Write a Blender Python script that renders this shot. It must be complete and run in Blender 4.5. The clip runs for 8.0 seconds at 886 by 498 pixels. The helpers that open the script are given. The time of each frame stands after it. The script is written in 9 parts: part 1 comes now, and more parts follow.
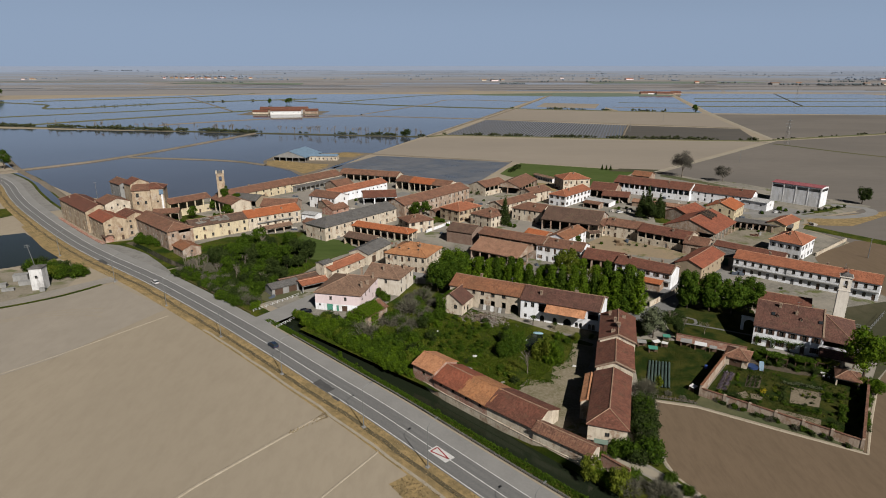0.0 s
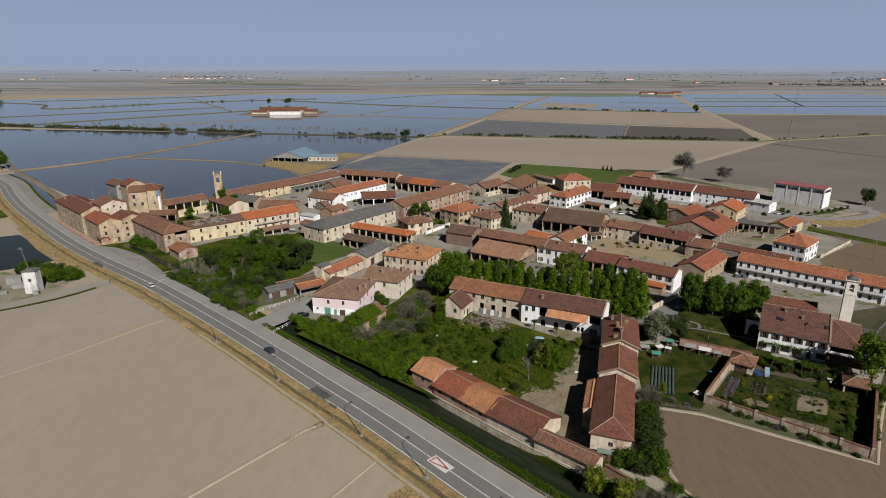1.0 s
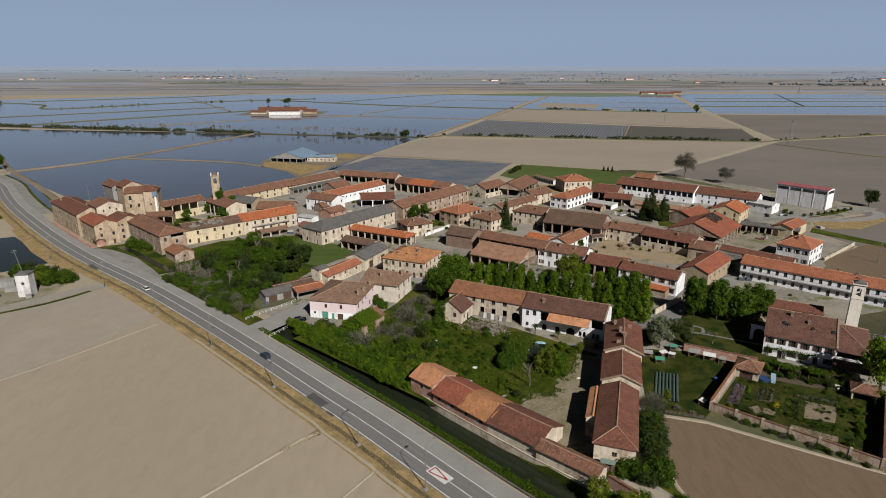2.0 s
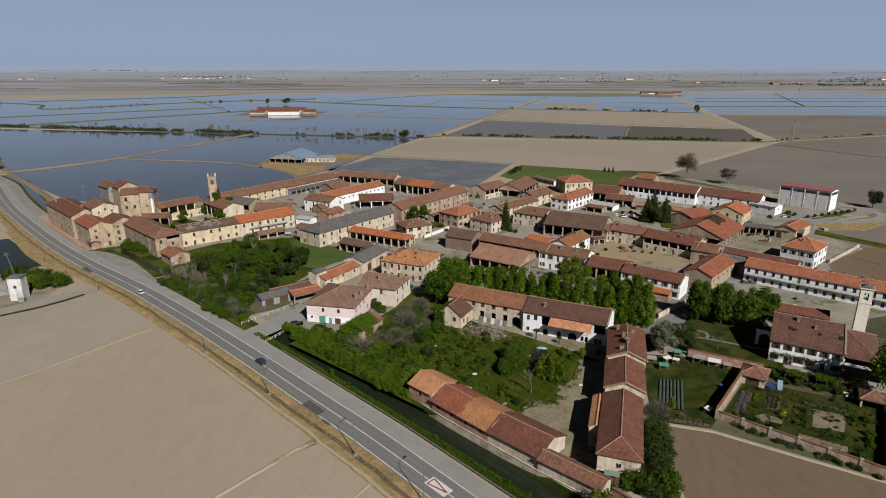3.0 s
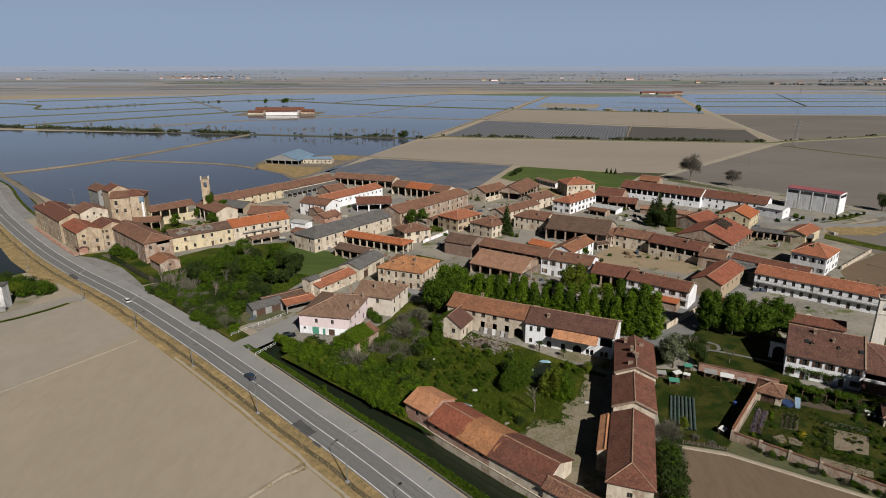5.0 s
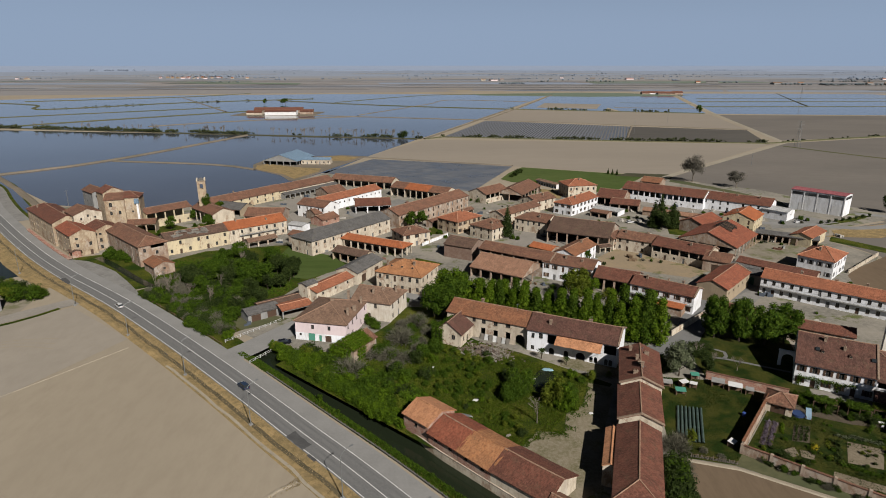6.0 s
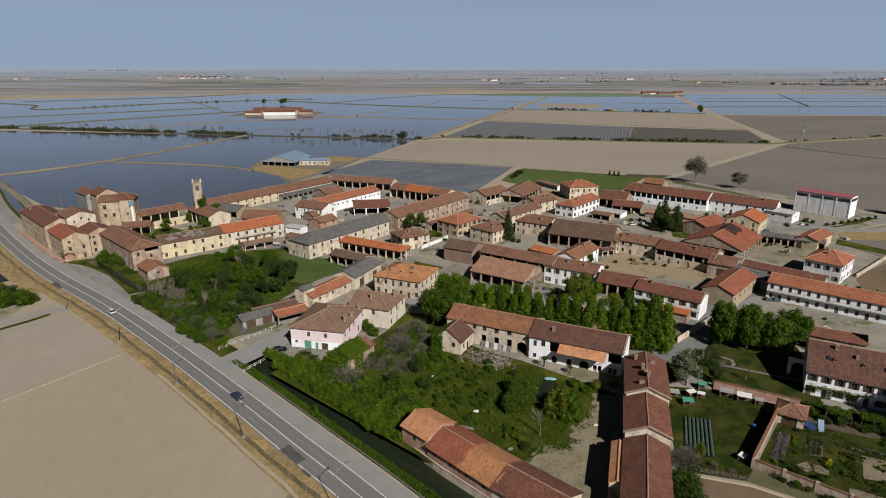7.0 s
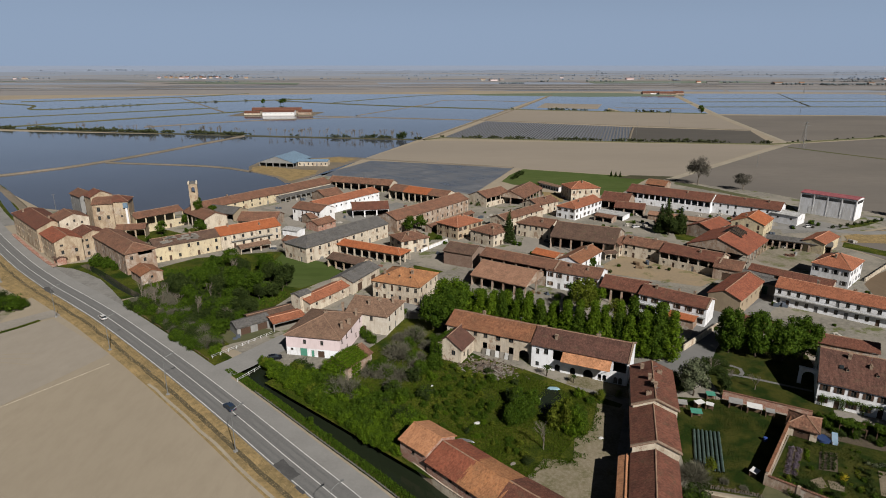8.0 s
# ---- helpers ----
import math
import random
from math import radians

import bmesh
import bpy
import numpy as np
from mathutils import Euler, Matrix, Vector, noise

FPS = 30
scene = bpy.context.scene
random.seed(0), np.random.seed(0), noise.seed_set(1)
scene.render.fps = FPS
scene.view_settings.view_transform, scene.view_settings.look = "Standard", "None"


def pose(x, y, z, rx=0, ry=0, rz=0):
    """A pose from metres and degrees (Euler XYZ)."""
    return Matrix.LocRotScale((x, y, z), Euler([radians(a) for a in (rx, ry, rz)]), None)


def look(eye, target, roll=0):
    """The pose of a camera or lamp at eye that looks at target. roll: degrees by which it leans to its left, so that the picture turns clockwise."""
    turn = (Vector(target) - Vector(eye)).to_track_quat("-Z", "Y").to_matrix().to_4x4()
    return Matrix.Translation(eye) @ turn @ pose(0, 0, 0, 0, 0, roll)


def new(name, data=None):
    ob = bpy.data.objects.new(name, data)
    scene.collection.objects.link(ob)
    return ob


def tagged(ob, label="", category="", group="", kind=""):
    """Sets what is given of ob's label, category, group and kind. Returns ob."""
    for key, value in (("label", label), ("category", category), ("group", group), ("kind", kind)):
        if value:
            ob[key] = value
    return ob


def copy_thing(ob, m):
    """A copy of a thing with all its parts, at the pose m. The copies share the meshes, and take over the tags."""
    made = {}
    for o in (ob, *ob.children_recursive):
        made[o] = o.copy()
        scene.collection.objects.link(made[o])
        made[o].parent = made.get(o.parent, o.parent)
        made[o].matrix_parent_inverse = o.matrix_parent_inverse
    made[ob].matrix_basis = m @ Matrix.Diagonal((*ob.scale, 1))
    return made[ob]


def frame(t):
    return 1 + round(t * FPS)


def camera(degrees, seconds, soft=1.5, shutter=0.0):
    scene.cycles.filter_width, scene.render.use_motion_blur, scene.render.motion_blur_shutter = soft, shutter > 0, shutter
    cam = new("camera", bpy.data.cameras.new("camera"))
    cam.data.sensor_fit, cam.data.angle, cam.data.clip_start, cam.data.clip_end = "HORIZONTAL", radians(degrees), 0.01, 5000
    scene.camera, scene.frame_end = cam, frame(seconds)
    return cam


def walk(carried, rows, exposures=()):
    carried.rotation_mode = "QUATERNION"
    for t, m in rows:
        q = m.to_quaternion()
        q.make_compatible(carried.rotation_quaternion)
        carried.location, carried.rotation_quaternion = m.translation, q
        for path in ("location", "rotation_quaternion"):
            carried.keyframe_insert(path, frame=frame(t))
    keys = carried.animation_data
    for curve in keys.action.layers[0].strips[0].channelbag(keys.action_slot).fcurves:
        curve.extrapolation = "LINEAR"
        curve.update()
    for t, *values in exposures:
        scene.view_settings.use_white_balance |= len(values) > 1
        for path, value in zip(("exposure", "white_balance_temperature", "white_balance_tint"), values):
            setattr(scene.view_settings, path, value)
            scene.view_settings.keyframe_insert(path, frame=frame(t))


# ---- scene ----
cam = camera(73.4, 8.0, soft=0.98)
# camera height, which the far plain is also shaped to
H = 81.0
PATH = [
    (0.0, -0.25, -1.94, 81.07), (0.5, -0.18, -0.25, 81.08), (1.0, -0.12, 1.44, 81.09), (1.5, -0.07, 3.16, 81.09),
    (3.0, 0.18, 8.65, 81.04), (3.5, 0.29, 10.68, 81.02), (4.0, 0.37, 12.78, 81.0), (4.5, 0.44, 15.02, 80.98),
    (6.0, 0.61, 22.28, 80.89), (6.5, 0.66, 24.77, 80.87), (7.0, 0.69, 27.34, 80.85), (7.5, 0.71, 29.92, 80.83), (8.0, 0.73, 32.5, 80.8),
]
walk(cam, [(t, look((x, y, z), (x + 0.0022 + 0.0003 * t, y + 1, z - 0.3093 - 0.0001 * t), 0)) for t, x, y, z in PATH])

# ---- daylight: hazy sky, one sun from behind and to the east side ----
SUN_EL, SUN_AZ = radians(38), math.atan2(0.46, -0.89)
world = bpy.data.worlds.new("world")
scene.world = world
world.use_nodes = True
wn = world.node_tree.nodes
sky = wn.new("ShaderNodeTexSky")
sky.sky_type, sky.sun_disc = "NISHITA", False
sky.sun_elevation, sky.sun_rotation = SUN_EL, SUN_AZ
sky.altitude, sky.air_density, sky.dust_density, sky.ozone_density = 0, 1.0, 0.3, 5.0
wn["Background"].inputs["Strength"].default_value = 0.1
haze, tint = wn.new("ShaderNodeHueSaturation"), wn.new("ShaderNodeMix")
haze.inputs["Saturation"].default_value = 0.2
tint.data_type, tint.blend_type = "RGBA", "MULTIPLY"
tint.inputs[0].default_value, tint.inputs[7].default_value = 1.0, (0.037, 0.0475, 0.0665, 1)
deep = wn.new("ShaderNodeGamma")
deep.inputs["Gamma"].default_value = 1.4
world.node_tree.links.new(sky.outputs["Color"], deep.inputs["Color"])
world.node_tree.links.new(deep.outputs["Color"], haze.inputs["Color"])
world.node_tree.links.new(haze.outputs["Color"], tint.inputs[6])
# pale haze lying low over the plain, all the way round
where, height, low, veil = wn.new("ShaderNodeTexCoord"), wn.new("ShaderNodeSeparateXYZ"), wn.new("ShaderNodeMapRange"), wn.new("ShaderNodeMix")
low.interpolation_type = "SMOOTHSTEP"
low.inputs[1].default_value, low.inputs[2].default_value, low.inputs[3].default_value, low.inputs[4].default_value = 0.04, 0.30, 0.9, 0.0
veil.data_type, veil.inputs[7].default_value = "RGBA", (1.68, 2.2, 3.04, 1)
world.node_tree.links.new(where.outputs["Generated"], height.inputs[0])
world.node_tree.links.new(height.outputs["Z"], low.inputs[0])
world.node_tree.links.new(low.outputs[0], veil.inputs[0])
world.node_tree.links.new(tint.outputs[2], veil.inputs[6])
world.node_tree.links.new(veil.outputs[2], wn["Background"].inputs["Color"])
sun = new("sun", bpy.data.lights.new("sun", "SUN"))
sun.data.energy, sun.data.angle, sun.data.color = 5.0, radians(0.6), (1.0, 0.945, 0.88)
sun.matrix_basis = look((0, 0, 200), (-math.sin(SUN_AZ) * math.cos(SUN_EL), -math.cos(SUN_AZ) * math.cos(SUN_EL), 200 - math.sin(SUN_EL)))
scene.view_settings.exposure = 0.80


# ---- materials ----
TONE = 0.53  # all earth, leaf and tile colours are a little darker than first chosen


def toned(c, k=TONE):
    return tuple(k * v for v in c) if c else c


def material(name):
    m = bpy.data.materials.new(name)
    m.use_nodes = True
    return m, m.node_tree.nodes, m.node_tree.links, m.node_tree.nodes["Principled BSDF"]


def noise_fac(n, l, scale, detail=4, stretch=(1, 1, 1), coords="Object", rough=0.55, turn=0.0):
    tc, mp, nz, rt = n.new("ShaderNodeTexCoord"), n.new("ShaderNodeMapping"), n.new("ShaderNodeTexNoise"), n.new("ShaderNodeMapping")
    rt.inputs["Rotation"].default_value = (0, 0, radians(-turn))
    mp.inputs["Scale"].default_value = stretch
    nz.inputs["Scale"].default_value, nz.inputs["Detail"].default_value, nz.inputs["Roughness"].default_value = scale, detail, rough
    l.new(tc.outputs[coords], rt.inputs[0])
    l.new(rt.outputs[0], mp.inputs[0])
    l.new(mp.outputs[0], nz.inputs["Vector"])
    return nz.outputs["Fac"]


def ramp(n, l, fac, lo, hi, a=0.0, b=1.0):
    r = n.new("ShaderNodeMapRange")
    r.inputs[1].default_value, r.inputs[2].default_value, r.inputs[3].default_value, r.inputs[4].default_value = lo, hi, a, b
    l.new(fac, r.inputs[0])
    return r.outputs[0]


def mix(n, l, fac, a, b, mode="MIX"):
    x = n.new("ShaderNodeMix")
    x.data_type, x.blend_type = "RGBA", mode
    for sock, v in ((x.inputs[0], fac), (x.inputs[6], a), (x.inputs[7], b)):
        if isinstance(v, (int, float)):
            sock.default_value = v
        elif isinstance(v, tuple):
            sock.default_value = (*v, 1)
        else:
            l.new(v, sock)
    return x.outputs[2]


def bump(n, l, p, height, strength, distance):
    b = n.new("ShaderNodeBump")
    b.inputs["Strength"].default_value, b.inputs["Distance"].default_value = strength, distance
    l.new(height, b.inputs["Height"])
    l.new(b.outputs[0], p.inputs["Normal"])


def surface(name, c1, c2, scale=0.3, c3=None, fine=3.0, rough=0.9, relief=0.05, streak=(1, 1, 1), coords="Object", metal=0.0, amount=0.8, spread=(0.35, 0.65)):
    """Two tones in large patches, a third in fine grain, and relief."""
    c1, c2, c3 = toned(c1), toned(c2), toned(c3)
    m, n, l, p = material(name)
    big = ramp(n, l, noise_fac(n, l, scale, 5, streak, coords), *spread)
    col = mix(n, l, big, c1, c2)
    grain = noise_fac(n, l, fine, 5, streak, coords, 0.7)
    col = mix(n, l, ramp(n, l, grain, 0.42, 0.75, 0, amount), col, c3 or tuple(0.6 * v for v in c1))
    l.new(col, p.inputs["Base Color"])
    p.inputs["Roughness"].default_value, p.inputs["Metallic"].default_value = rough, metal
    p.inputs["Specular IOR Level"].default_value = 0.25 if rough < 0.9 else 0.06
    if relief:
        bump(n, l, p, grain, 0.7, relief)
    return m


def tiles(name, c1, c2, c3, pitch=0.24, moss=0.0):
    """Clay roof tiles: rows running down the slope, single tiles of different age, patches."""
    warm = (1.04, 0.96, 0.88) if c1[0] > 1.4 * c1[2] else (1.0, 1.0, 1.0)
    c1, c2, c3 = (tuple(0.49 * v * k for v, k in zip(c, warm)) for c in (c1, c2, c3))
    m, n, l, p = material(name)
    tc = n.new("ShaderNodeTexCoord")
    mp = n.new("ShaderNodeMapping")
    mp.inputs["Scale"].default_value = (1 / pitch, 1 / 0.42, 1 / 0.42)
    l.new(tc.outputs["Object"], mp.inputs[0])
    vo = n.new("ShaderNodeTexVoronoi")
    vo.inputs["Scale"].default_value, vo.inputs["Randomness"].default_value = 1.0, 0.35
    l.new(mp.outputs[0], vo.inputs["Vector"])
    sep = n.new("ShaderNodeSeparateColor")
    l.new(vo.outputs["Color"], sep.inputs[0])
    info = n.new("ShaderNodeObjectInfo")
    big = ramp(n, l, noise_fac(n, l, 0.3, 6, rough=0.7), 0.4, 0.6)
    col = mix(n, l, big, tuple(1.12 * v for v in c1), tuple(0.85 * v for v in c2))
    col = mix(n, l, ramp(n, l, sep.outputs[0], 0.6, 0.9, 0, 0.5), col, tuple(1.1 * v for v in c3))
    col = mix(n, l, ramp(n, l, sep.outputs[1], 0.68, 0.9, 0, 0.5), col, tuple(0.45 * v for v in c1))
    worn = ramp(n, l, noise_fac(n, l, 2.1, 4, (1.3, 0.8, 0.8), rough=0.75), 0.49, 0.63, 0, 0.65)
    col = mix(n, l, worn, col, tuple(1.05 * v for v in c3))
    dark = ramp(n, l, noise_fac(n, l, 1.5, 5, (1.3, 0.8, 0.8), rough=0.75), 0.48, 0.63, 0, 0.7)
    col = mix(n, l, dark, col, tuple(0.45 * v for v in c1))
    col = mix(n, l, ramp(n, l, info.outputs["Random"], 0, 1, 0, 0.25), col, tuple(0.55 * v for v in c2))
    if moss:
        col = mix(n, l, ramp(n, l, noise_fac(n, l, 0.5, 6), 0.55, 0.7, 0, moss), col, (0.062, 0.052, 0.03))
    l.new(col, p.inputs["Base Color"])
    p.inputs["Roughness"].default_value = 0.9
    p.inputs["Specular IOR Level"].default_value = 0.2
    wave = n.new("ShaderNodeTexWave")
    wave.bands_direction = "X"
    wave.inputs["Scale"].default_value, wave.inputs["Distortion"].default_value = 0.314 / pitch, 0.6
    l.new(tc.outputs["Object"], wave.inputs["Vector"])
    bump(n, l, p, mix(n, l, 0.5, wave.outputs["Color"], vo.outputs["Color"]), 0.8, 0.06)
    return m


def plain(name, c, rough=0.6, metal=0.0, vary=0.12):
    return surface(name, c, tuple(max(0, v * (1 - vary)) for v in c), 0.8, tuple(v * (1 - 2 * vary) for v in c), 6, rough, 0.004, metal=metal, amount=0.6)


ROOF = {
    "brown": tiles("roof_tile_brown", (0.235, 0.12, 0.082), (0.165, 0.092, 0.068), (0.32, 0.19, 0.135), moss=0.35),
    "dark": tiles("roof_tile_dark", (0.15, 0.10, 0.078), (0.11, 0.074, 0.06), (0.21, 0.14, 0.11), moss=0.5),
    "red": tiles("roof_tile_red", (0.20, 0.080, 0.056), (0.145, 0.065, 0.048), (0.26, 0.128, 0.092), moss=0.3),
    "rust": tiles("roof_tile_rust", (0.32, 0.145, 0.08), (0.235, 0.118, 0.07), (0.38, 0.20, 0.12), moss=0.25),
    "orange": tiles("roof_tile_orange", (0.46, 0.155, 0.065), (0.42, 0.14, 0.06), (0.50, 0.19, 0.09)),
    "coral": tiles("roof_tile_coral", (0.38, 0.15, 0.085), (0.33, 0.13, 0.075), (0.42, 0.19, 0.12)),
    "pale": tiles("roof_tile_pale_orange", (0.60, 0.31, 0.17), (0.55, 0.275, 0.15), (0.63, 0.35, 0.21)),
    "amber": tiles("roof_tile_amber", (0.50, 0.245, 0.115), (0.38, 0.185, 0.095), (0.56, 0.31, 0.17), moss=0.2),
    "brick": tiles("roof_tile_brick_red", (0.34, 0.115, 0.07), (0.27, 0.095, 0.06), (0.40, 0.16, 0.10), moss=0.2),
    "umber": tiles("roof_tile_umber", (0.140, 0.069, 0.055), (0.098, 0.053, 0.045), (0.20, 0.115, 0.092), moss=0.3),
    "faded": tiles("roof_tile_faded", (0.40, 0.24, 0.17), (0.33, 0.19, 0.13), (0.46, 0.29, 0.21), moss=0.2),
    "beige": tiles("roof_tile_beige", (0.27, 0.18, 0.132), (0.215, 0.142, 0.107), (0.34, 0.235, 0.175), moss=0.2),
    "grey": tiles("roof_cement_grey", (0.16, 0.155, 0.15), (0.13, 0.125, 0.12), (0.19, 0.18, 0.17), pitch=0.5, moss=0.3),
    "steel": tiles("roof_sheet_blue", (0.19, 0.30, 0.42), (0.22, 0.33, 0.45), (0.26, 0.37, 0.48), pitch=0.6),
    "pink": tiles("roof_sheet_pink", (0.40, 0.13, 0.16), (0.36, 0.12, 0.15), (0.42, 0.16, 0.18), pitch=0.6),
    "white": tiles("roof_sheet_white", (0.55, 0.55, 0.54), (0.5, 0.5, 0.49), (0.6, 0.6, 0.6), pitch=0.6),
}


_cap = surface("ridge_mortar_brown", (0.40, 0.27, 0.19), (0.30, 0.185, 0.125), 0.8, (0.24, 0.15, 0.10), 3.0)
_cap2 = surface("ridge_mortar_orange", (0.62, 0.36, 0.24), (0.52, 0.25, 0.15), 0.8, (0.44, 0.2, 0.12), 3.0)
RIDGE = {k: _cap for k in ("brown", "dark", "red", "rust", "umber", "beige", "faded", "brick")}
RIDGE.update({k: _cap2 for k in ("orange", "coral")})


def plaster(name, c, stain, amount=0.7, bare=0.0):
    c, stain = toned(c, 0.56), toned(stain, 0.50)
    m, n, l, p = material(name)
    info = n.new("ShaderNodeObjectInfo")
    col = mix(n, l, ramp(n, l, noise_fac(n, l, 0.3, 9, (1, 1, 0.6), rough=0.75), 0.45, 0.6, 0, amount), c, stain)
    col = mix(n, l, ramp(n, l, noise_fac(n, l, 2.4, 8, (1, 1, 0.5), rough=0.8), 0.56, 0.66, 0, 0.6 * amount), col, tuple(0.72 * v * k for v, k in zip(stain, (1.0, 0.85, 0.75))))
    col = mix(n, l, ramp(n, l, noise_fac(n, l, 1.6, 5, (1, 1, 0.16)), 0.5, 0.8, 0, 0.55 * amount), col, tuple(0.55 * v for v in stain))
    col = mix(n, l, ramp(n, l, info.outputs["Random"], 0, 1, 0, 0.2), col, stain)
    if bare:
        # grey washed-out patches; plaster fallen off, brick showing
        col = mix(n, l, ramp(n, l, noise_fac(n, l, 0.23, 7, (1, 1, 0.7), rough=0.7), 0.53, 0.62, 0, 0.75 * bare), col, toned((0.50, 0.46, 0.41), 0.56))
        fallen = ramp(n, l, noise_fac(n, l, 0.42, 8, (1, 1, 0.8), rough=0.72), 0.575 - 0.06 * bare, 0.625 - 0.06 * bare, 0, 0.72)
        col = mix(n, l, fallen, col, mix(n, l, noise_fac(n, l, 3.0, 5), (0.125, 0.068, 0.042), (0.20, 0.135, 0.088)))
    l.new(col, p.inputs["Base Color"])
    p.inputs["Roughness"].default_value = 0.92
    p.inputs["Specular IOR Level"].default_value = 0.15
    bump(n, l, p, noise_fac(n, l, 7, 5), 0.5, 0.02)
    return m


WALL = {
    "white": plaster("plaster_white", (0.94, 0.965, 1.01), (0.66, 0.645, 0.62), 0.62),
    "cream": plaster("plaster_cream", (0.67, 0.595, 0.475), (0.44, 0.365, 0.275), 0.8, 0.4),
    "yellow": plaster("plaster_yellow", (0.68, 0.58, 0.38), (0.50, 0.43, 0.31), 0.75, 0.2),
    "ochre": plaster("plaster_ochre", (0.52, 0.425, 0.30), (0.35, 0.258, 0.172), 0.95, 0.5),
    "pink": plaster("plaster_pink", (0.80, 0.67, 0.68), (0.70, 0.59, 0.58), 0.4),
    "tan": plaster("plaster_tan", (0.40, 0.32, 0.22), (0.34, 0.27, 0.19), 0.6),
    "grey": plaster("concrete_grey", (0.30, 0.30, 0.29), (0.24, 0.235, 0.225), 0.6),
    "concrete": plaster("concrete_pale", (0.86, 0.86, 0.86), (0.68, 0.68, 0.67), 0.5),
    "rose": plaster("brick_rose", (0.47, 0.385, 0.305), (0.285, 0.195, 0.145), 1.0, 1.0),
}


def brickwork(name, c1, c2, mortar):
    m, n, l, p = material(name)
    tc, br = n.new("ShaderNodeTexCoord"), n.new("ShaderNodeTexBrick")
    mp = n.new("ShaderNodeMapping")
    mp.inputs["Rotation"].default_value = (radians(90), 0, 0)
    l.new(tc.outputs["Object"], mp.inputs[0])
    l.new(mp.outputs[0], br.inputs["Vector"])
    br.inputs["Color1"].default_value, br.inputs["Color2"].default_value, br.inputs["Mortar"].default_value = (*c1, 1), (*c2, 1), (*mortar, 1)
    br.inputs["Scale"].default_value, br.inputs["Brick Width"].default_value, br.inputs["Row Height"].default_value, br.inputs["Mortar Size"].default_value = 1, 0.27, 0.075, 0.008
    col = mix(n, l, ramp(n, l, noise_fac(n, l, 0.5, 6), 0.48, 0.66, 0, 0.8), br.outputs["Color"], mortar)
    l.new(col, p.inputs["Base Color"])
    p.inputs["Roughness"].default_value = 0.92
    bump(n, l, p, br.outputs["Fac"], -0.4, 0.01)
    return m


WALL["lime"] = plaster("plaster_lime_stained", (0.70, 0.70, 0.69), (0.44, 0.43, 0.42), 0.9)
WALL["yard"] = plaster("plaster_warm_white", (0.74, 0.69, 0.60), (0.56, 0.48, 0.38), 0.7)
WALL["bell"] = plaster("plaster_bell_tower", (0.88, 0.83, 0.74), (0.70, 0.63, 0.53), 0.6)
WALL["brick"] = brickwork("brick_old", (0.20, 0.085, 0.057), (0.15, 0.065, 0.045), (0.26, 0.205, 0.16))
WALL["darkbrick"] = brickwork("brick_dark", (0.11, 0.065, 0.046), (0.09, 0.053, 0.038), (0.14, 0.1, 0.076))

GLASS = material("window_glass")[0]
_p = GLASS.node_tree.nodes["Principled BSDF"]
_p.inputs["Base Color"].default_value, _p.inputs["Roughness"].default_value = (0.015, 0.018, 0.02, 1), 0.08
FRAME = plain("painted_frame", (0.17, 0.14, 0.11))
SHUTTER = {"green": plain("shutter_green", (0.05, 0.16, 0.11)), "brown": plain("shutter_brown", (0.10, 0.06, 0.04)), "teal": plain("door_teal", (0.10, 0.33, 0.24)), "grey": plain("shutter_grey", (0.2, 0.2, 0.2))}
WOOD = surface("old_wood", (0.13, 0.08, 0.05), (0.2, 0.13, 0.085), 1.0, None, 6, 0.85, 0.02, (1, 1, 0.2))
CHIM = surface("chimney_plaster", (0.36, 0.28, 0.21), (0.26, 0.17, 0.12), 2.0)
METAL = surface("galvanised_steel", (0.34, 0.35, 0.35), (0.26, 0.27, 0.27), 1.0, None, 5, 0.5, 0.003, metal=0.5)
ASPHALT = surface("asphalt", (0.195, 0.194, 0.19), (0.16, 0.16, 0.157), 0.1, (0.225, 0.223, 0.215), 2.5, 0.95, 0.01)
WORN = surface("asphalt_worn", (0.155, 0.155, 0.152), (0.178, 0.178, 0.174), 0.1, (0.115, 0.115, 0.112), 2.0, 0.8, 0.0)
PATCH = surface("asphalt_patch", (0.085, 0.085, 0.085), (0.115, 0.115, 0.113), 0.4, (0.07, 0.07, 0.07), 2.0)
PAINT = surface("road_paint", (0.75, 0.75, 0.73), (0.62, 0.62, 0.60), 0.6, (0.35, 0.35, 0.34), 3, 0.8, 0.0)
REDPAINT = surface("road_paint_red", (0.38, 0.05, 0.06), (0.3, 0.06, 0.06), 0.6)
GRAVEL = surface("gravel", (0.31, 0.283, 0.245), (0.25, 0.231, 0.203), 0.08, (0.37, 0.342, 0.30), 1.2, 0.95, 0.04)
YARDGREY = surface("yard_concrete", (0.25, 0.243, 0.228), (0.19, 0.185, 0.174), 0.09, (0.31, 0.3, 0.28), 0.7, 0.95, 0.02, spread=(0.4, 0.6))
YARD = surface("yard_ground", (0.30, 0.274, 0.228), (0.20, 0.188, 0.160), 0.06, (0.36, 0.332, 0.285), 0.7, 0.95, 0.03, spread=(0.42, 0.58))


def weeds(m, lo=0.56, hi=0.63):
    """Green weeds creeping over bare ground in patches."""
    n, l = m.node_tree.nodes, m.node_tree.links
    p = n["Principled BSDF"]
    old = p.inputs["Base Color"].links[0].from_socket
    patch = ramp(n, l, noise_fac(n, l, 0.11, 7, rough=0.68), lo, hi, 0, 0.9)
    l.new(mix(n, l, patch, old, mix(n, l, noise_fac(n, l, 1.3, 5), (0.03, 0.045, 0.008), (0.085, 0.09, 0.03))), p.inputs["Base Color"])


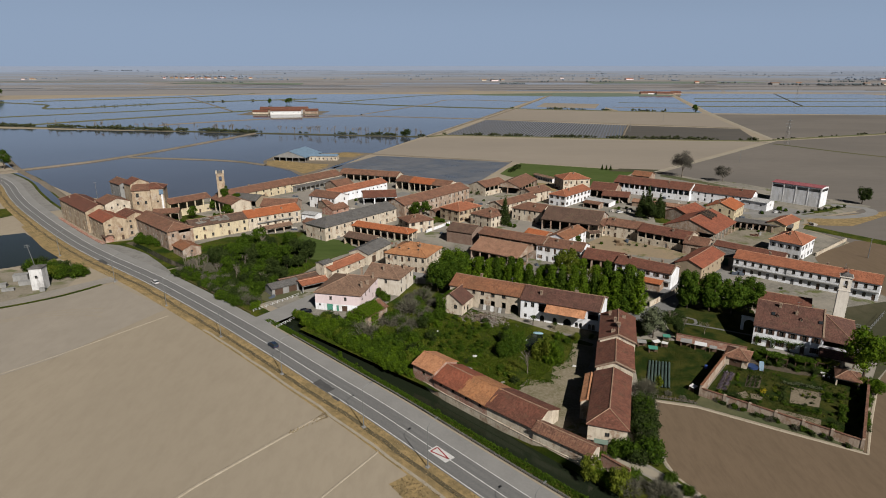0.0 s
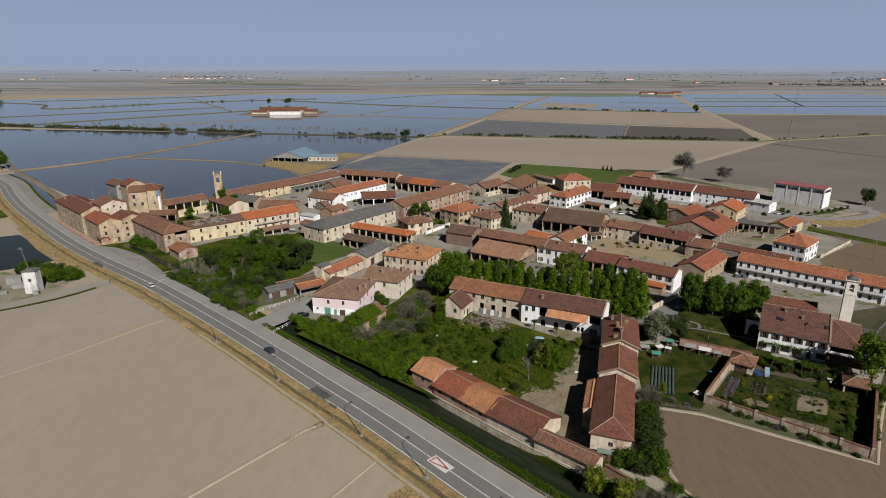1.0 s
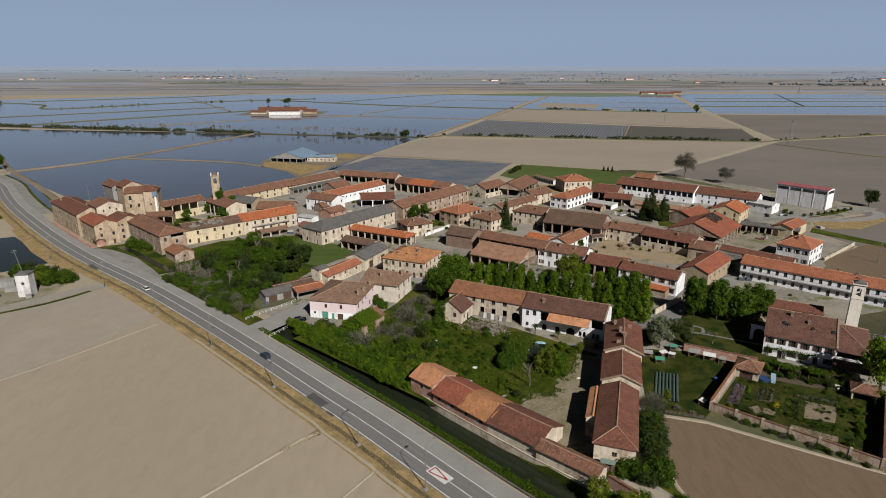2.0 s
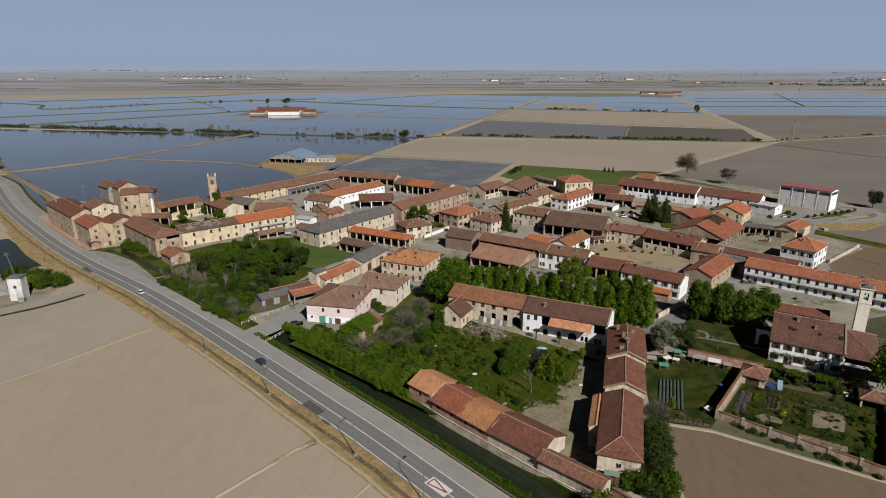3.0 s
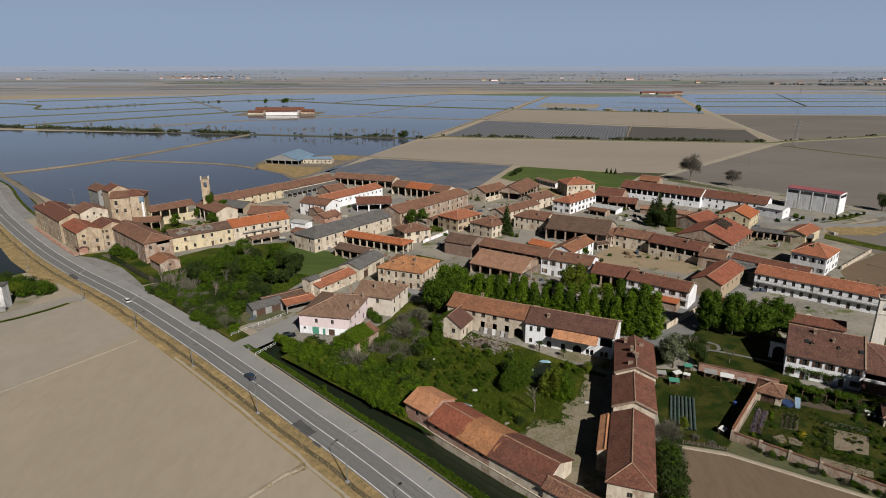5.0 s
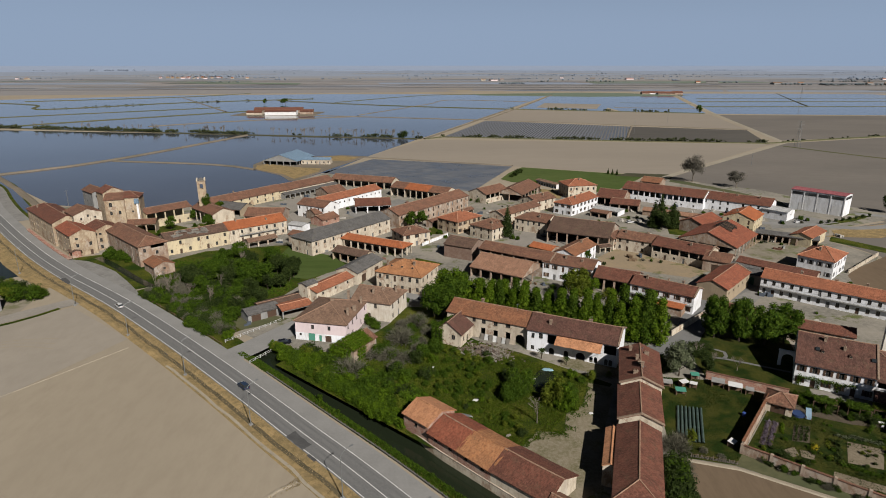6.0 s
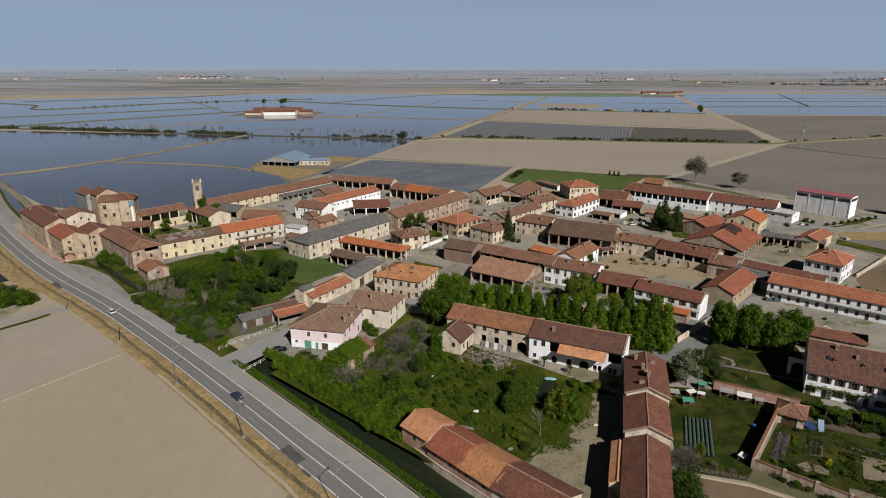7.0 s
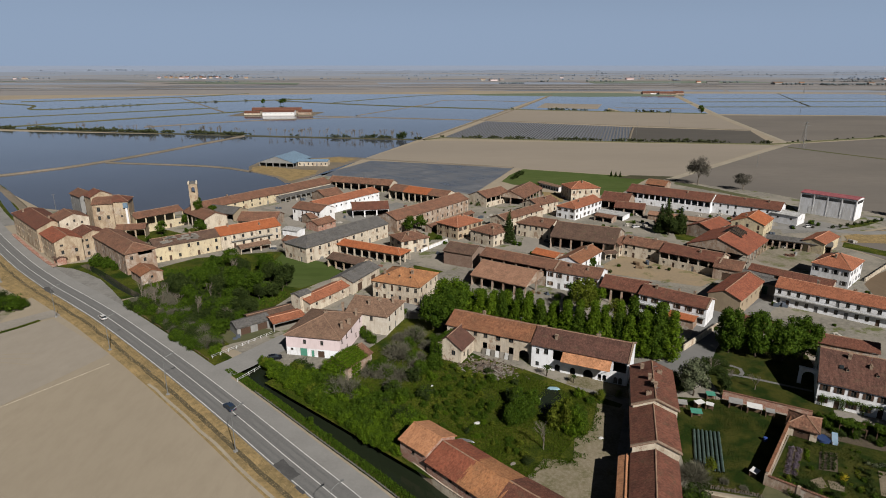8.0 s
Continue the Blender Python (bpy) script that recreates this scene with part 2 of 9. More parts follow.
weeds(YARD)
WEEDY = surface("weedy_gravel", (0.25, 0.212, 0.150), (0.125, 0.118, 0.055), 0.16, (0.32, 0.28, 0.215), 1.3, 0.95, 0.05, amount=0.9)
EARTH = surface("yard_earth", (0.28, 0.245, 0.19), (0.205, 0.18, 0.135), 0.15, (0.34, 0.31, 0.255), 1.2, 0.95, 0.05)
weeds(EARTH, 0.49, 0.62)
SHOULDER = surface("pale_shoulder", (0.285, 0.28, 0.268), (0.24, 0.236, 0.226), 0.12, (0.33, 0.324, 0.31), 1.5, 0.95, 0.01, amount=0.5)
PALEROAD = surface("pale_gravel_road", (0.40, 0.36, 0.28), (0.34, 0.30, 0.235), 0.05, (0.30, 0.27, 0.21), 0.5, 0.95, 0.03)
SAND = surface("yard_sand", (0.36, 0.275, 0.175), (0.31, 0.245, 0.165), 0.08, (0.26, 0.21, 0.15), 0.8, 0.95, 0.03)
weeds(SAND, 0.55, 0.68)
SOIL = surface("field_soil", (0.375, 0.322, 0.243), (0.34, 0.292, 0.221), 0.012, (0.29, 0.245, 0.184), 0.35, 0.97, 0.08, (1, 0.35, 1), amount=0.6)
SOIL2 = surface("field_soil_grey", (0.205, 0.185, 0.163), (0.165, 0.151, 0.135), 0.013, (0.16, 0.144, 0.124), 0.2, 0.97, 0.08, (0.4, 1, 1), amount=0.6)
SOILGREY = surface("field_soil_dry", (0.36, 0.32, 0.264), (0.31, 0.277, 0.23), 0.03, (0.285, 0.253, 0.207), 0.3, 0.97, 0.06, (1, 0.5, 1), amount=0.6)
RIDGESOIL = surface("field_ridge_soil", (0.44, 0.385, 0.30), (0.38, 0.33, 0.255), 0.3, (0.33, 0.28, 0.2), 1.2, 0.97, 0.06)
SOILPALE = surface("field_soil_pale", (0.325, 0.284, 0.232), (0.29, 0.255, 0.21), 0.01, (0.268, 0.233, 0.189), 0.1, 0.97, 0.05, (0.3, 1, 1), amount=0.5)
SOILDARK = surface("field_soil_dark", (0.105, 0.098, 0.088), (0.125, 0.115, 0.10), 0.02, (0.085, 0.08, 0.072), 0.1, 0.9, 0.05, (0.3, 1, 1), amount=0.6)
RIGHTSOIL = surface("ploughed_soil", (0.19, 0.14, 0.094), (0.165, 0.123, 0.083), 0.03, (0.128, 0.094, 0.062), 0.6, 0.97, 0.1, (1, 0.25, 1), amount=0.6)
DRYGRASS = surface("dry_grass", (0.42, 0.30, 0.145), (0.26, 0.195, 0.10), 0.22, (0.13, 0.105, 0.05), 0.9, 0.95, 0.15)
DIKEDARK = surface("dike_scrub", (0.06, 0.062, 0.035), (0.10, 0.09, 0.055), 0.05, (0.05, 0.055, 0.03), 0.3, 0.95, 0.1)
DIKE = surface("dike_earth", (0.25, 0.208, 0.165), (0.175, 0.15, 0.115), 0.03, (0.155, 0.14, 0.098), 0.3, 0.95, 0.1)
DIKEGREEN = surface("dike_grass", (0.10, 0.11, 0.055), (0.15, 0.135, 0.075), 0.03, (0.07, 0.08, 0.04), 0.3, 0.95, 0.1)
GRASS = surface("meadow_grass", (0.024, 0.050, 0.004), (0.118, 0.124, 0.016), 0.13, (0.010, 0.020, 0.003), 1.9, 0.95, 0.35, amount=1.0)
LAWN = surface("short_lawn", (0.016, 0.034, 0.004), (0.066, 0.068, 0.013), 0.2, (0.014, 0.022, 0.004), 2.6, 0.95, 0.2, amount=0.9, spread=(0.4, 0.58))
CROP = surface("crop_green", (0.07, 0.105, 0.026), (0.098, 0.128, 0.04), 0.03, (0.05, 0.078, 0.018), 0.3, 0.95, 0.05, (0.3, 1, 1))
# far fields: aerial haze is put into these base colours, bluer with distance
HAZETAN = surface("far_fields_haze_tan", (0.314, 0.288, 0.275), (0.275, 0.262, 0.259), 0.0035, (0.215, 0.218, 0.215), 0.05, 0.97, 0.0, (0.04, 1, 1), amount=0.9)
HAZEGREY = surface("far_fields_haze_grey", (0.308, 0.307, 0.313), (0.279, 0.292, 0.319), 0.0025, (0.245, 0.263, 0.295), 0.03, 0.97, 0.0, (0.04, 1, 1), amount=0.9)
HAZEBLUE = surface("far_fields_haze_blue", (0.273, 0.318, 0.397), (0.284, 0.318, 0.378), 0.002, (0.249, 0.300, 0.384), 0.02, 0.97, 0.0, (0.04, 1, 1), amount=0.8)
HAZERIM = surface("far_plain_haze_rim", (0.305, 0.376, 0.502), (0.319, 0.376, 0.482), 0.002, (0.293, 0.363, 0.488), 0.02, 0.97, 0.0, (0.04, 1, 1), amount=0.6)
HAZEPALE = surface("far_fields_haze_pale", (0.314, 0.289, 0.263), (0.292, 0.278, 0.263), 0.0025, (0.242, 0.244, 0.246), 0.03, 0.97, 0.0, (0.05, 1, 1), amount=0.7)
HAZEGREEN = surface("far_fields_haze_green", (0.155, 0.200, 0.143), (0.180, 0.215, 0.171), 0.0025, (0.140, 0.173, 0.138), 0.03, 0.97, 0.0, (0.05, 1, 1), amount=0.7)
BARK = surface("bark", (0.12, 0.095, 0.07), (0.085, 0.07, 0.055), 1.5, None, 5, 0.9, 0.03)
TWIG = surface("bare_twigs", (0.25, 0.215, 0.175), (0.19, 0.165, 0.13), 1.5)


def water(name, c, rough, ripple):
    m, n, l, p = material(name)
    col = mix(n, l, ramp(n, l, noise_fac(n, l, 0.01, 5), 0.4, 0.65), c, tuple(1.35 * v for v in c))
    l.new(col, p.inputs["Base Color"])
    p.inputs["Roughness"].default_value, p.inputs["IOR"].default_value = rough, 1.33
    bump(n, l, p, noise_fac(n, l, 0.35, 3), 0.12, ripple)
    return m


WATER = water("paddy_water", (0.028, 0.031, 0.040), 0.08, 0.02)
CANAL = water("canal_water", (0.008, 0.011, 0.006), 0.12, 0.02)


def wetmud(name):
    m, n, l, p = material(name)
    tc, turn, bands = n.new("ShaderNodeTexCoord"), n.new("ShaderNodeMapping"), n.new("ShaderNodeTexWave")
    turn.inputs["Rotation"].default_value = (0, 0, radians(-73))
    bands.bands_direction = "Y"
    bands.inputs["Scale"].default_value, bands.inputs["Distortion"].default_value, bands.inputs["Detail"].default_value, bands.inputs["Detail Scale"].default_value = 0.085, 2.5, 3.0, 0.6
    l.new(tc.outputs["Object"], turn.inputs[0])
    l.new(turn.outputs[0], bands.inputs["Vector"])
    wet = ramp(n, l, mix(n, l, 0.4, bands.outputs["Fac"], noise_fac(n, l, 0.05, 5)), 0.38, 0.62)
    l.new(mix(n, l, wet, (0.04, 0.041, 0.043), (0.085, 0.08, 0.075)), p.inputs["Base Color"])
    l.new(ramp(n, l, wet, 0, 1, 0.3, 0.8), p.inputs["Roughness"])
    return m


MUD = wetmud("wet_mud")


def shallow(name):
    """Thin water over mud, with muddier and darker patches."""
    m, n, l, p = material(name)
    f = mix(n, l, 0.55, ramp(n, l, noise_fac(n, l, 0.05, 6, (0.4, 1, 1), turn=30), 0.4, 0.65), ramp(n, l, noise_fac(n, l, 0.16, 8, (0.35, 1, 1), turn=-36, rough=0.75), 0.42, 0.6))
    l.new(mix(n, l, f, (0.044, 0.049, 0.058), (0.105, 0.108, 0.114)), p.inputs["Base Color"])
    p.inputs["Specular IOR Level"].default_value = 0.5
    l.new(ramp(n, l, f, 0, 1, 0.26, 0.62), p.inputs["Roughness"])
    p.inputs["IOR"].default_value = 1.33
    return m


SHALLOW = shallow("shallow_water")


def leaves(name, dark, light, through_=0.25):
    dark, light = toned(dark), toned(light)
    m, n, l, p = material(name)
    geo, info = n.new("ShaderNodeNewGeometry"), n.new("ShaderNodeObjectInfo")
    col = mix(n, l, geo.outputs["Random Per Island"], dark, light)
    col = mix(n, l, ramp(n, l, info.outputs["Random"], 0, 1, 0, 0.5), col, tuple(0.7 * a + 0.1 * b for a, b in zip(dark, light)))
    l.new(col, p.inputs["Base Color"])
    p.inputs["Roughness"].default_value, p.inputs["Specular IOR Level"].default_value = 0.7, 0.08
    tr, mx = n.new("ShaderNodeBsdfTranslucent"), n.new("ShaderNodeMixShader")
    l.new(col, tr.inputs[0])
    mx.inputs[0].default_value = through_
    l.new(p.outputs[0], mx.inputs[1])
    l.new(tr.outputs[0], mx.inputs[2])
    l.new(mx.outputs[0], n["Material Output"].inputs[0])
    return m


LEAF = {
    "fresh": leaves("leaves_fresh", (0.058, 0.122, 0.004), (0.168, 0.25, 0.015), 0.33),
    "mid": leaves("leaves_mid", (0.032, 0.072, 0.004), (0.104, 0.168, 0.013), 0.3),
    "dark": leaves("leaves_dark", (0.024, 0.043, 0.009), (0.064, 0.09, 0.02)),
    "plane": leaves("leaves_plane", (0.034, 0.078, 0.005), (0.11, 0.18, 0.014), 0.25),
    "grey": leaves("leaves_grey", (0.10, 0.12, 0.062), (0.19, 0.215, 0.125)),
    "lime": leaves("leaves_lime", (0.10, 0.14, 0.01), (0.22, 0.25, 0.03), 0.35),
    "twig": leaves("twig_haze", (0.075, 0.07, 0.055), (0.13, 0.12, 0.095), 0.0),
    "hedge": leaves("leaves_hedge", (0.035, 0.045, 0.018), (0.085, 0.095, 0.045), 0.1),
    "wood": leaves("leaves_brownish", (0.115, 0.11, 0.075), (0.205, 0.195, 0.145), 0.1),
}


# ---- building blocks ----
class Geo:
    """Gathers vertices and faces for one mesh."""

    def __init__(self):
        self.v, self.f, self.m = [], [], []

    def face(self, pts, slot=0):
        k = len(self.v)
        self.v += [tuple(p) for p in pts]
        self.f.append(tuple(range(k, k + len(pts))))
        self.m.append(slot)

    def box(self, x0, x1, y0, y1, z0, z1, slot=0, turn=None):
        c = [(x, y, z) for z in (z0, z1) for x, y in ((x0, y0), (x1, y0), (x1, y1), (x0, y1))]
        if turn is not None:
            c = [tuple(turn @ Vector(p)) for p in c]
        k = len(self.v)
        self.v += c
        for q in ((0, 3, 2, 1), (4, 5, 6, 7), (0, 1, 5, 4), (1, 2, 6, 5), (2, 3, 7, 6), (3, 0, 4, 7)):
            self.f.append(tuple(k + i for i in q))
            self.m.append(slot)

    def tube(self, a, b, ra, rb, sides=6, slot=0, caps=True):
        a, b = Vector(a), Vector(b)
        q = (b - a).to_track_quat("Z", "Y")
        k = len(self.v)
        for c, r in ((a, ra), (b, rb)):
            for i in range(sides):
                w = 2 * math.pi * i / sides
                self.v.append(tuple(c + q @ Vector((r * math.cos(w), r * math.sin(w), 0))))
        for i in range(sides):
            j = (i + 1) % sides
            self.f.append((k + i, k + j, k + sides + j, k + sides + i))
            self.m.append(slot)
        if caps:
            self.f.append(tuple(k + sides + i for i in range(sides)))
            self.m.append(slot)

    def mesh(self, name, *mats):
        me = bpy.data.meshes.new(name)
        me.from_pydata(self.v, [], self.f)
        for m in mats:
            me.materials.append(m)
        me.polygons.foreach_set("material_index", self.m)
        me.update()
        return me


def thing(name, x, y, z, a, label, category, group="", kind=""):
    ob = new(name)
    ob.matrix_basis = pose(x, y, z, 0, 0, a)
    return tagged(ob, label, category, group, kind)


def part(name, data, parent, m=None, label=""):
    ob = new(name, data)
    ob.parent = parent
    if m is not None:
        ob.matrix_basis = m
    return tagged(ob, label)


def solid(name, geo, mats, label, category, kind="", group="", m=None):
    """A top-level thing or piece of the setting that is one mesh."""
    ob = new(name, geo.mesh(name, *mats))
    if m is not None:
        ob.matrix_basis = m
    return tagged(ob, label, category, group, kind)


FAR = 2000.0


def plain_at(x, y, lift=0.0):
    """A place of the plain. Past 2 km it is a backdrop rim shaped to the camera's line of sight."""
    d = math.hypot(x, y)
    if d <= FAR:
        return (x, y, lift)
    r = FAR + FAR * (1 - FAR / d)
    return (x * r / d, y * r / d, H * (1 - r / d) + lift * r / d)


def sheet(name, pts, mat, z, label, category="ground", kind="structure"):
    g = Geo()
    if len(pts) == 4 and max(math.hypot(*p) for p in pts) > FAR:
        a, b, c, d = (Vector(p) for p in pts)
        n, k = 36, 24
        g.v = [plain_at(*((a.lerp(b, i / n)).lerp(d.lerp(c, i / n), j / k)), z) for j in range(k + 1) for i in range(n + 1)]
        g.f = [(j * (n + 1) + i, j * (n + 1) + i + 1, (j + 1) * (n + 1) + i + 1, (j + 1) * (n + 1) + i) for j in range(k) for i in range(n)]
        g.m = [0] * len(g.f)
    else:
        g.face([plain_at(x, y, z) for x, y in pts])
    me = g.mesh(name, mat)
    bm = bmesh.new()
    bm.from_mesh(me)
    if bm.faces[:][0].normal.z < 0:
        bmesh.ops.reverse_faces(bm, faces=bm.faces[:])
    bm.to_mesh(me)
    bm.free()
    ob = new(name, me)
    return tagged(ob, label, category, "", kind)


def offset_line(pts, d):
    """The polyline moved d to its left, mitred."""
    out = []
    for i, p in enumerate(pts):
        a = Vector(pts[max(i - 1, 0)])
        b = Vector(pts[min(i + 1, len(pts) - 1)])
        t = (b - a).normalized()
        out.append((p[0] - t.y * d, p[1] + t.x * d))
    return out


def smooth_line(pts, step=6.0):
    """Catmull-Rom through the points, cut about every step metres."""
    out = []
    P = [pts[0]] + list(pts) + [pts[-1]]
    for i in range(1, len(P) - 2):
        p0, p1, p2, p3 = (Vector(P[i + j]) for j in (-1, 0, 1, 2))
        n = max(1, int((p2 - p1).length / step))
        for k in range(n):
            t = k / n
            q = 0.5 * (2 * p1 + (p2 - p0) * t + (2 * p0 - 5 * p1 + 4 * p2 - p3) * t * t + (3 * p1 - p0 - 3 * p2 + p3) * t ** 3)
            out.append((q.x, q.y))
    return out + [tuple(pts[-1])]


def ribbon(geo, pts, w0, w1, z0, z1=None, slot=0):
    """A strip between the offsets w0 and w1 of a line."""
    a, b = offset_line(pts, w0), offset_line(pts, w1)
    z1 = z0 if z1 is None else z1
    for i in range(len(pts) - 1):
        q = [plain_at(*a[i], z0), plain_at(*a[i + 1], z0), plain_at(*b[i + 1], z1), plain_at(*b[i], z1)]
        geo.face(q if w1 > w0 else q[::-1], slot)


def bank(name, pts, width, height, mat, label, category="dike"):
    """A raised earth bank along a line."""
    g = Geo()
    w = width / 2
    rng = random.Random(int(pts[0][0] * 7 + pts[0][1]))
    line = smooth_line(pts, 14.0)
    line = [(x + rng.uniform(-0.25, 0.25) * width * 0.4, y + rng.uniform(-0.25, 0.25) * width * 0.4) for x, y in line]
    ribbon(g, line, -w, -w * 0.45, 0.0, height)
    ribbon(g, line, -w * 0.45, w * 0.45, height)
    ribbon(g, line, w * 0.45, w, height, 0.0)
    return solid(name, g, [mat], label, category, "structure")


# ---- the plain, with the canal cut into it ----
ROAD_R = [(52, 60), (17, 96), (-12, 127), (-29, 144), (-50, 165), (-76, 190), (-107, 218.4), (-129, 236.8), (-146, 250.6), (-171, 272.8), (-198.3, 299.3), (-226, 327.5), (-253, 356), (-279, 386), (-298, 409.5), (-314, 427), (-338, 449), (-420, 520)]
ROADR = smooth_line(ROAD_R, 5.0)
CANAL_LINE = [(62, 68), (29.6, 100.6), (-3.4, 134.6), (-20.4, 151.6), (-41.4, 172.6), (-54, 185)]
CAN = smooth_line(CANAL_LINE, 8.0)
BED = -1.7

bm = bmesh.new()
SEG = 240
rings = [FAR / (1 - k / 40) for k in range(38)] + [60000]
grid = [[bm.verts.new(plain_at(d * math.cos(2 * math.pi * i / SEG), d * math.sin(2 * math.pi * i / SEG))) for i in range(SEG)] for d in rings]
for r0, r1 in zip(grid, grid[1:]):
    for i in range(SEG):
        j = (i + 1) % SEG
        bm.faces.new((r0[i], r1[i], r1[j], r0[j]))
inner = [bm.edges.get((grid[0][i], grid[0][(i + 1) % SEG])) for i in range(SEG)]
hole_pts = offset_line(CAN, 5.6) + offset_line(CAN, -2.3)[::-1]
hole = [bm.verts.new((x, y, 0)) for x, y in hole_pts]
hole_edges = [bm.edges.new((hole[i], hole[(i + 1) % len(hole)])) for i in range(len(hole))]
bmesh.ops.triangle_fill(bm, edges=inner + hole_edges, use_beauty=True, normal=(0, 0, 1))
for f in bm.faces:
    if f.normal.z < 0:
        f.normal_flip()
me = bpy.data.meshes.new("ground")
bm.to_mesh(me)
bm.free()
for m in (SOIL, HAZETAN, HAZEGREY, HAZEBLUE, HAZERIM):
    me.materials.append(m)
# outer rings step through the haze-painted colours towards the horizon
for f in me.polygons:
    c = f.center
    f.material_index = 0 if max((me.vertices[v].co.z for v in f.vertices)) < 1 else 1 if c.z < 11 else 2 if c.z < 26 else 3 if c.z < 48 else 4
ground = tagged(new("ground", me), "bare brown farmland, far out raised to the camera's eye line and tinted with haze", "ground", "", "structure")

g = Geo()
ribbon(g, CAN, 7.2, 5.6, 0.07, 0.0)
ribbon(g, CAN, 5.6, 2.7, 0.0, BED - 0.3)
ribbon(g, CAN, 2.7, -1.9, BED - 0.3)
ribbon(g, CAN, -1.9, -2.3, BED - 0.3, 0.0)
for k in (0, -1):
    a, b = offset_line(CAN, 5.6)[k], offset_line(CAN, -2.3)[k]
    g.face([(*a, 0), (*b, 0), (*b, BED - 0.4), (*a, BED - 0.4)])
solid("canal_bed", g, [GRASS], "grassy banks of a narrow canal", "canal", "structure")
g = Geo()
ribbon(g, CAN, 3.4, -2.2, BED)
solid("canal_water", g, [CANAL], "dark still water in a narrow canal beside the road", "water", "structure")

# ---- fields, water and dikes ----
sheet("field", [(-155, 188), (-143, 201), (-128, 215), (-96, 190), (-112, 154), (-121, 143), (-240, 20), (-330, 60)], SOILGREY, 0.03, "greyish dry bare field beside the road", "field")
sheet("field", [(-18, 700), (354, 660), (171, 471), (61, 517), (-69, 566)], SOILPALE, 0.03, "pale dry bare field behind the village", "field")
sheet("field", [(69, 940), (261, 848), (206, 686), (2, 723)], MUD, 0.04, "dark wet ploughed field with glistening furrows", "field")
sheet("field", [(263, 848), (397, 801), (354, 668), (208, 688)], SOILDARK, 0.04, "dark damp ploughed field", "field")
sheet("field", [(129, 1170), (462, 1065), (401, 808), (73, 950)], SOILPALE, 0.03, "pale bare field", "field")
sheet("field", [(-60, 556), (61, 517), (20, 408), (-92, 486)], SHALLOW, 0.05, "dark shallow flooded field behind the barns", "field")
sheet("field", [(45, 458), (54, 484), (68, 511), (134, 482), (158, 474), (113, 406), (100, 412), (86, 432), (66, 440), (52, 446)], CROP, 0.065, "green crop field behind the farmhouses", "field")
sheet("field", [(171, 465), (375, 668), (900, 860), (900, 250), (260, 250), (225, 395)], SOIL2, 0.02, "greyish bare field", "field")
sheet("field", [(160, 180), (168, 202), (169, 236), (179, 253), (195, 270.5), (189, 296), (202, 315), (240, 331), (262, 342), (330, 420), (460, 420), (420, 300), (330, 262), (250, 214), (128, 149)], SOIL2, 0.046, "greyish bare field beside the villas", "field")
sheet("field", [(380, 690), (470, 1045), (820, 1020), (1000, 880)], SOIL2, 0.035, "greyish bare field", "field")
sheet("field", [(53, 130), (63, 127.5), (92, 109), (112, 134), (125, 150), (330, 260), (330, -40), (40, -40), (51, 93), (47.5, 102), (47, 110), (49.5, 119)], RIGHTSOIL, 0.04, "freshly ploughed brown field below the garden wall", "field")
sheet("paddy_water", [(-833, 822), (-591, 808), (-234, 750), (-25, 706), (-69, 566), (-88, 485), (-134, 384), (-166, 353), (-235, 375), (-341, 472), (-560, 700)], WATER, 0.05, "flooded rice paddy mirroring the sky", "water")
sheet("paddy_water", [(-960, 930), (-600, 842), (-230, 752), (-22, 712), (128, 1185), (312, 1760), (-300, 1800), (-731, 1720), (-1326, 1325)], WATER, 0.05, "flooded rice paddies mirroring the sky", "water")
sheet("paddy_water", [(330, 1120), (464, 1080), (660, 1790), (520, 1790), (330, 1760)], WATER, 0.05, "flooded rice paddy", "water")
sheet("paddy_water", [(474, 1070), (789, 1030), (1260, 1640), (1240, 1810), (690, 1830)], WATER, 0.05, "flooded rice paddy", "water")
sheet("paddy_water", [(150, 1190), (300, 1130), (480, 1700), (312, 1740)], WATER, 0.06, "flooded rice paddy", "water")
sheet("pond", [(-260, 262), (-211, 288), (-167, 248), (-180, 235), (-215, 212)], CANAL, 0.05, "small dark flooded field beside the road", "water")
sheet("farm_yard", [(-151, 501), (-158, 524), (-156, 552), (-140, 566), (-104, 574), (-93, 581), (-66, 572), (-90, 501), (-94, 484), (-104, 453), (-110, 452), (-122, 474)], DIKE, 0.09, "sandy ground round a lone barn", "ground")
sheet("field", [(107, 1715), (393, 1640), (690, 1690), (560, 1850), (420, 1890), (92, 1800)], HAZEGREEN, 0.08, "green field between the paddies", "field")
sheet("field", [(190, 1230), (300, 1190), (345, 1330), (230, 1370)], SOILPALE, 0.09, "pale strip of bare ground", "field")
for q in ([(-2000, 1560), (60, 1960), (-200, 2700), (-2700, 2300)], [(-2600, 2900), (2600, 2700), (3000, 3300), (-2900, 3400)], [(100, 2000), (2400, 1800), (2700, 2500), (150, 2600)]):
    sheet("far_field", q, HAZETAN, 0.08, "distant fields in thin strips with haze put into their colour", "field")
rng = random.Random(5)
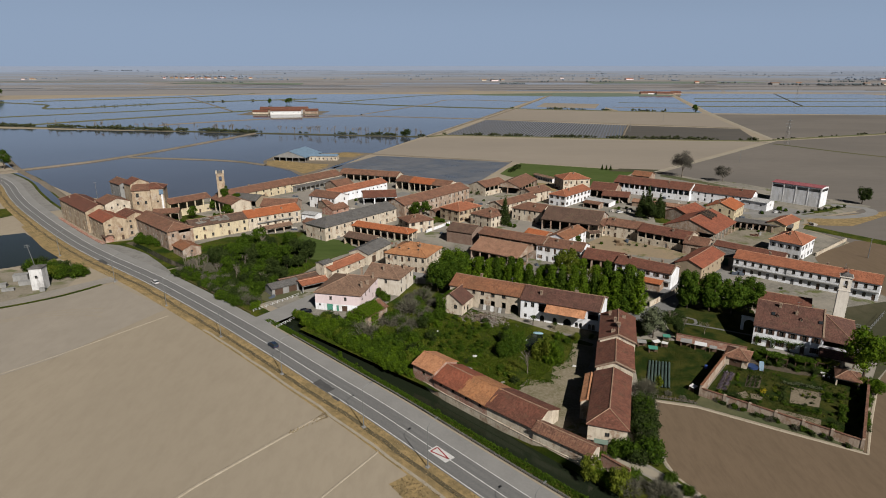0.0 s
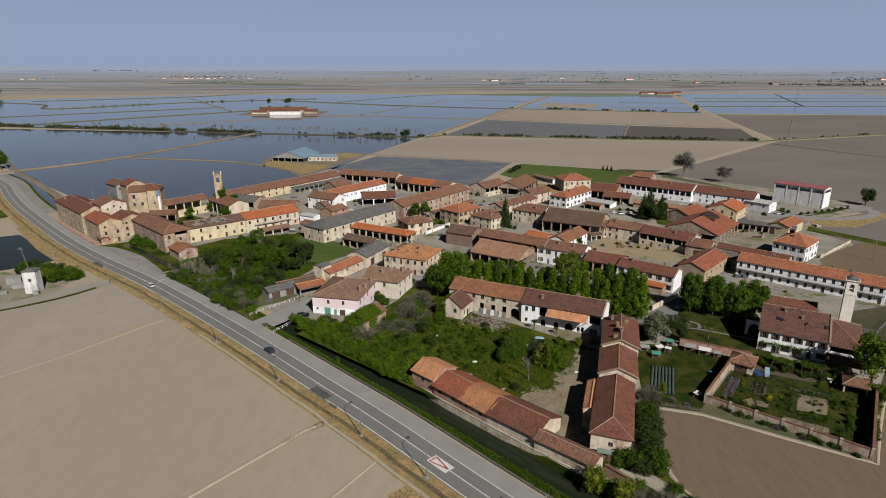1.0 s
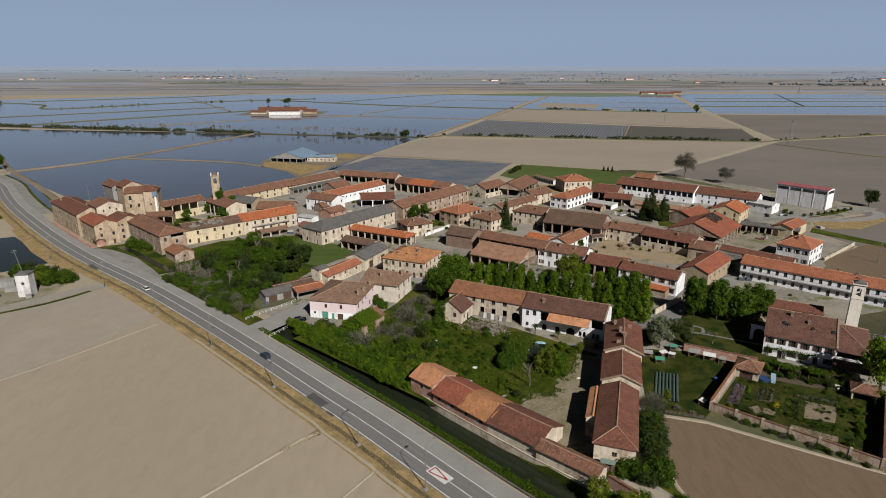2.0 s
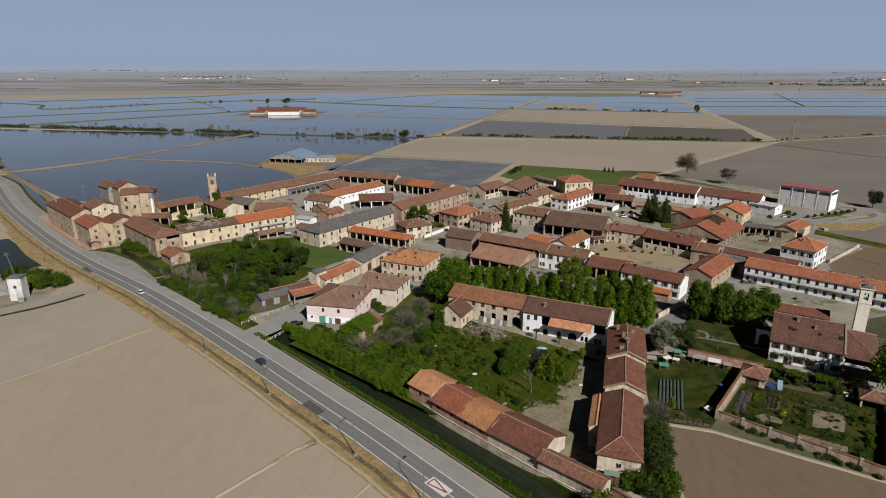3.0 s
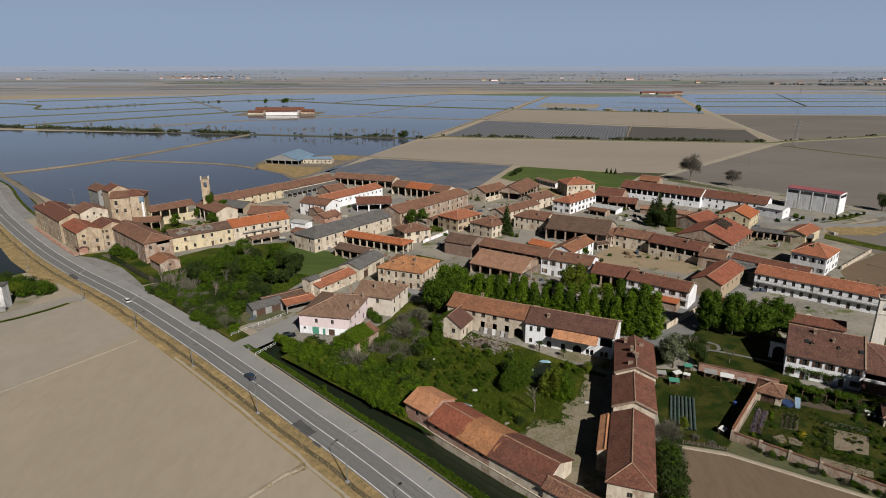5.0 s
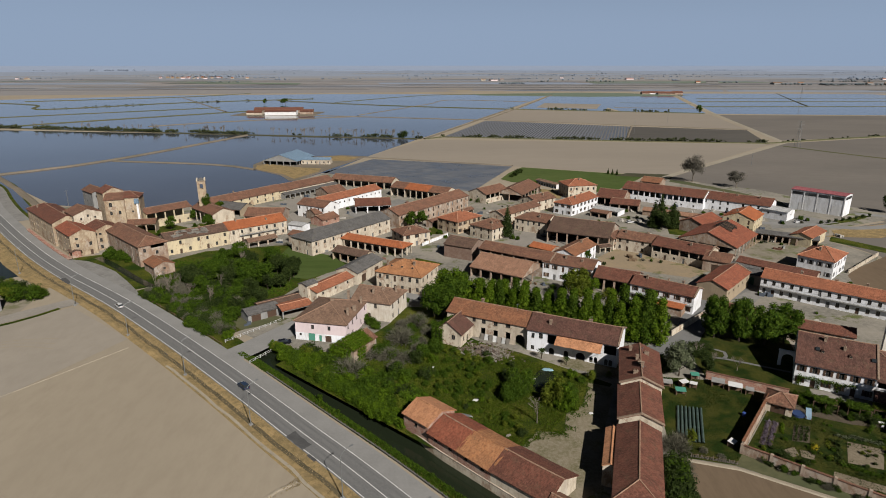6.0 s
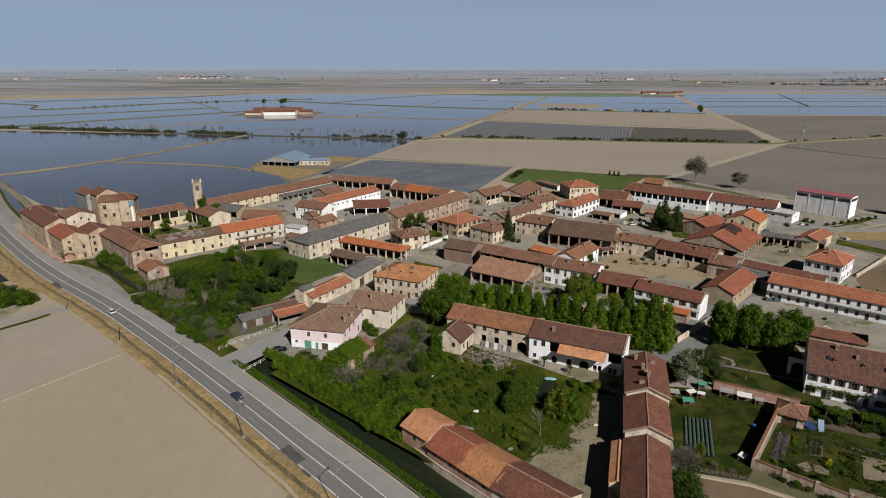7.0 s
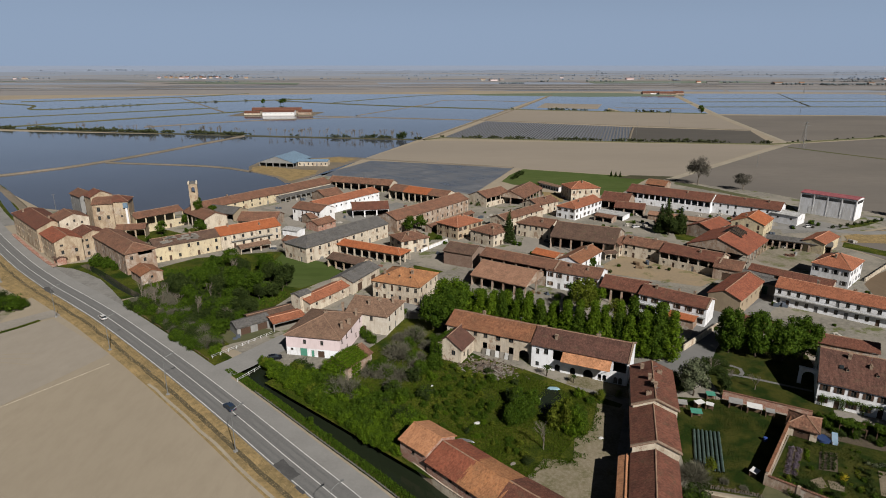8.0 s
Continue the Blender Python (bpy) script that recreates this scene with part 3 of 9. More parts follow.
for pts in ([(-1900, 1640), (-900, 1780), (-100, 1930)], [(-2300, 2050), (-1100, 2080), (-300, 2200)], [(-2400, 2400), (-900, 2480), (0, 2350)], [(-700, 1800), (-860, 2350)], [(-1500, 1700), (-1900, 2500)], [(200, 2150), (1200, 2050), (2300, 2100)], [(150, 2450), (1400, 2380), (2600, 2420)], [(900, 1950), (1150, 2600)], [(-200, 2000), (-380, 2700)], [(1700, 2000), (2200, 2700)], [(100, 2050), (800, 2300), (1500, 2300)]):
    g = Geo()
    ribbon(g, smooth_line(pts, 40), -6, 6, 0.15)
    solid("field_verge", g, [HAZEGREY if len(pts) == 3 else HAZEPALE], "grassy verge between distant fields, widened to show from the camera", "verge", "structure")
sheet("far_field", [(-1260, 2820), (-600, 2620), (-640, 2860), (-1180, 3020)], HAZEGREEN, 1.4, "distant green crop field with haze put into its colour", "field")
# matte haze blue is painted here for the sky mirrored in distant water
sheet("paddy_water", [(620, 1990), (1700, 1890), (1760, 2010), (640, 2120)], HAZEBLUE, 0.13, "distant flooded paddy, matte blue in place of mirrored sky", "water")
sheet("paddy_water", [(-2300, 2500), (-1250, 2700), (-1500, 3000), (-2700, 2800)], HAZEBLUE, 0.13, "distant flooded paddy, matte blue in place of mirrored sky", "water")
sheet("paddy_water", [(-260, 2700), (700, 2750), (640, 3000), (-300, 2950)], HAZEBLUE, 0.13, "distant flooded paddy, matte blue in place of mirrored sky", "water")
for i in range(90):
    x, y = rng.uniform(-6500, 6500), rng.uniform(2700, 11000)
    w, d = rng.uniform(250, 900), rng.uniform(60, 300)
    sheet("far_field", [(x - w, y - d), (x + w, y - d + 40), (x + w * 0.9, y + d), (x - w * 0.9, y + d - 30)], rng.choice([HAZETAN, HAZEGREY, HAZEPALE, HAZEGREY, HAZEPALE, HAZEGREEN] if y < 4200 else [HAZEGREY, HAZEGREY, HAZEBLUE] if y < 6500 else [HAZEBLUE, HAZEBLUE, HAZERIM]), 0.2 + 0.006 * i, "distant strip field with haze put into its colour", "field")

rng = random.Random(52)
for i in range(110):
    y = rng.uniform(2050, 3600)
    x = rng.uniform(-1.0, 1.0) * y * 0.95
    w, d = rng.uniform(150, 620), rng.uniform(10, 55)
    sheet("far_field", [(x - w, y - d), (x + w, y - d + 30), (x + w * 0.95, y + d), (x - w * 0.95, y + d - 25)], rng.choice([HAZEGREY, HAZEBLUE, HAZEPALE, HAZEGREY, HAZETAN, HAZEPALE]), 0.75 + 0.005 * i, "distant strip field with haze put into its colour", "field")
g = Geo()
for k in range(3):
    ribbon(g, smooth_line([(-150 - 3 * k, 178 - 2 * k), (-132 + k, 188 - 2 * k), (-118 + 1.5 * k, 190 - 3.5 * k)], 3), 0, 0.4, 0.041 + 0.004 * k)
solid("wheel_tracks", g, [SOIL], "faint curved wheel tracks pressed into the field", "field", "structure")
sheet("dry_patch", [(-11, 99), (-4, 104.5), (7, 94), (14, 84), (8, 80), (-4, 90)], DRYGRASS, 0.05, "hummock of dry yellow grass beside the road", "ground")
sheet("dry_patch", [(-150, 503), (-154, 522), (-147, 530), (-120, 512), (-97, 506), (-96, 490), (-108, 459), (-121, 478)], DRYGRASS, 0.1, "dry yellow grass round the lone barn", "ground")
sheet("dry_patch", [(-100, 548), (-82, 545), (-74, 566), (-92, 576), (-108, 570)], DRYGRASS, 0.1, "dry yellow grass behind the lone barn", "ground")
D = "low earth dike between flooded paddies"
for k, (w, h, m, pts) in enumerate([
    (5, 1.0, DIKE, [(-389, 410), (-341, 473), (-290, 553), (-232, 746)]), (4, 0.7, DIKE, [(-287, 545), (-191, 525), (-149, 500)]),
    (6, 0.9, DIKEDARK, [(-925, 916), (-613, 837), (-232, 748), (-22, 708)]), (5, 0.8, DIKEGREEN, [(-719, 986), (-435, 1229)]),
    (6, 0.9, DIKEGREEN, [(-576, 853), (-565, 887), (-350, 1135)]), (4, 0.7, DIKE, [(-400, 852), (-292, 942), (-130, 1017)]),
    (8, 1, DIKEGREEN, [(-1000, 1383), (-846, 1302), (-748, 1182), (-577, 1380), (-316, 1543)]), (7, 1, DIKEGREEN, [(-952, 1427), (-679, 1629), (-560, 1830)]),
    (5, 0.7, DIKE, [(-679, 1629), (-387, 1121)]), (7, 1, DIKEGREEN, [(-383, 1469), (-123, 1297), (151, 1176), (458, 1075)]),
    (4, 0.7, DIKE, [(-225, 1041), (69, 950)]), (5, 0.7, DIKEGREEN, [(-236, 1399), (-3, 1749), (319, 1746)]),
    (4, 0.6, DIKE, [(-138, 1041), (-27, 1335), (25, 1490), (207, 1418)]), (5, 0.8, DIKE, [(69, 950), (167, 1259), (305, 1713)]),
    (5, 0.8, DIKE, [(-18, 705), (129, 1176)]), (5, 0.8, DIKE, [(-241, 371), (-289, 423), (-345, 480), (-420, 570)]),
    (4, 0.8, DIKEGREEN, [(517, 1251), (1000, 1250)]), (4, 0.8, DIKEGREEN, [(590, 1420), (1100, 1424)]), (4, 0.8, DIKEDARK, [(985, 1815), (870, 1550), (751, 1268)]),
    (5, 0.8, DIKEGREEN, [(-18, 706), (2, 725), (205, 686), (350, 666), (375, 672)]), (3, 0.6, DIKE, [(262, 848), (207, 690)]), (4, 0.6, DIKE, [(73, 950), (400, 806)]),
    (4, 0.6, DIKEGREEN, [(639, 1548), (1230, 1546)]), (3, 0.5, DIKE, [(345, 1230), (505, 1190)]), (3, 0.5, DIKEGREEN, [(400, 1380), (550, 1360)]), (4, 0.5, DIKEGREEN, [(357, 641), (409, 546), (520, 400)]), (5, 0.9, DIKEGREEN, [(375, 676), (547, 739), (800, 830)]), (4, 0.6, DIKE, [(-69, 566), (61, 517)]),
]):
    bank("dike", pts, w, h, m, D)
for w, h, pts in [(0.5, 0.07, [(-122, 143.5), (-113, 154.5), (-93, 184)]), (1.0, 0.13, [(-58, 86), (-53.1, 93.8), (-50.1, 98.4), (-42.1, 108.3), (-38.9, 112.2), (-35.4, 116.5), (-31.8, 121.2), (-28.6, 123.6)]), (0.6, 0.08, [(-26, 92), (-14, 110)]), (0.9, 0.14, [(53.5, 130), (63, 127), (78, 117.5), (92.5, 108.3), (102, 121), (113, 135)]), (0.9, 0.14, [(53.5, 130), (50, 119), (47, 110), (48, 101), (53, 91)])]:
    bank("field_bank", pts, w, h, RIDGESOIL, "low pale earth ridge along a bare field", "field ridge")

# ---- roads and yards ----
g = Geo()
ribbon(g, ROADR, 0.6, 7.6, 0.12)
ribbon(g, ROADR, 7.6, 8.1, 0.12, 0.0)
road = solid("road", g, [ASPHALT], "grey two-lane asphalt country road with white lines", "road", "structure")
g = Geo()
ribbon(g, ROADR, -3.6, 0.55, 0.1)
ribbon(g, ROADR, 0.55, 0.6, 0.1, 0.12)
solid("road_shoulder", g, [SHOULDER], "wide pale gravel shoulder along the road", "road", "structure")
for nm, w in (("edge_line", 0.62), ("edge_line", 7.3), ("center_line", 4.02)):
    g = Geo()
    ribbon(g, ROADR, w, w + 0.2, 0.126)
    part(nm, g.mesh(nm, PAINT), road, None, "white painted line")
g = Geo()
VR = random.Random(3)
ribbon(g, ROADR, 7.65, 9.2, 0.07, 0.22)
ribbon(g, ROADR, 9.2, 10.6, 0.22, 0.05)
ribbon(g, ROADR, 10.6, 12.4, 0.05, 0.3)
ribbon(g, ROADR, 12.4, 13.8, 0.3, 0.02)
solid("road_verge", g, [DRYGRASS], "dry yellow-brown grass ditch beside the road", "verge", "structure")
for x, y, lx, ly in ((-31.5, 137.5, 7, 2.6), (-27.5, 131, 3, 1.6), (-146, 241, 9, 2.2), (-80, 180, 3, 1.5)):
    g = Geo()
    rim = [(-0.5 + 0.2 * w, -0.5) for w in range(5)] + [(0.5, -0.5 + 0.25 * w) for w in range(4)] + [(0.5 - 0.2 * w, 0.5) for w in range(5)] + [(-0.5, 0.5 - 0.25 * w) for w in range(4)]
    pts = [(u * lx * VR.uniform(0.88, 1.08), v * ly * VR.uniform(0.85, 1.1), 0) for u, v in rim]
    g.face(pts)
    part("asphalt_patch", g.mesh("asphalt_patch", PATCH), road, pose(x, y, 0.131, 0, 0, -46), "darker repaired asphalt")
g = Geo()
ribbon(g, [p for p in ROADR if -118 < p[0] < -64], -3.6, -9.5, 0.065)
ribbon(g, [p for p in ROADR if -104 < p[0] < -70], -9.5, -17, 0.068)
solid("grass_verge", g, [GRASS], "green weedy verge between road and thicket", "verge", "structure")
# give-way triangle on a white panel
tri = Matrix.Translation((-0.4, 108.6, 0.128)) @ Matrix.Rotation(radians(-47), 4, "Z")
for w in (1.5, 3.0, 5.1, 6.5):
    g = Geo()
    ribbon(g, ROADR, w, w + 0.55, 0.1245)
    part("wheel_track", g.mesh("wheel_track", WORN), road, None, "polished darker wheel track")
g = Geo()
g.face([(-2.9, -1.35, 0), (2.9, -1.35, 0), (2.9, 1.35, 0), (-2.9, 1.35, 0)])
panel = part("marking_panel", g.mesh("marking_panel", PAINT), road, tri, "white panel painted on the lane")
g = Geo()
for p, q in (((-2.3, -1.0), (-2.3, 1.0)), ((-2.3, 1.0), (2.4, 0)), ((2.4, 0), (-2.3, -1.0))):
    ribbon(g, [p, q], -0.16, 0.16, 0.005)
part("red_triangle", g.mesh("red_triangle", REDPAINT), panel, None, "red painted triangle")

sheet("wall_strip", [(53.5, 131), (63, 128.2), (92.3, 109.4), (92.5, 110.3), (66, 132.5), (60, 133.5)], DIKEGREEN, 0.082, "weedy earth strip at the foot of the garden wall")
sheet("meadow", [(-163, 269.2), (-151.3, 265.6), (-142, 259.7), (-132.7, 252.4), (-122, 240.7), (-114.3, 231.7), (-104, 240), (-126, 264), (-144, 278)], GRASS, 0.083, "weedy green bank beside the lay-by")
g = Geo()
strip = [p for p in ROADR if -216 < p[0] < -160]
ribbon(g, strip, -2.9, -2.95, 0.1, 0.5)
ribbon(g, strip, -2.95, -4.4, 0.5)
ribbon(g, strip, -4.4, -4.45, 0.5, 0.1)
solid("brick_strip", g, [WALL["brick"]], "low red brick strip between road and mill", "wall", "structure")
sheet("canal_strip", offset_line([p for p in ROADR if -345 < p[0] < -232], -11) + offset_line([p for p in ROADR if -345 < p[0] < -232], -15.5)[::-1], WATER, 0.055, "narrow canal running beside the road bend", "water")
sheet("meadow", [(-24, 187), (-16, 201), (-12, 215), (-3, 214), (5, 206), (1, 197), (-2, 190), (-14, 186)], GRASS, 0.089, "weedy green ground between the ruined houses")
sheet("field", [(160, 236), (164, 246.5), (172, 254.2), (199, 272.6), (300, 262), (205, 200), (163, 199), (159, 215)], RIGHTSOIL, 0.072, "bare tan field behind the houses", "field")
sheet("meadow", [(36, 112), (46.5, 113), (47, 104), (52, 90), (62, 66), (48, 72), (37, 97)], GRASS, 0.08, "weedy ground beside the farm track")
sheet("village_ground", [(-66, 196), (-30, 172), (-8, 147), (33, 106), (47, 100), (50, 120), (53, 131), (63, 128), (92, 110), (112, 135), (128, 150), (158, 180), (166, 200), (167, 236), (178, 254), (194, 271), (187, 295), (200, 316), (238, 333), (258, 346), (214, 420), (160, 465), (110, 412), (23, 412), (-92, 484), (-134, 382), (-166, 352), (-235, 372), (-222, 335), (-180, 296), (-136, 262), (-99, 231)], YARD, 0.06, "worn grey-beige ground of lanes and yards between the farmhouses", "ground")
for nm, pts, m, lab in [
    ("meadow", [(-46, 173), (-2, 135), (12, 128), (30, 141), (46, 162), (24, 180), (14, 186), (0, 200), (-16, 196), (-28, 180), (-40, 181)], GRASS, "overgrown green meadow inside the farm"),
    ("meadow", [(-66, 200), (-99, 232), (-125, 256), (-106, 280), (-72, 290), (-38, 262), (-52, 240), (-62, 212)], GRASS, "overgrown green plot beside the canal"),
    ("meadow", [(-70, 287), (-46, 272), (-38, 258), (-52, 243), (-72, 250)], CROP, "short green grass plot"),
    ("lawn", [(48, 120), (53, 131), (63, 128.5), (82, 151.5), (88, 154.5), (73, 163.8), (58, 166)], LAWN, "lawn of a kitchen garden"),
    ("lawn", [(67, 133), (92, 111), (111, 135), (97, 154), (82, 151)], LAWN, "walled garden lawn"),
    ("lawn", [(72.5, 165.4), (89, 156.2), (97, 157), (105, 180), (108, 190), (86, 196), (79, 188), (73, 177)], LAWN, "villa lawn below the plane trees"),
    ("court", [(17, 133), (21, 126), (26, 117), (33, 121), (38, 140), (46, 160), (40, 163), (36, 152), (31, 148), (29, 140), (23, 141)], WEEDY, "bare gravel corner of the farmyard"),
    ("court", [(137, 277), (155, 270), (180, 297), (158, 309)], SAND, "ochre sandy farmyard"),
    ("court", [(62, 262), (100, 244), (118, 258), (96, 284), (84, 286)], SAND, "ochre sandy farmyard"),
    ("court", [(34, 172), (54, 162), (52, 170), (36, 178)], WEEDY, "paved strip before the farmhouse"),
    ("meadow", [(114, 330), (140, 312), (154, 330), (130, 346)], LAWN, "small green orchard"),
    ("meadow", [(190, 303), (216, 300), (255, 326), (253, 332), (220, 317)], DRYGRASS, "dry grass strip beside the field lane"),
    ("meadow", [(-63, 196), (-52, 202.5), (-50, 205), (-55, 207), (-66, 214), (-70, 203)], DIKEGREEN, "rough olive grass beside the lane"),
    ("court", [(-163, 269.5), (-151.3, 265.9), (-142, 260), (-132.7, 252.7), (-122, 241), (-114.3, 232), (-107, 222.5), (-104, 219), (-130, 239), (-148, 254)], YARDGREY, "grey gravel lay-by beside the road"),
    ("meadow", [(-262, 340), (-252, 343), (-240, 330), (-245, 318)], GRASS, "green patch beside the road"),
    ("verge", [(-222, 307), (-205, 289), (-186, 269), (-165, 252), (-148, 240), (-148, 231), (-166, 244.7), (-185, 261.5), (-221, 300)], DRYGRASS, "broad dry grass verge beside the road"),
    ("track", [(33, 109), (36, 111), (44, 104.5), (53, 92), (50, 90), (42, 101)], GRAVEL, "pale farm track beside the ploughed field"),
]:
    sheet(nm, pts, m, 0.075 if m in (GRASS, YARD) else 0.09, lab, "ground")
for nm, pts, m, lab in [
    ("verge", [(133, 471), (146, 483), (180, 476), (172, 459), (160, 464)], DIKEDARK, "grassy bank behind the white row"),
    ("verge", [(170, 455), (178, 448), (197, 414), (211, 381), (206, 362), (203, 380), (190, 412), (166, 447)], DIKEGREEN, "weedy strip between white row and field"),
    ("verge", [(200, 314), (228, 324.5), (260, 334), (250, 322), (222, 315), (196, 304)], DRYGRASS, "dry yellow grass beside the field lane"),
    ("verge", [(193, 303), (203, 288), (224, 258), (218, 252), (187, 295)], GRASS, "green weeds along the field edge"),
    ("verge", [(196, 322), (207, 325.8), (224, 332.7), (241, 344), (237, 346), (222, 337), (205, 330)], GRASS, "mown green strip before the storage hall"),
    ("court", [(-104, 375), (-97, 387), (-75, 412), (-64, 424), (-52, 420), (-72, 401), (-80, 380), (-85, 358), (-92, 366)], GRAVEL, "pale gravel farmyard between long barns"),
    ("court", [(-86, 350), (-80, 362), (-68, 362), (-66, 340), (-78, 332)], GRAVEL, "pale gravel farmyard"),
    ("court", [(-54, 352), (-40, 372), (-26, 390), (-20, 384), (-34, 352), (-44, 338)], YARDGREY, "grey concrete yard between the barns"),
    ("court", [(34.5, 290), (43, 315), (54, 308), (62, 294), (56, 286), (48, 281)], GRAVEL, "pale gravel yard before the arcaded house"),
    ("court", [(137, 278), (155, 296), (170, 287), (157, 265), (148, 262), (138, 271)], EARTH, "gravel yard with a muddy middle"),
    ("court", [(172, 318), (182, 343), (204, 344), (214, 330), (186, 320)], YARDGREY, "grey concrete yard before the storage hall"),
    ("court", [(117, 388), (154, 362), (168, 352), (178, 336), (166, 338), (122, 368)], GRAVEL, "pale yard along the white row"),
    ("meadow", [(115, 308), (124, 342), (137, 328), (123, 303)], GRASS, "small green orchard between barns"),
    ("meadow", [(66, 396), (69, 421), (83, 414), (76, 390)], DRYGRASS, "yellowed grass court behind the barn"),
    ("meadow", [(-6, 308), (-5, 324), (0, 327), (2, 308)], GRASS, "small green front garden"),
    ("meadow", [(-160, 311), (-150, 304), (-131, 306), (-126, 318), (-140, 327), (-152, 335)], GRASS, "weedy green mill yard"),
    ("meadow", [(-130, 322), (-108, 316), (-104, 322), (-128, 330)], GRASS, "weedy yard behind the yellow row"),
    ("meadow", [(-16, 262), (-10, 270), (2, 262), (-6, 250)], GRASS, "weedy corner beside the lane"),
    ("court", [(98, 227), (123, 250), (129, 240), (120, 226), (108, 214)], YARDGREY, "worn concrete lane between houses"),
]:
    sheet(nm, pts, m, 0.083 if m is GRASS else 0.097, lab, "ground")
g = Geo()
ribbon(g, smooth_line([(-150, 271), (-142.5, 265), (-133.7, 257), (-119, 243), (-108, 234)], 3), -1.5, 1.5, 0.092)
solid("mill_channel", g, [CANAL], "dark narrow channel below the mill", "water", "structure")
g = Geo()
ribbon(g, smooth_line([(-190, 166), (-172, 178), (-154.5, 190.6), (-147.8, 195.2), (-139.9, 202.1), (-135.1, 208.2), (-131.8, 213.9)], 4), -0.9, 0.9, 0.095)
solid("field_ditch", g, [GRASS], "green weedy ditch between track and field", "verge", "structure")
g = Geo()
layby_line = [p for p in ROADR if -345 < p[0] < -226]
ribbon(g, layby_line, -9.2, -11, 0.1, 0.05)
ribbon(g, layby_line, -15.5, -17.5, 0.05, 0.3)
solid("grass_verge", g, [GRASS], "weedy green bank of the roadside canal", "verge", "structure")
g = Geo()
ribbon(g, layby_line, -3.6, -9.2, 0.11)
solid("lay_by", g, [YARDGREY], "old grey asphalt lay-by beside the road bend", "road", "structure")
sheet("meadow", [(124, 150), (112, 136), (128, 150), (158, 180), (160, 196), (140, 190), (130, 178), (124, 164)], DIKEDARK, 0.1, "rough olive-brown grass beside the villa", "ground")
DRIVE = [(-62, 176), (-56, 184), (-50, 193), (-43, 203), (-28, 222), (-8, 224), (14, 219)]
g = Geo()
ribbon(g, smooth_line(DRIVE, 4), -4.5, 4.5, 0.11)
solid("lane", g, [SHOULDER], "worn asphalt lane turning off the road into the village", "road", "structure")
g = Geo()
ribbon(g, smooth_line([(40, 180), (70, 183), (92, 214), (121, 240), (138, 262)], 5), -4, 4, 0.1)
solid("lane", g, [ASPHALT], "grey village street", "road", "structure")
for pts in ([(74, 178), (82, 176), (97, 168)], [(76, 186), (84, 180), (82, 176)]):
    g = Geo()
    ribbon(g, smooth_line(pts, 2), -0.5, 0.5, 0.115)
    solid("garden_path", g, [ASPHALT], "narrow dark gravel path across the villa lawn", "path", "structure")
g = Geo()
ribbon(g, smooth_line([(34.5, 108.5), (43, 102.5), (49.5, 94), (60, 78)], 3), -1.1, 1.1, 0.11)
solid("farm_track", g, [PALEROAD], "pale two-rut farm track", "road", "structure")
g = Geo()
ribbon(g, smooth_line([(165, 330), (194, 327), (212, 319), (234, 322), (248, 331), (250, 342), (236, 350)], 5), -3, 3, 0.1)
solid("lane", g, [SHOULDER], "pale lane curving round the storage hall", "road", "structure")
g = Geo()
way = [(150, 445), (374, 671), (468, 1050), (668, 1775)]
fine = [(a[0] + (b[0] - a[0]) * k / 12, a[1] + (b[1] - a[1]) * k / 12) for a, b in zip(way, way[1:]) for k in range(12)] + way[-1:]
ribbon(g, fine, -3.0, 3.0, 0.12)
solid("farm_road", g, [PALEROAD], "pale gravel farm road across the fields", "road", "structure")
g = Geo()
ribbon(g, smooth_line([(-155, 190), (-142, 204), (-128, 219), (-121, 222)], 5), -1, 6, 0.09)
solid("farm_road", g, [GRAVEL], "dirt track to the small tower", "road", "structure")


# ---- houses ----
CACHE = {}


def cached(key, make):
    if key not in CACHE:
        CACHE[key] = make()
    return CACHE[key]


def frame_mesh(w, h):
    """One welded frame with a mullion and a projecting sill."""
    g = Geo()
    t = 0.08
    xs, zs = [-w / 2, -w / 2 + t, -t / 2, t / 2, w / 2 - t, w / 2], [0, t, h - t, h]
    g.v = [(x, 0.13, z) for z in zs for x in xs] + [(-w / 2, -0.08, 0), (w / 2, -0.08, 0)]
    for j in range(3):
        for i in range(5):
            if j != 1 or i in (0, 2, 4):
                g.f.append((j * 6 + i, j * 6 + i + 1, j * 6 + i + 7, j * 6 + i + 6))
    g.f.append((24, 25, 5, 0))
    g.m = [0] * len(g.f)
    return g.mesh("window", FRAME)


def pane_mesh(w, h):
    g = Geo()
    g.face([(-w / 2, 0.19, 0), (w / 2, 0.19, 0), (w / 2, 0.19, h), (-w / 2, 0.19, h)])
    return g.mesh("pane", GLASS)


def shutter_mesh(w, h, col):
    g = Geo()
    g.box(0, w / 2 - 0.02, -0.07, -0.02, 0, h)
    for k in range(5):
        z = h * (k + 0.5) / 5
        g.box(0.05, w / 2 - 0.07, -0.085, -0.07, z - 0.04, z + 0.04)
    return g.mesh("shutter", SHUTTER[col])


def door_mesh(w, h, mat):
    g = Geo()
    g.box(-w / 2, w / 2, 0.16, 0.22, 0, h)
    n = 2 if w > 1.6 else 1
    for i in range(n):
        x0, x1 = -w / 2 + i * w / n + 0.08, -w / 2 + (i + 1) * w / n - 0.08
        g.box(x0, x1, 0.13, 0.16, 0.1, h * 0.48)
        g.box(x0, x1, 0.13, 0.16, h * 0.54, h - 0.1)
    return g.mesh("door", mat)


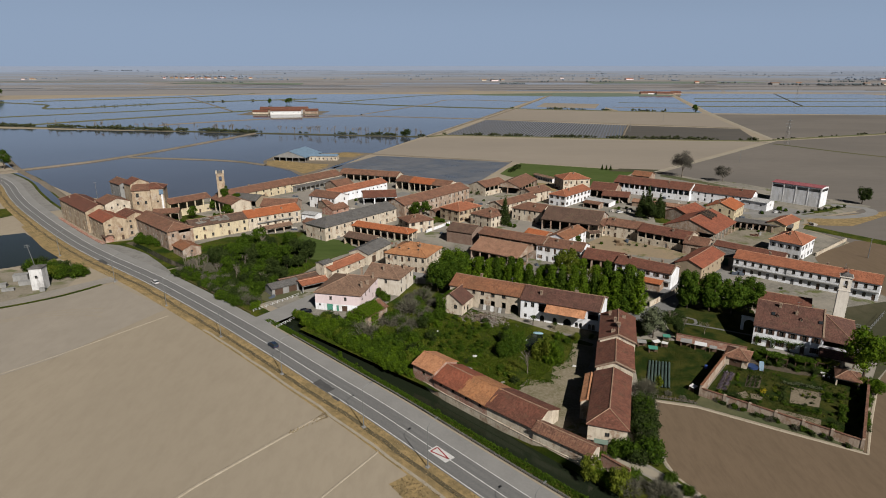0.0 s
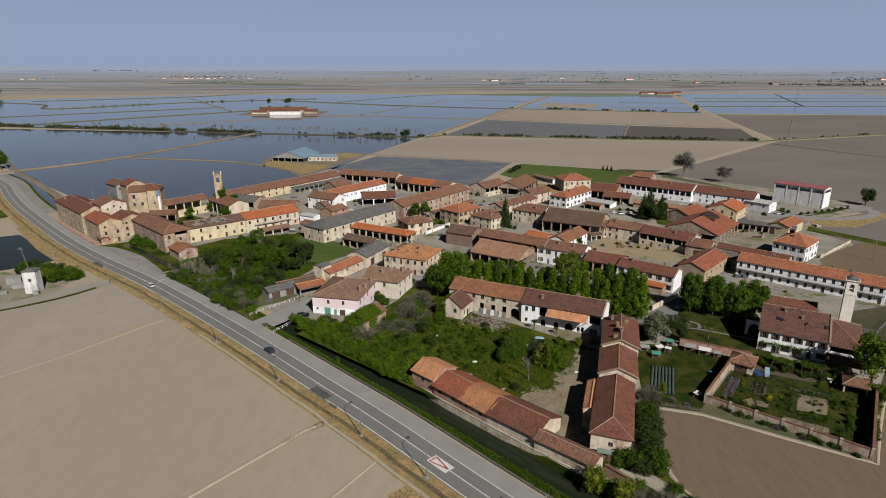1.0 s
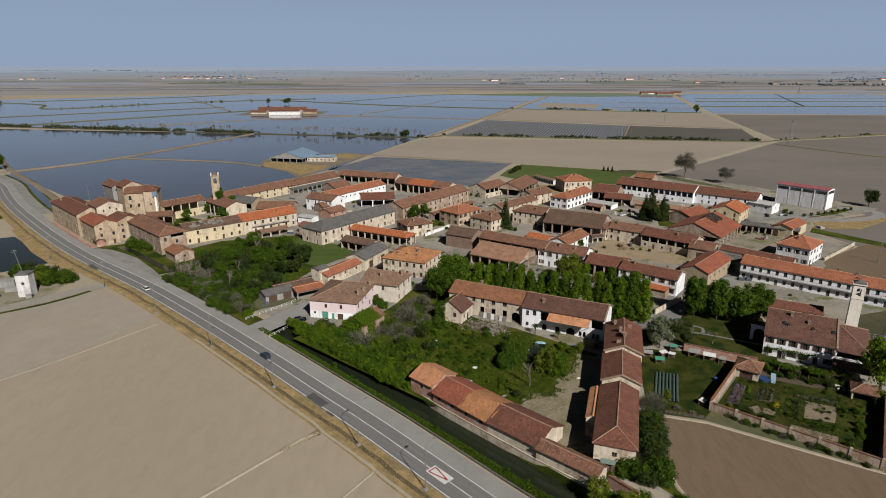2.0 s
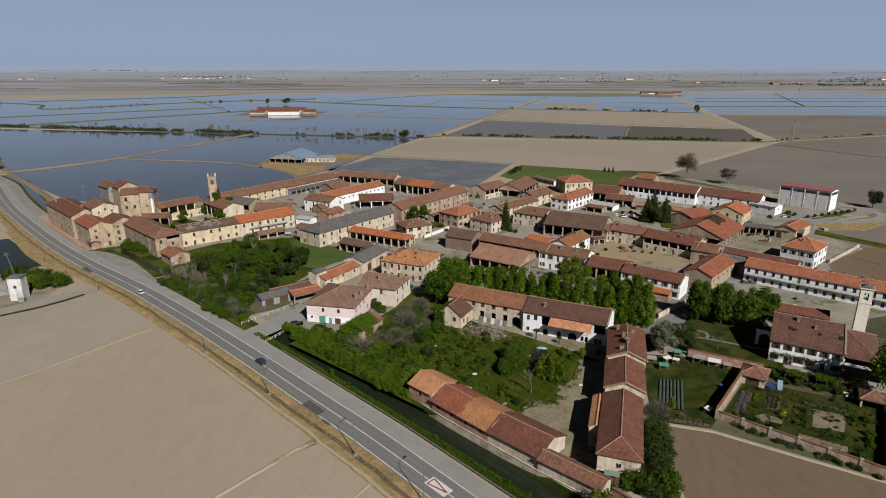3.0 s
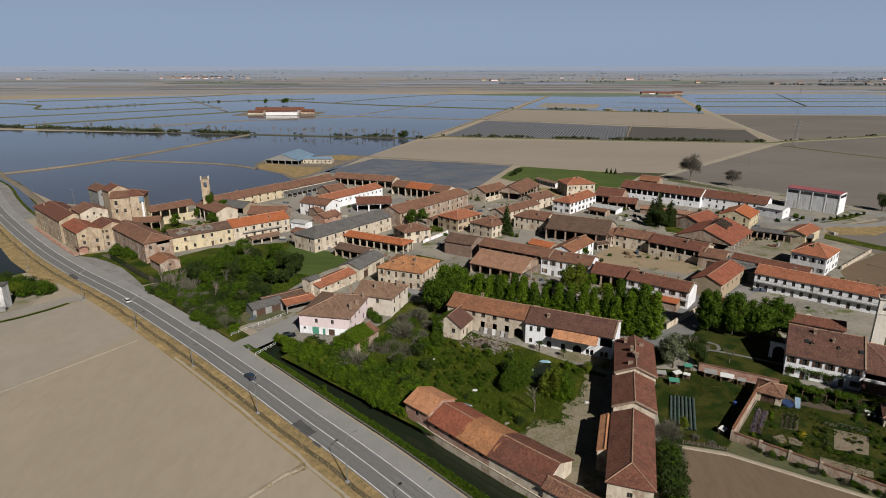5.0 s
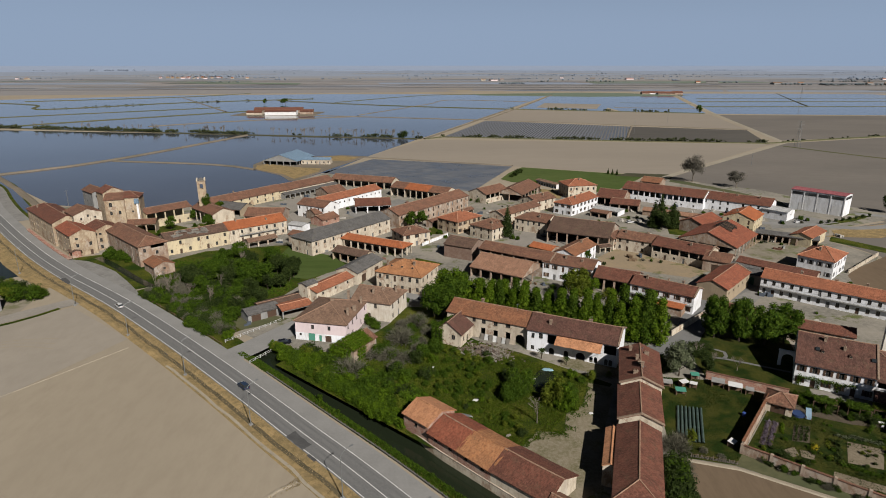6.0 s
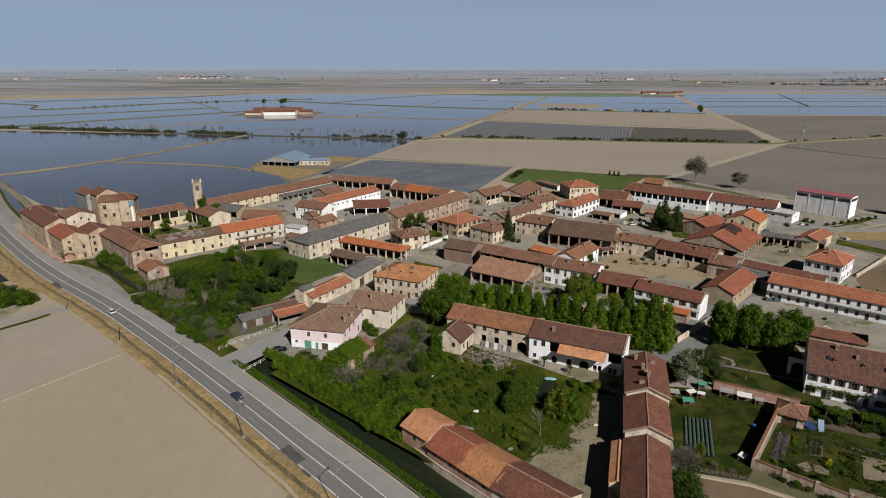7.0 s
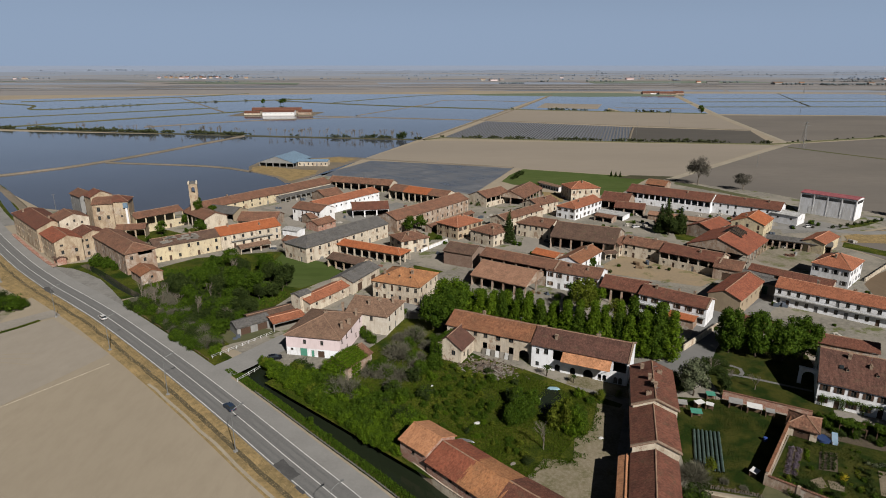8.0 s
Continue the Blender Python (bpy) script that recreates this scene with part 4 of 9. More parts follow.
def openings(spec, length, He, rng):
    """The openings of one face: (kind, x0, x1, z0, z1)."""
    out = []
    for token in spec.split():
        kind, n = token[0], int(token[1:] or 1)
        lo, hi = 0.0, length
        step = (hi - lo) / n
        for i in range(n):
            c = lo + (i + 0.5) * step
            if kind in "wv":
                floors = max(1, round(He / 3.3))
                for k in range(floors):
                    z = k * He / floors + 0.95
                    w, h = 1.1, 1.6
                    if k == floors - 1 and floors > 2:
                        h = 0.9
                    if kind == "v" and rng.random() < 0.2:
                        continue
                    if k == 0 and i % 3 == 1 and step > 1.6:
                        out.append(("d", c - 0.55, c + 0.55, 0.02, 2.3))
                    elif k > 0 and i % 4 == 2 and rng.random() < 0.5:
                        out.append(("d", c - 0.5, c + 0.5, z - 0.75, z + h))
                    else:
                        out.append(("w", c - w / 2, c + w / 2, z, min(z + h, He - 0.25)))
            elif kind == "o":
                out.append(("o", c - step / 2 + 0.35, c + step / 2 - 0.35, 0.02, He - 0.7))
            elif kind == "l":
                out.append(("o", c - step / 2 + 0.3, c + step / 2 - 0.3, He * 0.52, He - 0.4))
                if rng.random() < 0.75:
                    out.append(("d" if i % 2 else "w", c - 0.5, c + 0.5, 0.02 if i % 2 else 1.1, 2.2 if i % 2 else 2.1))
            elif kind == "u":
                c = length * 0.28 + (i + 0.5) * (length * 0.7) / n
                out.append(("o", c - length * 0.35 / n + 0.3, c + length * 0.35 / n - 0.3, He * 0.66, He - 0.45))
            elif kind == "s":
                out.append(("w", c - 0.5, c + 0.5, He * 0.55, He * 0.55 + 0.95))
            elif kind == "t":
                out.append(("w", c - 0.47, c + 0.47, He * 0.62, He * 0.62 + 1.35))
            elif kind == "b":
                out.append(("g", c - 0.9, c + 0.9, 0.02, 2.25))
            elif kind == "g":
                w = min(3.2, step * 0.8)
                out.append(("g", c - w / 2, c + w / 2, 0.02, min(3.2, He - 0.6)))
            elif kind == "a":
                w = min(2.6, step * 0.62)
                out.append(("a", c - w / 2, c + w / 2, 0.02, min(3.0, He - 0.6)))
    return out


def panel_faces(g, m, length, h, ops, depth=0.32):
    xs = sorted({0.0, length, *(o[1] for o in ops), *(o[2] for o in ops)})
    zs = sorted({0.0, h, *(o[3] for o in ops), *(o[4] for o in ops)})
    P = lambda x, y, z: m @ Vector((x, y, z))
    for z0, z1 in zip(zs, zs[1:]):
        run = None
        for x0, x1 in zip(xs, xs[1:]):
            cx, cz = (x0 + x1) / 2, (z0 + z1) / 2
            if any(o[1] < cx < o[2] and o[3] < cz < o[4] for o in ops):
                if run:
                    g.face([P(run[0], 0, z0), P(run[1], 0, z0), P(run[1], 0, z1), P(run[0], 0, z1)])
                run = None
            else:
                run = (run[0], x1) if run else (x0, x1)
        if run:
            g.face([P(run[0], 0, z0), P(run[1], 0, z0), P(run[1], 0, z1), P(run[0], 0, z1)])
    for k, x0, x1, z0, z1 in ops:
        g.face([P(x0, 0, z0), P(x0, depth, z0), P(x0, depth, z1), P(x0, 0, z1)])
        g.face([P(x1, depth, z0), P(x1, 0, z0), P(x1, 0, z1), P(x1, depth, z1)])
        g.face([P(x0, 0, z1), P(x0, depth, z1), P(x1, depth, z1), P(x1, 0, z1)])
        g.face([P(x0, depth, z0), P(x0, 0, z0), P(x1, 0, z0), P(x1, depth, z0)])
        if k == "a":
            w, r = x1 - x0, (x1 - x0) / 2
            for s in (-1, 1):
                c = (x0 + x1) / 2
                arc = [(c + s * r * math.cos(t * math.pi / 8), z1 - r + r * math.sin(t * math.pi / 8)) for t in range(5)]
                pts = [P(c + s * r, 0.01, z1)] + [P(x, 0.01, z) for x, z in arc]
                g.face(pts if s > 0 else pts[::-1])


def gable_roof(L, W, He, Hr, over, gover, hip, rng, mat, thick=0.2):
    g = Geo()
    k = (Hr - He) / (W / 2)
    ye = W / 2 + over
    prof = [-1, -0.66, -0.33, 0, 0.33, 0.66, 1]
    nx = max(2, int(L / 2.2))
    seed = rng.uniform(0, 99)
    hd = min(ye, (L / 2 + over - 0.3) if len(hip) > 1 else L)
    sag = 0.10 if L > 12 else 0.04
    cols = []
    for i in range(nx + 1):
        col = []
        for p in prof:
            y = p * ye
            x0 = -L / 2 - ((over - hd * (1 - abs(p))) if "l" in hip else gover)
            x1 = L / 2 + ((over - hd * (1 - abs(p))) if "r" in hip else gover)
            x = x0 + (x1 - x0) * i / nx
            z = Hr + 0.12 - abs(y) * k + 0.09 * noise.noise((x * 0.35 + seed, y * 0.4, seed))
            z -= sag * math.sin(math.pi * i / nx) * (1 - abs(p))
            col.append((x, y, z))
        cols.append(col)
    n, np_ = len(cols), len(prof)
    base = len(g.v)
    for col in cols:
        g.v += col
    for col in cols:
        g.v += [(x, y, z - thick) for x, y, z in col]
    T = lambda i, j: base + i * np_ + j
    B = lambda i, j: T(i, j) + n * np_
    for i in range(n - 1):
        for j in range(np_ - 1):
            g.f += [(T(i, j), T(i + 1, j), T(i + 1, j + 1), T(i, j + 1)), (B(i, j), B(i, j + 1), B(i + 1, j + 1), B(i + 1, j))]
        g.f += [(T(i, 0), B(i, 0), B(i + 1, 0), T(i + 1, 0)), (T(i + 1, np_ - 1), B(i + 1, np_ - 1), B(i, np_ - 1), T(i, np_ - 1))]
    for i, e in ((0, "l"), (n - 1, "r")):
        if e in hip:
            t = [T(i, j) for j in range(np_)]
            g.f.append(tuple(t[::-1] if e == "r" else t)[::-1])
            g.f.append((T(i, 0), T(i, np_ - 1), B(i, np_ - 1), B(i, 0)))
        else:
            for j in range(np_ - 1):
                q = (T(i, j), T(i, j + 1), B(i, j + 1), B(i, j))
                g.f.append(q if e == "l" else q[::-1])
    g.m = [0] * len(g.f)
    me = g.mesh("roof", mat)
    # ridge of half-round caps
    c = Geo()
    r0, r1 = cols[0][3][0], cols[-1][3][0]
    steps = max(2, int((r1 - r0) / 1.2)) if r1 - r0 > 1 else 0
    for i in range(steps + 1 if steps else 0):
        x = r0 + (r1 - r0) * i / steps
        zc = Hr + 0.1 - sag * math.sin(math.pi * i / steps)
        r = 0.17 if i % 2 else 0.14
        c.v += [(x, r * math.cos(w * math.pi / 4), zc + r * math.sin(w * math.pi / 4)) for w in range(5)]
        if i:
            k = 5 * (i - 1)
            c.f += [(k + j, k + 5 + j, k + 6 + j, k + 1 + j) for j in range(4)]
    c.m = [0] * len(c.f)
    for i, e in ((0, "l"), (n - 1, "r")):
        if e in hip:
            for j in (0, np_ - 1):
                a_, b_ = Vector(cols[i][3]) + Vector((0, 0, 0.02)), Vector(cols[i][j]) + Vector((0, 0, 0.03))
                if (a_ - b_).length > 0.5:
                    c.tube(a_, b_, 0.13, 0.13, 5)
    return me, c


def chimney_mesh(kind):
    g = Geo()
    if kind == 0:
        g.box(-0.35, 0.35, -0.35, 0.35, -1.4, 0.95)
        g.box(-0.45, 0.45, -0.45, 0.45, 0.95, 1.05)
        g.box(-0.3, 0.3, -0.3, 0.3, 1.05, 1.3)
        g.box(-0.45, 0.45, -0.45, 0.45, 1.3, 1.38)
    else:
        g.box(-0.55, 0.55, -0.3, 0.3, -1.4, 0.7)
        g.box(-0.62, 0.62, -0.37, 0.37, 0.7, 0.8)
        for x in (-0.3, 0.3):
            g.tube((x, 0, 0.8), (x, 0, 1.15), 0.14, 0.11, 6)
    return g.mesh("chimney", CHIM)


def dormer_mesh(mat_wall, mat_roof):
    g = Geo()
    g.box(-0.5, 0.5, -0.7, 0.9, -0.4, 0.55, 0)
    g.box(-0.36, 0.36, -0.72, -0.69, -0.05, 0.45, 2)
    for s in (-1, 1):
        g.face([(-0 * s, -0.9, 0.98), (s * 0.7, -0.9, 0.5), (s * 0.7, 1.1, 0.5), (0, 1.1, 0.98)][::s], 1)
    g.face([(-0.5, -0.7, 0.55), (0.5, -0.7, 0.55), (0, -0.7, 0.95)], 0)
    return g.mesh("dormer", mat_wall, mat_roof, GLASS)


NHOUSE = 0


def house(name, x, y, L, W, a, He, Hr, wall, roof, label, category="house", front="v3", right="", left="", back="", hip="", chimneys=0, dormers=0, over=0.45, gover=0.3, shut="", gate="brown", group="", z=0.0, verge="", thick=0.2):
    global NHOUSE
    NHOUSE += 1
    rng = random.Random(NHOUSE * 13 + int(L * 10))
    ob = thing(name, x, y, z, a, label, category, group)
    faces = {"front": (Matrix.Translation((-L / 2, -W / 2, 0)), L, front), "right": (Matrix.Translation((L / 2, -W / 2, 0)) @ Matrix.Rotation(radians(90), 4, "Z"), W, right), "back": (Matrix.Translation((L / 2, W / 2, 0)) @ Matrix.Rotation(radians(180), 4, "Z"), L, back), "left": (Matrix.Translation((-L / 2, W / 2, 0)) @ Matrix.Rotation(radians(270), 4, "Z"), W, left)}
    g = Geo()
    for side, (m, length, spec) in faces.items():
        ops = [] if not spec else openings(spec, length, He, rng) if isinstance(spec, str) else [(k_, length * f - w_ / 2, length * f + w_ / 2, z0, z0 + h_) for k_, f, w_, z0, h_ in spec]
        panel_faces(g, m, length, He, ops)
        if side in ("left", "right") and side[0] not in hip:
            g.face([m @ Vector(p) for p in ((0, 0, He), (length, 0, He), (length / 2, 0, Hr))])
        for kind, x0, x1, z0, z1 in ops:
            at = m @ Matrix.Translation(((x0 + x1) / 2, 0, z0))
            w, h = round(x1 - x0, 2), round(z1 - z0, 2)
            if kind == "w":
                win = part("window", cached(("w", w, h), lambda: frame_mesh(w, h)), ob, at)
                part("pane", cached(("p", w, h), lambda: pane_mesh(w, h)), win)
                if shut:
                    for s in (-1, 1):
                        part("shutter", cached(("s", w, h, shut), lambda: shutter_mesh(w, h, shut)), win, Matrix.Translation((w / 2 + 0.01 if s > 0 else -w + 0.01, 0, 0)))
            elif kind in "dg":
                col = gate if kind == "g" else rng.choice(["brown", "brown", "grey"])
                part("door" if kind == "d" else "gate", cached((kind, w, h, col), lambda: door_mesh(w, h, SHUTTER[col])), ob, at)
    part("wall", g.mesh("wall", WALL[wall]), ob)
    me, caps = gable_roof(L, W, He, Hr, over, gover, hip, rng, ROOF[roof], thick)
    rf = part("roof", me, ob)
    if caps.v:
        part("ridge_cap", caps.mesh("ridge_cap", RIDGE[roof] if roof in RIDGE else ROOF[roof]), rf)
    k = (Hr - He) / (W / 2)
    for i in range(chimneys):
        cx = L * (-0.42 + 0.84 * (i + rng.uniform(0.2, 0.8)) / chimneys)
        cy = rng.uniform(-0.28, 0.18) * W
        part("chimney", cached(("chim", i % 2), lambda: chimney_mesh(i % 2)), ob, Matrix.Translation((cx, cy, Hr - abs(cy) * k)) @ Matrix.Rotation(radians(90 * rng.randint(0, 1)), 4, "Z"))
    for e in verge:
        s, g = (1 if e == "r" else -1), Geo()
        prof = [(-W / 2 - over, He - over * k), (0, Hr), (W / 2 + over, He - over * k)]
        x0, x1 = s * (L / 2 - 0.12), s * (L / 2 + 0.34)
        ring = [(y, z_ + 0.04) for y, z_ in prof] + [(y, z_ + 0.4) for y, z_ in reversed(prof)]
        for xx in (x0, x1):
            g.v += [(xx, y, z_) for y, z_ in ring]
        g.f = [(0, 1, 4, 5), (1, 2, 3, 4), (6, 7, 10, 11), (7, 8, 9, 10)] + [(i, (i + 1) % 6, 6 + (i + 1) % 6, 6 + i) for i in range(6)]
        g.m = [0] * len(g.f)
        part("gable_coping", g.mesh("gable_coping", CHIM), ob, None, "pale mortar coping on the gable")
    for i in range(dormers):
        cx = L * (-0.35 + 0.7 * (i + 0.5) / dormers)
        cy = -0.27 * W
        part("dormer", cached(("dorm", wall, roof), lambda: dormer_mesh(CHIM, ROOF[roof])), rf, Matrix.Translation((cx, cy, Hr - abs(cy) * k + 0.12)) @ Matrix.Scale(0.66, 4))
    return ob


# ---- the village ----
# ruined mill and farm by the road bend
house("old_mill", -190, 308, 44, 13, -44, 11, 13.8, "ochre", "red", "long crumbling ochre mill wing along the road", front="v11", left="v3", right="s1", chimneys=2, hip="l")
house("old_mill", -164.4, 281.7, 20.7, 10.4, -44, 10, 12.2, "ochre", "brick", "weathered ochre gabled wing with a red tiled roof", front="v5", right="v2", left="")
house("old_mill", -156.2, 288.6, 13, 11.5, -44, 9.5, 11.8, "ochre", "red", "weathered ochre gabled wing beside another", front="", right="v2", back="v3")
house("old_mill", -171, 300.5, 14, 12, -44, 14, 16.3, "cream", "brown", "tall stained mill block with a gable", front="v3", right=[("w", 0.25, 0.8, 11.3, 1.0), ("w", 0.5, 0.8, 12.3, 1.2), ("w", 0.75, 0.8, 11.3, 1.0)], left="v2")

house("old_mill", -163.6, 318.2, 9, 11, 14, 16.8, 19.2, "ochre", "brown", "tall ochre mill tower block", front=[("w", 0.3, 1.4, 13.0, 2.2), ("w", 0.72, 1.2, 9.2, 1.8), ("w", 0.28, 1.2, 9.0, 1.8)], right="s2", left="s2")
duct_house = house("old_mill", -156.2, 320.6, 7, 10, 14, 17.4, 19.6, "ochre", "red", "tall ochre mill tower block with a stepped roof", front="s1", right="s2", hip="r")
house("old_mill", -168.6, 322, 9, 10, -42, 19.5, 22, "ochre", "red", "tall gabled mill block", front="", right="s1", left="s1")
house("old_mill", -181, 331, 14, 8.5, -42, 18, 20.1, "grey", "brown", "tall grey mill block with small windows", front="v4", left="v2", right="v2")
house("old_mill", -134.5, 275.5, 39, 11.8, -44, 9, 11.4, "rose", "brown", "long faded brick wing of the old mill", front="v8", right=[("o", 0.66, 5.6, 7.3, 1.3), ("w", 0.2, 1.1, 6.0, 1.5), ("w", 0.62, 1.1, 4.4, 1.5), ("w", 0.25, 1.1, 1.2, 1.5)], back="v6", hip="r")
house("barn", -146, 331, 24, 10, 49, 8, 10, "yellow", "brown", "yellow barn with open loft and pillars", "barn", front="l5", right="o1")
house("barn", -122, 334, 25, 12, -44, 7, 9.4, "cream", "brown", "barn with a broad brown tiled roof", "barn", front="o5", right="")
house("shed", -150, 314, 13, 8, 14, 5, 6.6, "ochre", "brown", "low brown-roofed shed in the mill yard", "shed", front="o3")
house("shed", -114.5, 253, 11, 8, -45, 4, 5.6, "rose", "rust", "small lean-to shed against the mill", "shed", front="s2", right="s1")
g = Geo()
g.box(2.1, 3.0, -5.75, -5.02, 3.0, 14.2)
part("duct", g.mesh("duct", WALL["concrete"]), duct_house, None, "pale square sheet-metal duct")
g = Geo()
g.box(1.3, 3.4, -6.0, -5.0, 14.2, 16.6)
part("filter_box", g.mesh("filter_box", ROOF["steel"]), duct_house, None, "blue-grey metal filter box")
# row with yellow fronts
house("row_house", -113, 286.4, 28, 11, 40, 7, 9.3, "yellow", "dark", "yellow two-storey row house with a dark patched roof", front="v7", left="", chimneys=2, right="")
house("row_house", -91.3, 305, 29, 12, 40, 7, 9.6, "cream", "orange", "cream row house with a new orange tiled roof", front="v7", right="v2", chimneys=2)
house("shed", -84, 291, 14, 5, 40, 3, 3.9, "cream", "beige", "low lean-to shed before the row house", "shed", front="o3")
house("shed", -119, 354, 22, 12, -21, 4, 6.4, "tan", "grey", "shed with a grey cement roof", "shed", front="o4")
house("shed", -94, 338, 20, 15, -2, 4, 6.8, "rose", "brown", "shed with a broad brown roof", "shed", front="o3")
house("barn", -119, 375, 52, 13, 54.5, 5.5, 8.2, "yellow", "brown", "long barn with a brown tiled roof beside the paddies", "barn", front="v9", left="", chimneys=1)
house("barn", -92, 413, 47, 13, 54.5, 5, 7.9, "cream", "brown", "long barn behind a grey-roofed porch", "barn", front="s9", right="")
house("shed", -85.4, 408.3, 46, 4.4, 54.5, 3.2, 4.0, "grey", "grey", "long open porch with a grey cement roof", "shed", front="o11", over=0.3)
house("barn", -52, 432, 46, 12, -20, 5, 7.6, "cream", "brown", "long barn closing the farmyard", "barn", front="o8")
house("barn", -70, 399, 14, 14, 45, 4, 6.8, "rose", "brown", "gabled shed in the farmyard", "shed", front="o2", right="s1")
house("farmhouse", -56.4, 377, 50, 11.5, 54, 6, 8.2, "white", "coral", "long pale farm building with a bright orange roof", front="s13", left="v2", right="v2")
house("farmhouse", -68, 347, 19, 12, -29, 7, 9.4, "concrete", "brown", "pale grey two-storey farm building with large windows", front="v7", right="v2", left="v2")
house("shed", -67, 341, 9, 9, 44, 4, 5.8, "rose", "brown", "small brown-roofed shed in a yard", "shed", front="s2")
house("shed", -61, 330, 12, 9, 54, 3.5, 5.3, "brick", "brown", "small brown-roofed brick shed", "shed", front="s2")
house("barn", -39, 360, 20, 14, 10, 4.5, 7.3, "white", "red", "open barn with a white gable", "barn", front="o3", right="s1")
house("barn", -46, 297, 51, 14, 52.4, 7, 9.8, "cream", "grey", "long barn with a grey cement roof", "barn", front="v10", left="v2", hip="l")
house("barn", -7.5, 348, 62, 14, 52.4, 7, 9.8, "rose", "brown", "very long brick barn with a brown tiled roof", "barn", front="v14", right="v2")
house("shed", 6, 336, 38, 4, 52.4, 3.4, 4.2, "rose", "brown", "lean-to shed along the barn wall", "shed", front="o8")
house("barn", -30, 282.5, 36, 8, -29, 4.5, 6, "cream", "orange", "open shed with a new orange tiled roof", "shed", front="o9", hip="r", right="o2")
house("shed", -37, 267, 17, 8, -31, 4, 5.5, "ochre", "dark", "low dark-roofed shed in a row", "shed", front="o4")
house("shed", -31.6, 247, 19, 9.5, 65, 5, 6.8, "cream", "grey", "shed with a grey cement roof", "shed", front="g2", left="s1")
house("shed", -41, 229, 20, 7, 58, 4, 5.2, "cream", "coral", "low shed with a pale rust roof", "shed", front="s3")
house("shed", -65, 295, 12, 7, -29, 4, 5.3, "rose", "brown", "small brown-roofed shed in a yard", "shed", front="s2")
house("farmhouse", -12, 237, 18.5, 16, -23, 7, 10.2, "cream", "amber", "weathered ochre house with a hipped orange-brown tiled roof", front="w6", right="w4", left="w4", hip="lr", chimneys=3, dormers=3)
house("farmhouse", -13.5, 294, 14, 12, 30, 6, 8.2, "cream", "brown", "cream house with a hipped brown roof", front="w3", right="w3", left="w2", hip="lr", chimneys=2, shut="brown")
for d, L_, rf, fr in ((-15.5, 11, "brown", "o2"), (-1.0, 18, "orange", "o4"), (14.5, 13, "brown", "o3")):
    house("barn", -10.5 + d * math.cos(radians(-32)), 394 + d * math.sin(radians(-32)), L_, 13, -32, 6, 8.6, "cream", rf, "tall porch barn on stone pillars, its roof partly new orange tiles", "barn", front=fr, group="porch barn bays", gover=0.02)
house("farmhouse", 10.3, 319, 18, 14, 46, 6.5, 9.3, "ochre", "coral", "tan house with a hipped orange roof", front="w5", left="w3", right="w3", hip="lr", chimneys=1, shut="brown")
house("farmhouse", 25.4, 306, 15, 14, 46, 6, 8.8, "cream", "brown", "cream house with a hipped brown roof", front="w4", left="w3", hip="lr", chimneys=2, dormers=1)
house("farmhouse", 49.5, 316.5, 18, 13, -34, 6.5, 9.1, "cream", "brown", "house with an arcaded front", front="v6", left="w2", hip="l", chimneys=1)
house("barn", 69, 297, 29, 22, -27, 6, 10.4, "rose", "dark", "large barn with a wide grey-brown roof", "barn", front="o6", right="")
house("row_house", 42, 342, 34, 9.5, 46, 5, 6.9, "cream", "brown", "low cream farm row", front="v8", left="", right="s1", chimneys=1, verge="l")
house("barn", 30.6, 388, 22, 14, 46, 6, 8.8, "cream", "brown", "barn with an open pillared loft", "barn", front="l5", left="s1")
house("barn", 51, 398, 34, 17, 62, 5, 8.4, "rose", "brown", "large barn with a broad brown roof", "barn", front="o6", left="o2")
house("farmhouse", 58, 366, 18, 12, 42, 6, 8.4, "cream", "brown", "cream gabled farmhouse with brown roof", front="w3", left="w3", right="w2", chimneys=1)
house("farmhouse", 89, 401, 19, 16, 11, 8, 11, "cream", "coral", "tall white house with a hipped orange roof", front="w5", left="w4", right="w4", hip="lr", chimneys=1)
house("farmhouse", 79.4, 360, 30, 11.5, 48, 6.5, 8.8, "white", "coral", "white house with an orange roof", front="w7", left="w3", right="w2", hip="l", chimneys=2, shut="brown")
house("barn", 106, 378, 16, 18, -30, 5, 8.6, "rose", "red", "barn with a red-brown roof", "barn", front="o3")
house("barn", 11, 274, 13.5, 12, -30, 6, 8.4, "darkbrick", "dark", "dark brick barn with a tiled roof", "barn", front="")
house("barn", 33, 256, 32, 10, -34, 7.5, 9.5, "rose", "brown", "long brick barn with an open loft", "barn", front="l6", verge="r")
house("barn", 27, 247, 23, 18, -34, 4.5, 8, "rose", "faded", "broad open barn with a pale tiled roof", "barn", front="o5", right="o2")
house("row_house", 52.3, 244, 20, 11, -31, 7, 9.2, "white", "brown", "white two-storey row house with dark windows", front="w6", left="", chimneys=2, shut="brown", verge="l")
house("row_house", 58, 264, 21, 9.5, 52, 6.5, 8.4, "white", "rust", "white house with a patchy rust roof", front="w5", left="w2", chimneys=1)
house("shed", 46.6, 274, 11, 7, -40, 4, 5.3, "rose", "orange", "low shed with orange tiles", "shed", front="")
house("barn", 67, 231, 15, 12, -30, 6, 8.4, "rose", "red", "open barn with pillars", "barn", front="o4")
house("row_house", 139, 381, 49, 16, -38.5, 7, 10.2, "white", "red", "long white farm row with an open upper gallery", front="l14", left="v2", chimneys=2, group="white farm rows", verge="r")
house("row_house", 173, 358, 36, 15, -39, 6.5, 9.5, "white", "red", "white row house with small windows", front="v9", right="v2", chimneys=3, group="white farm rows")
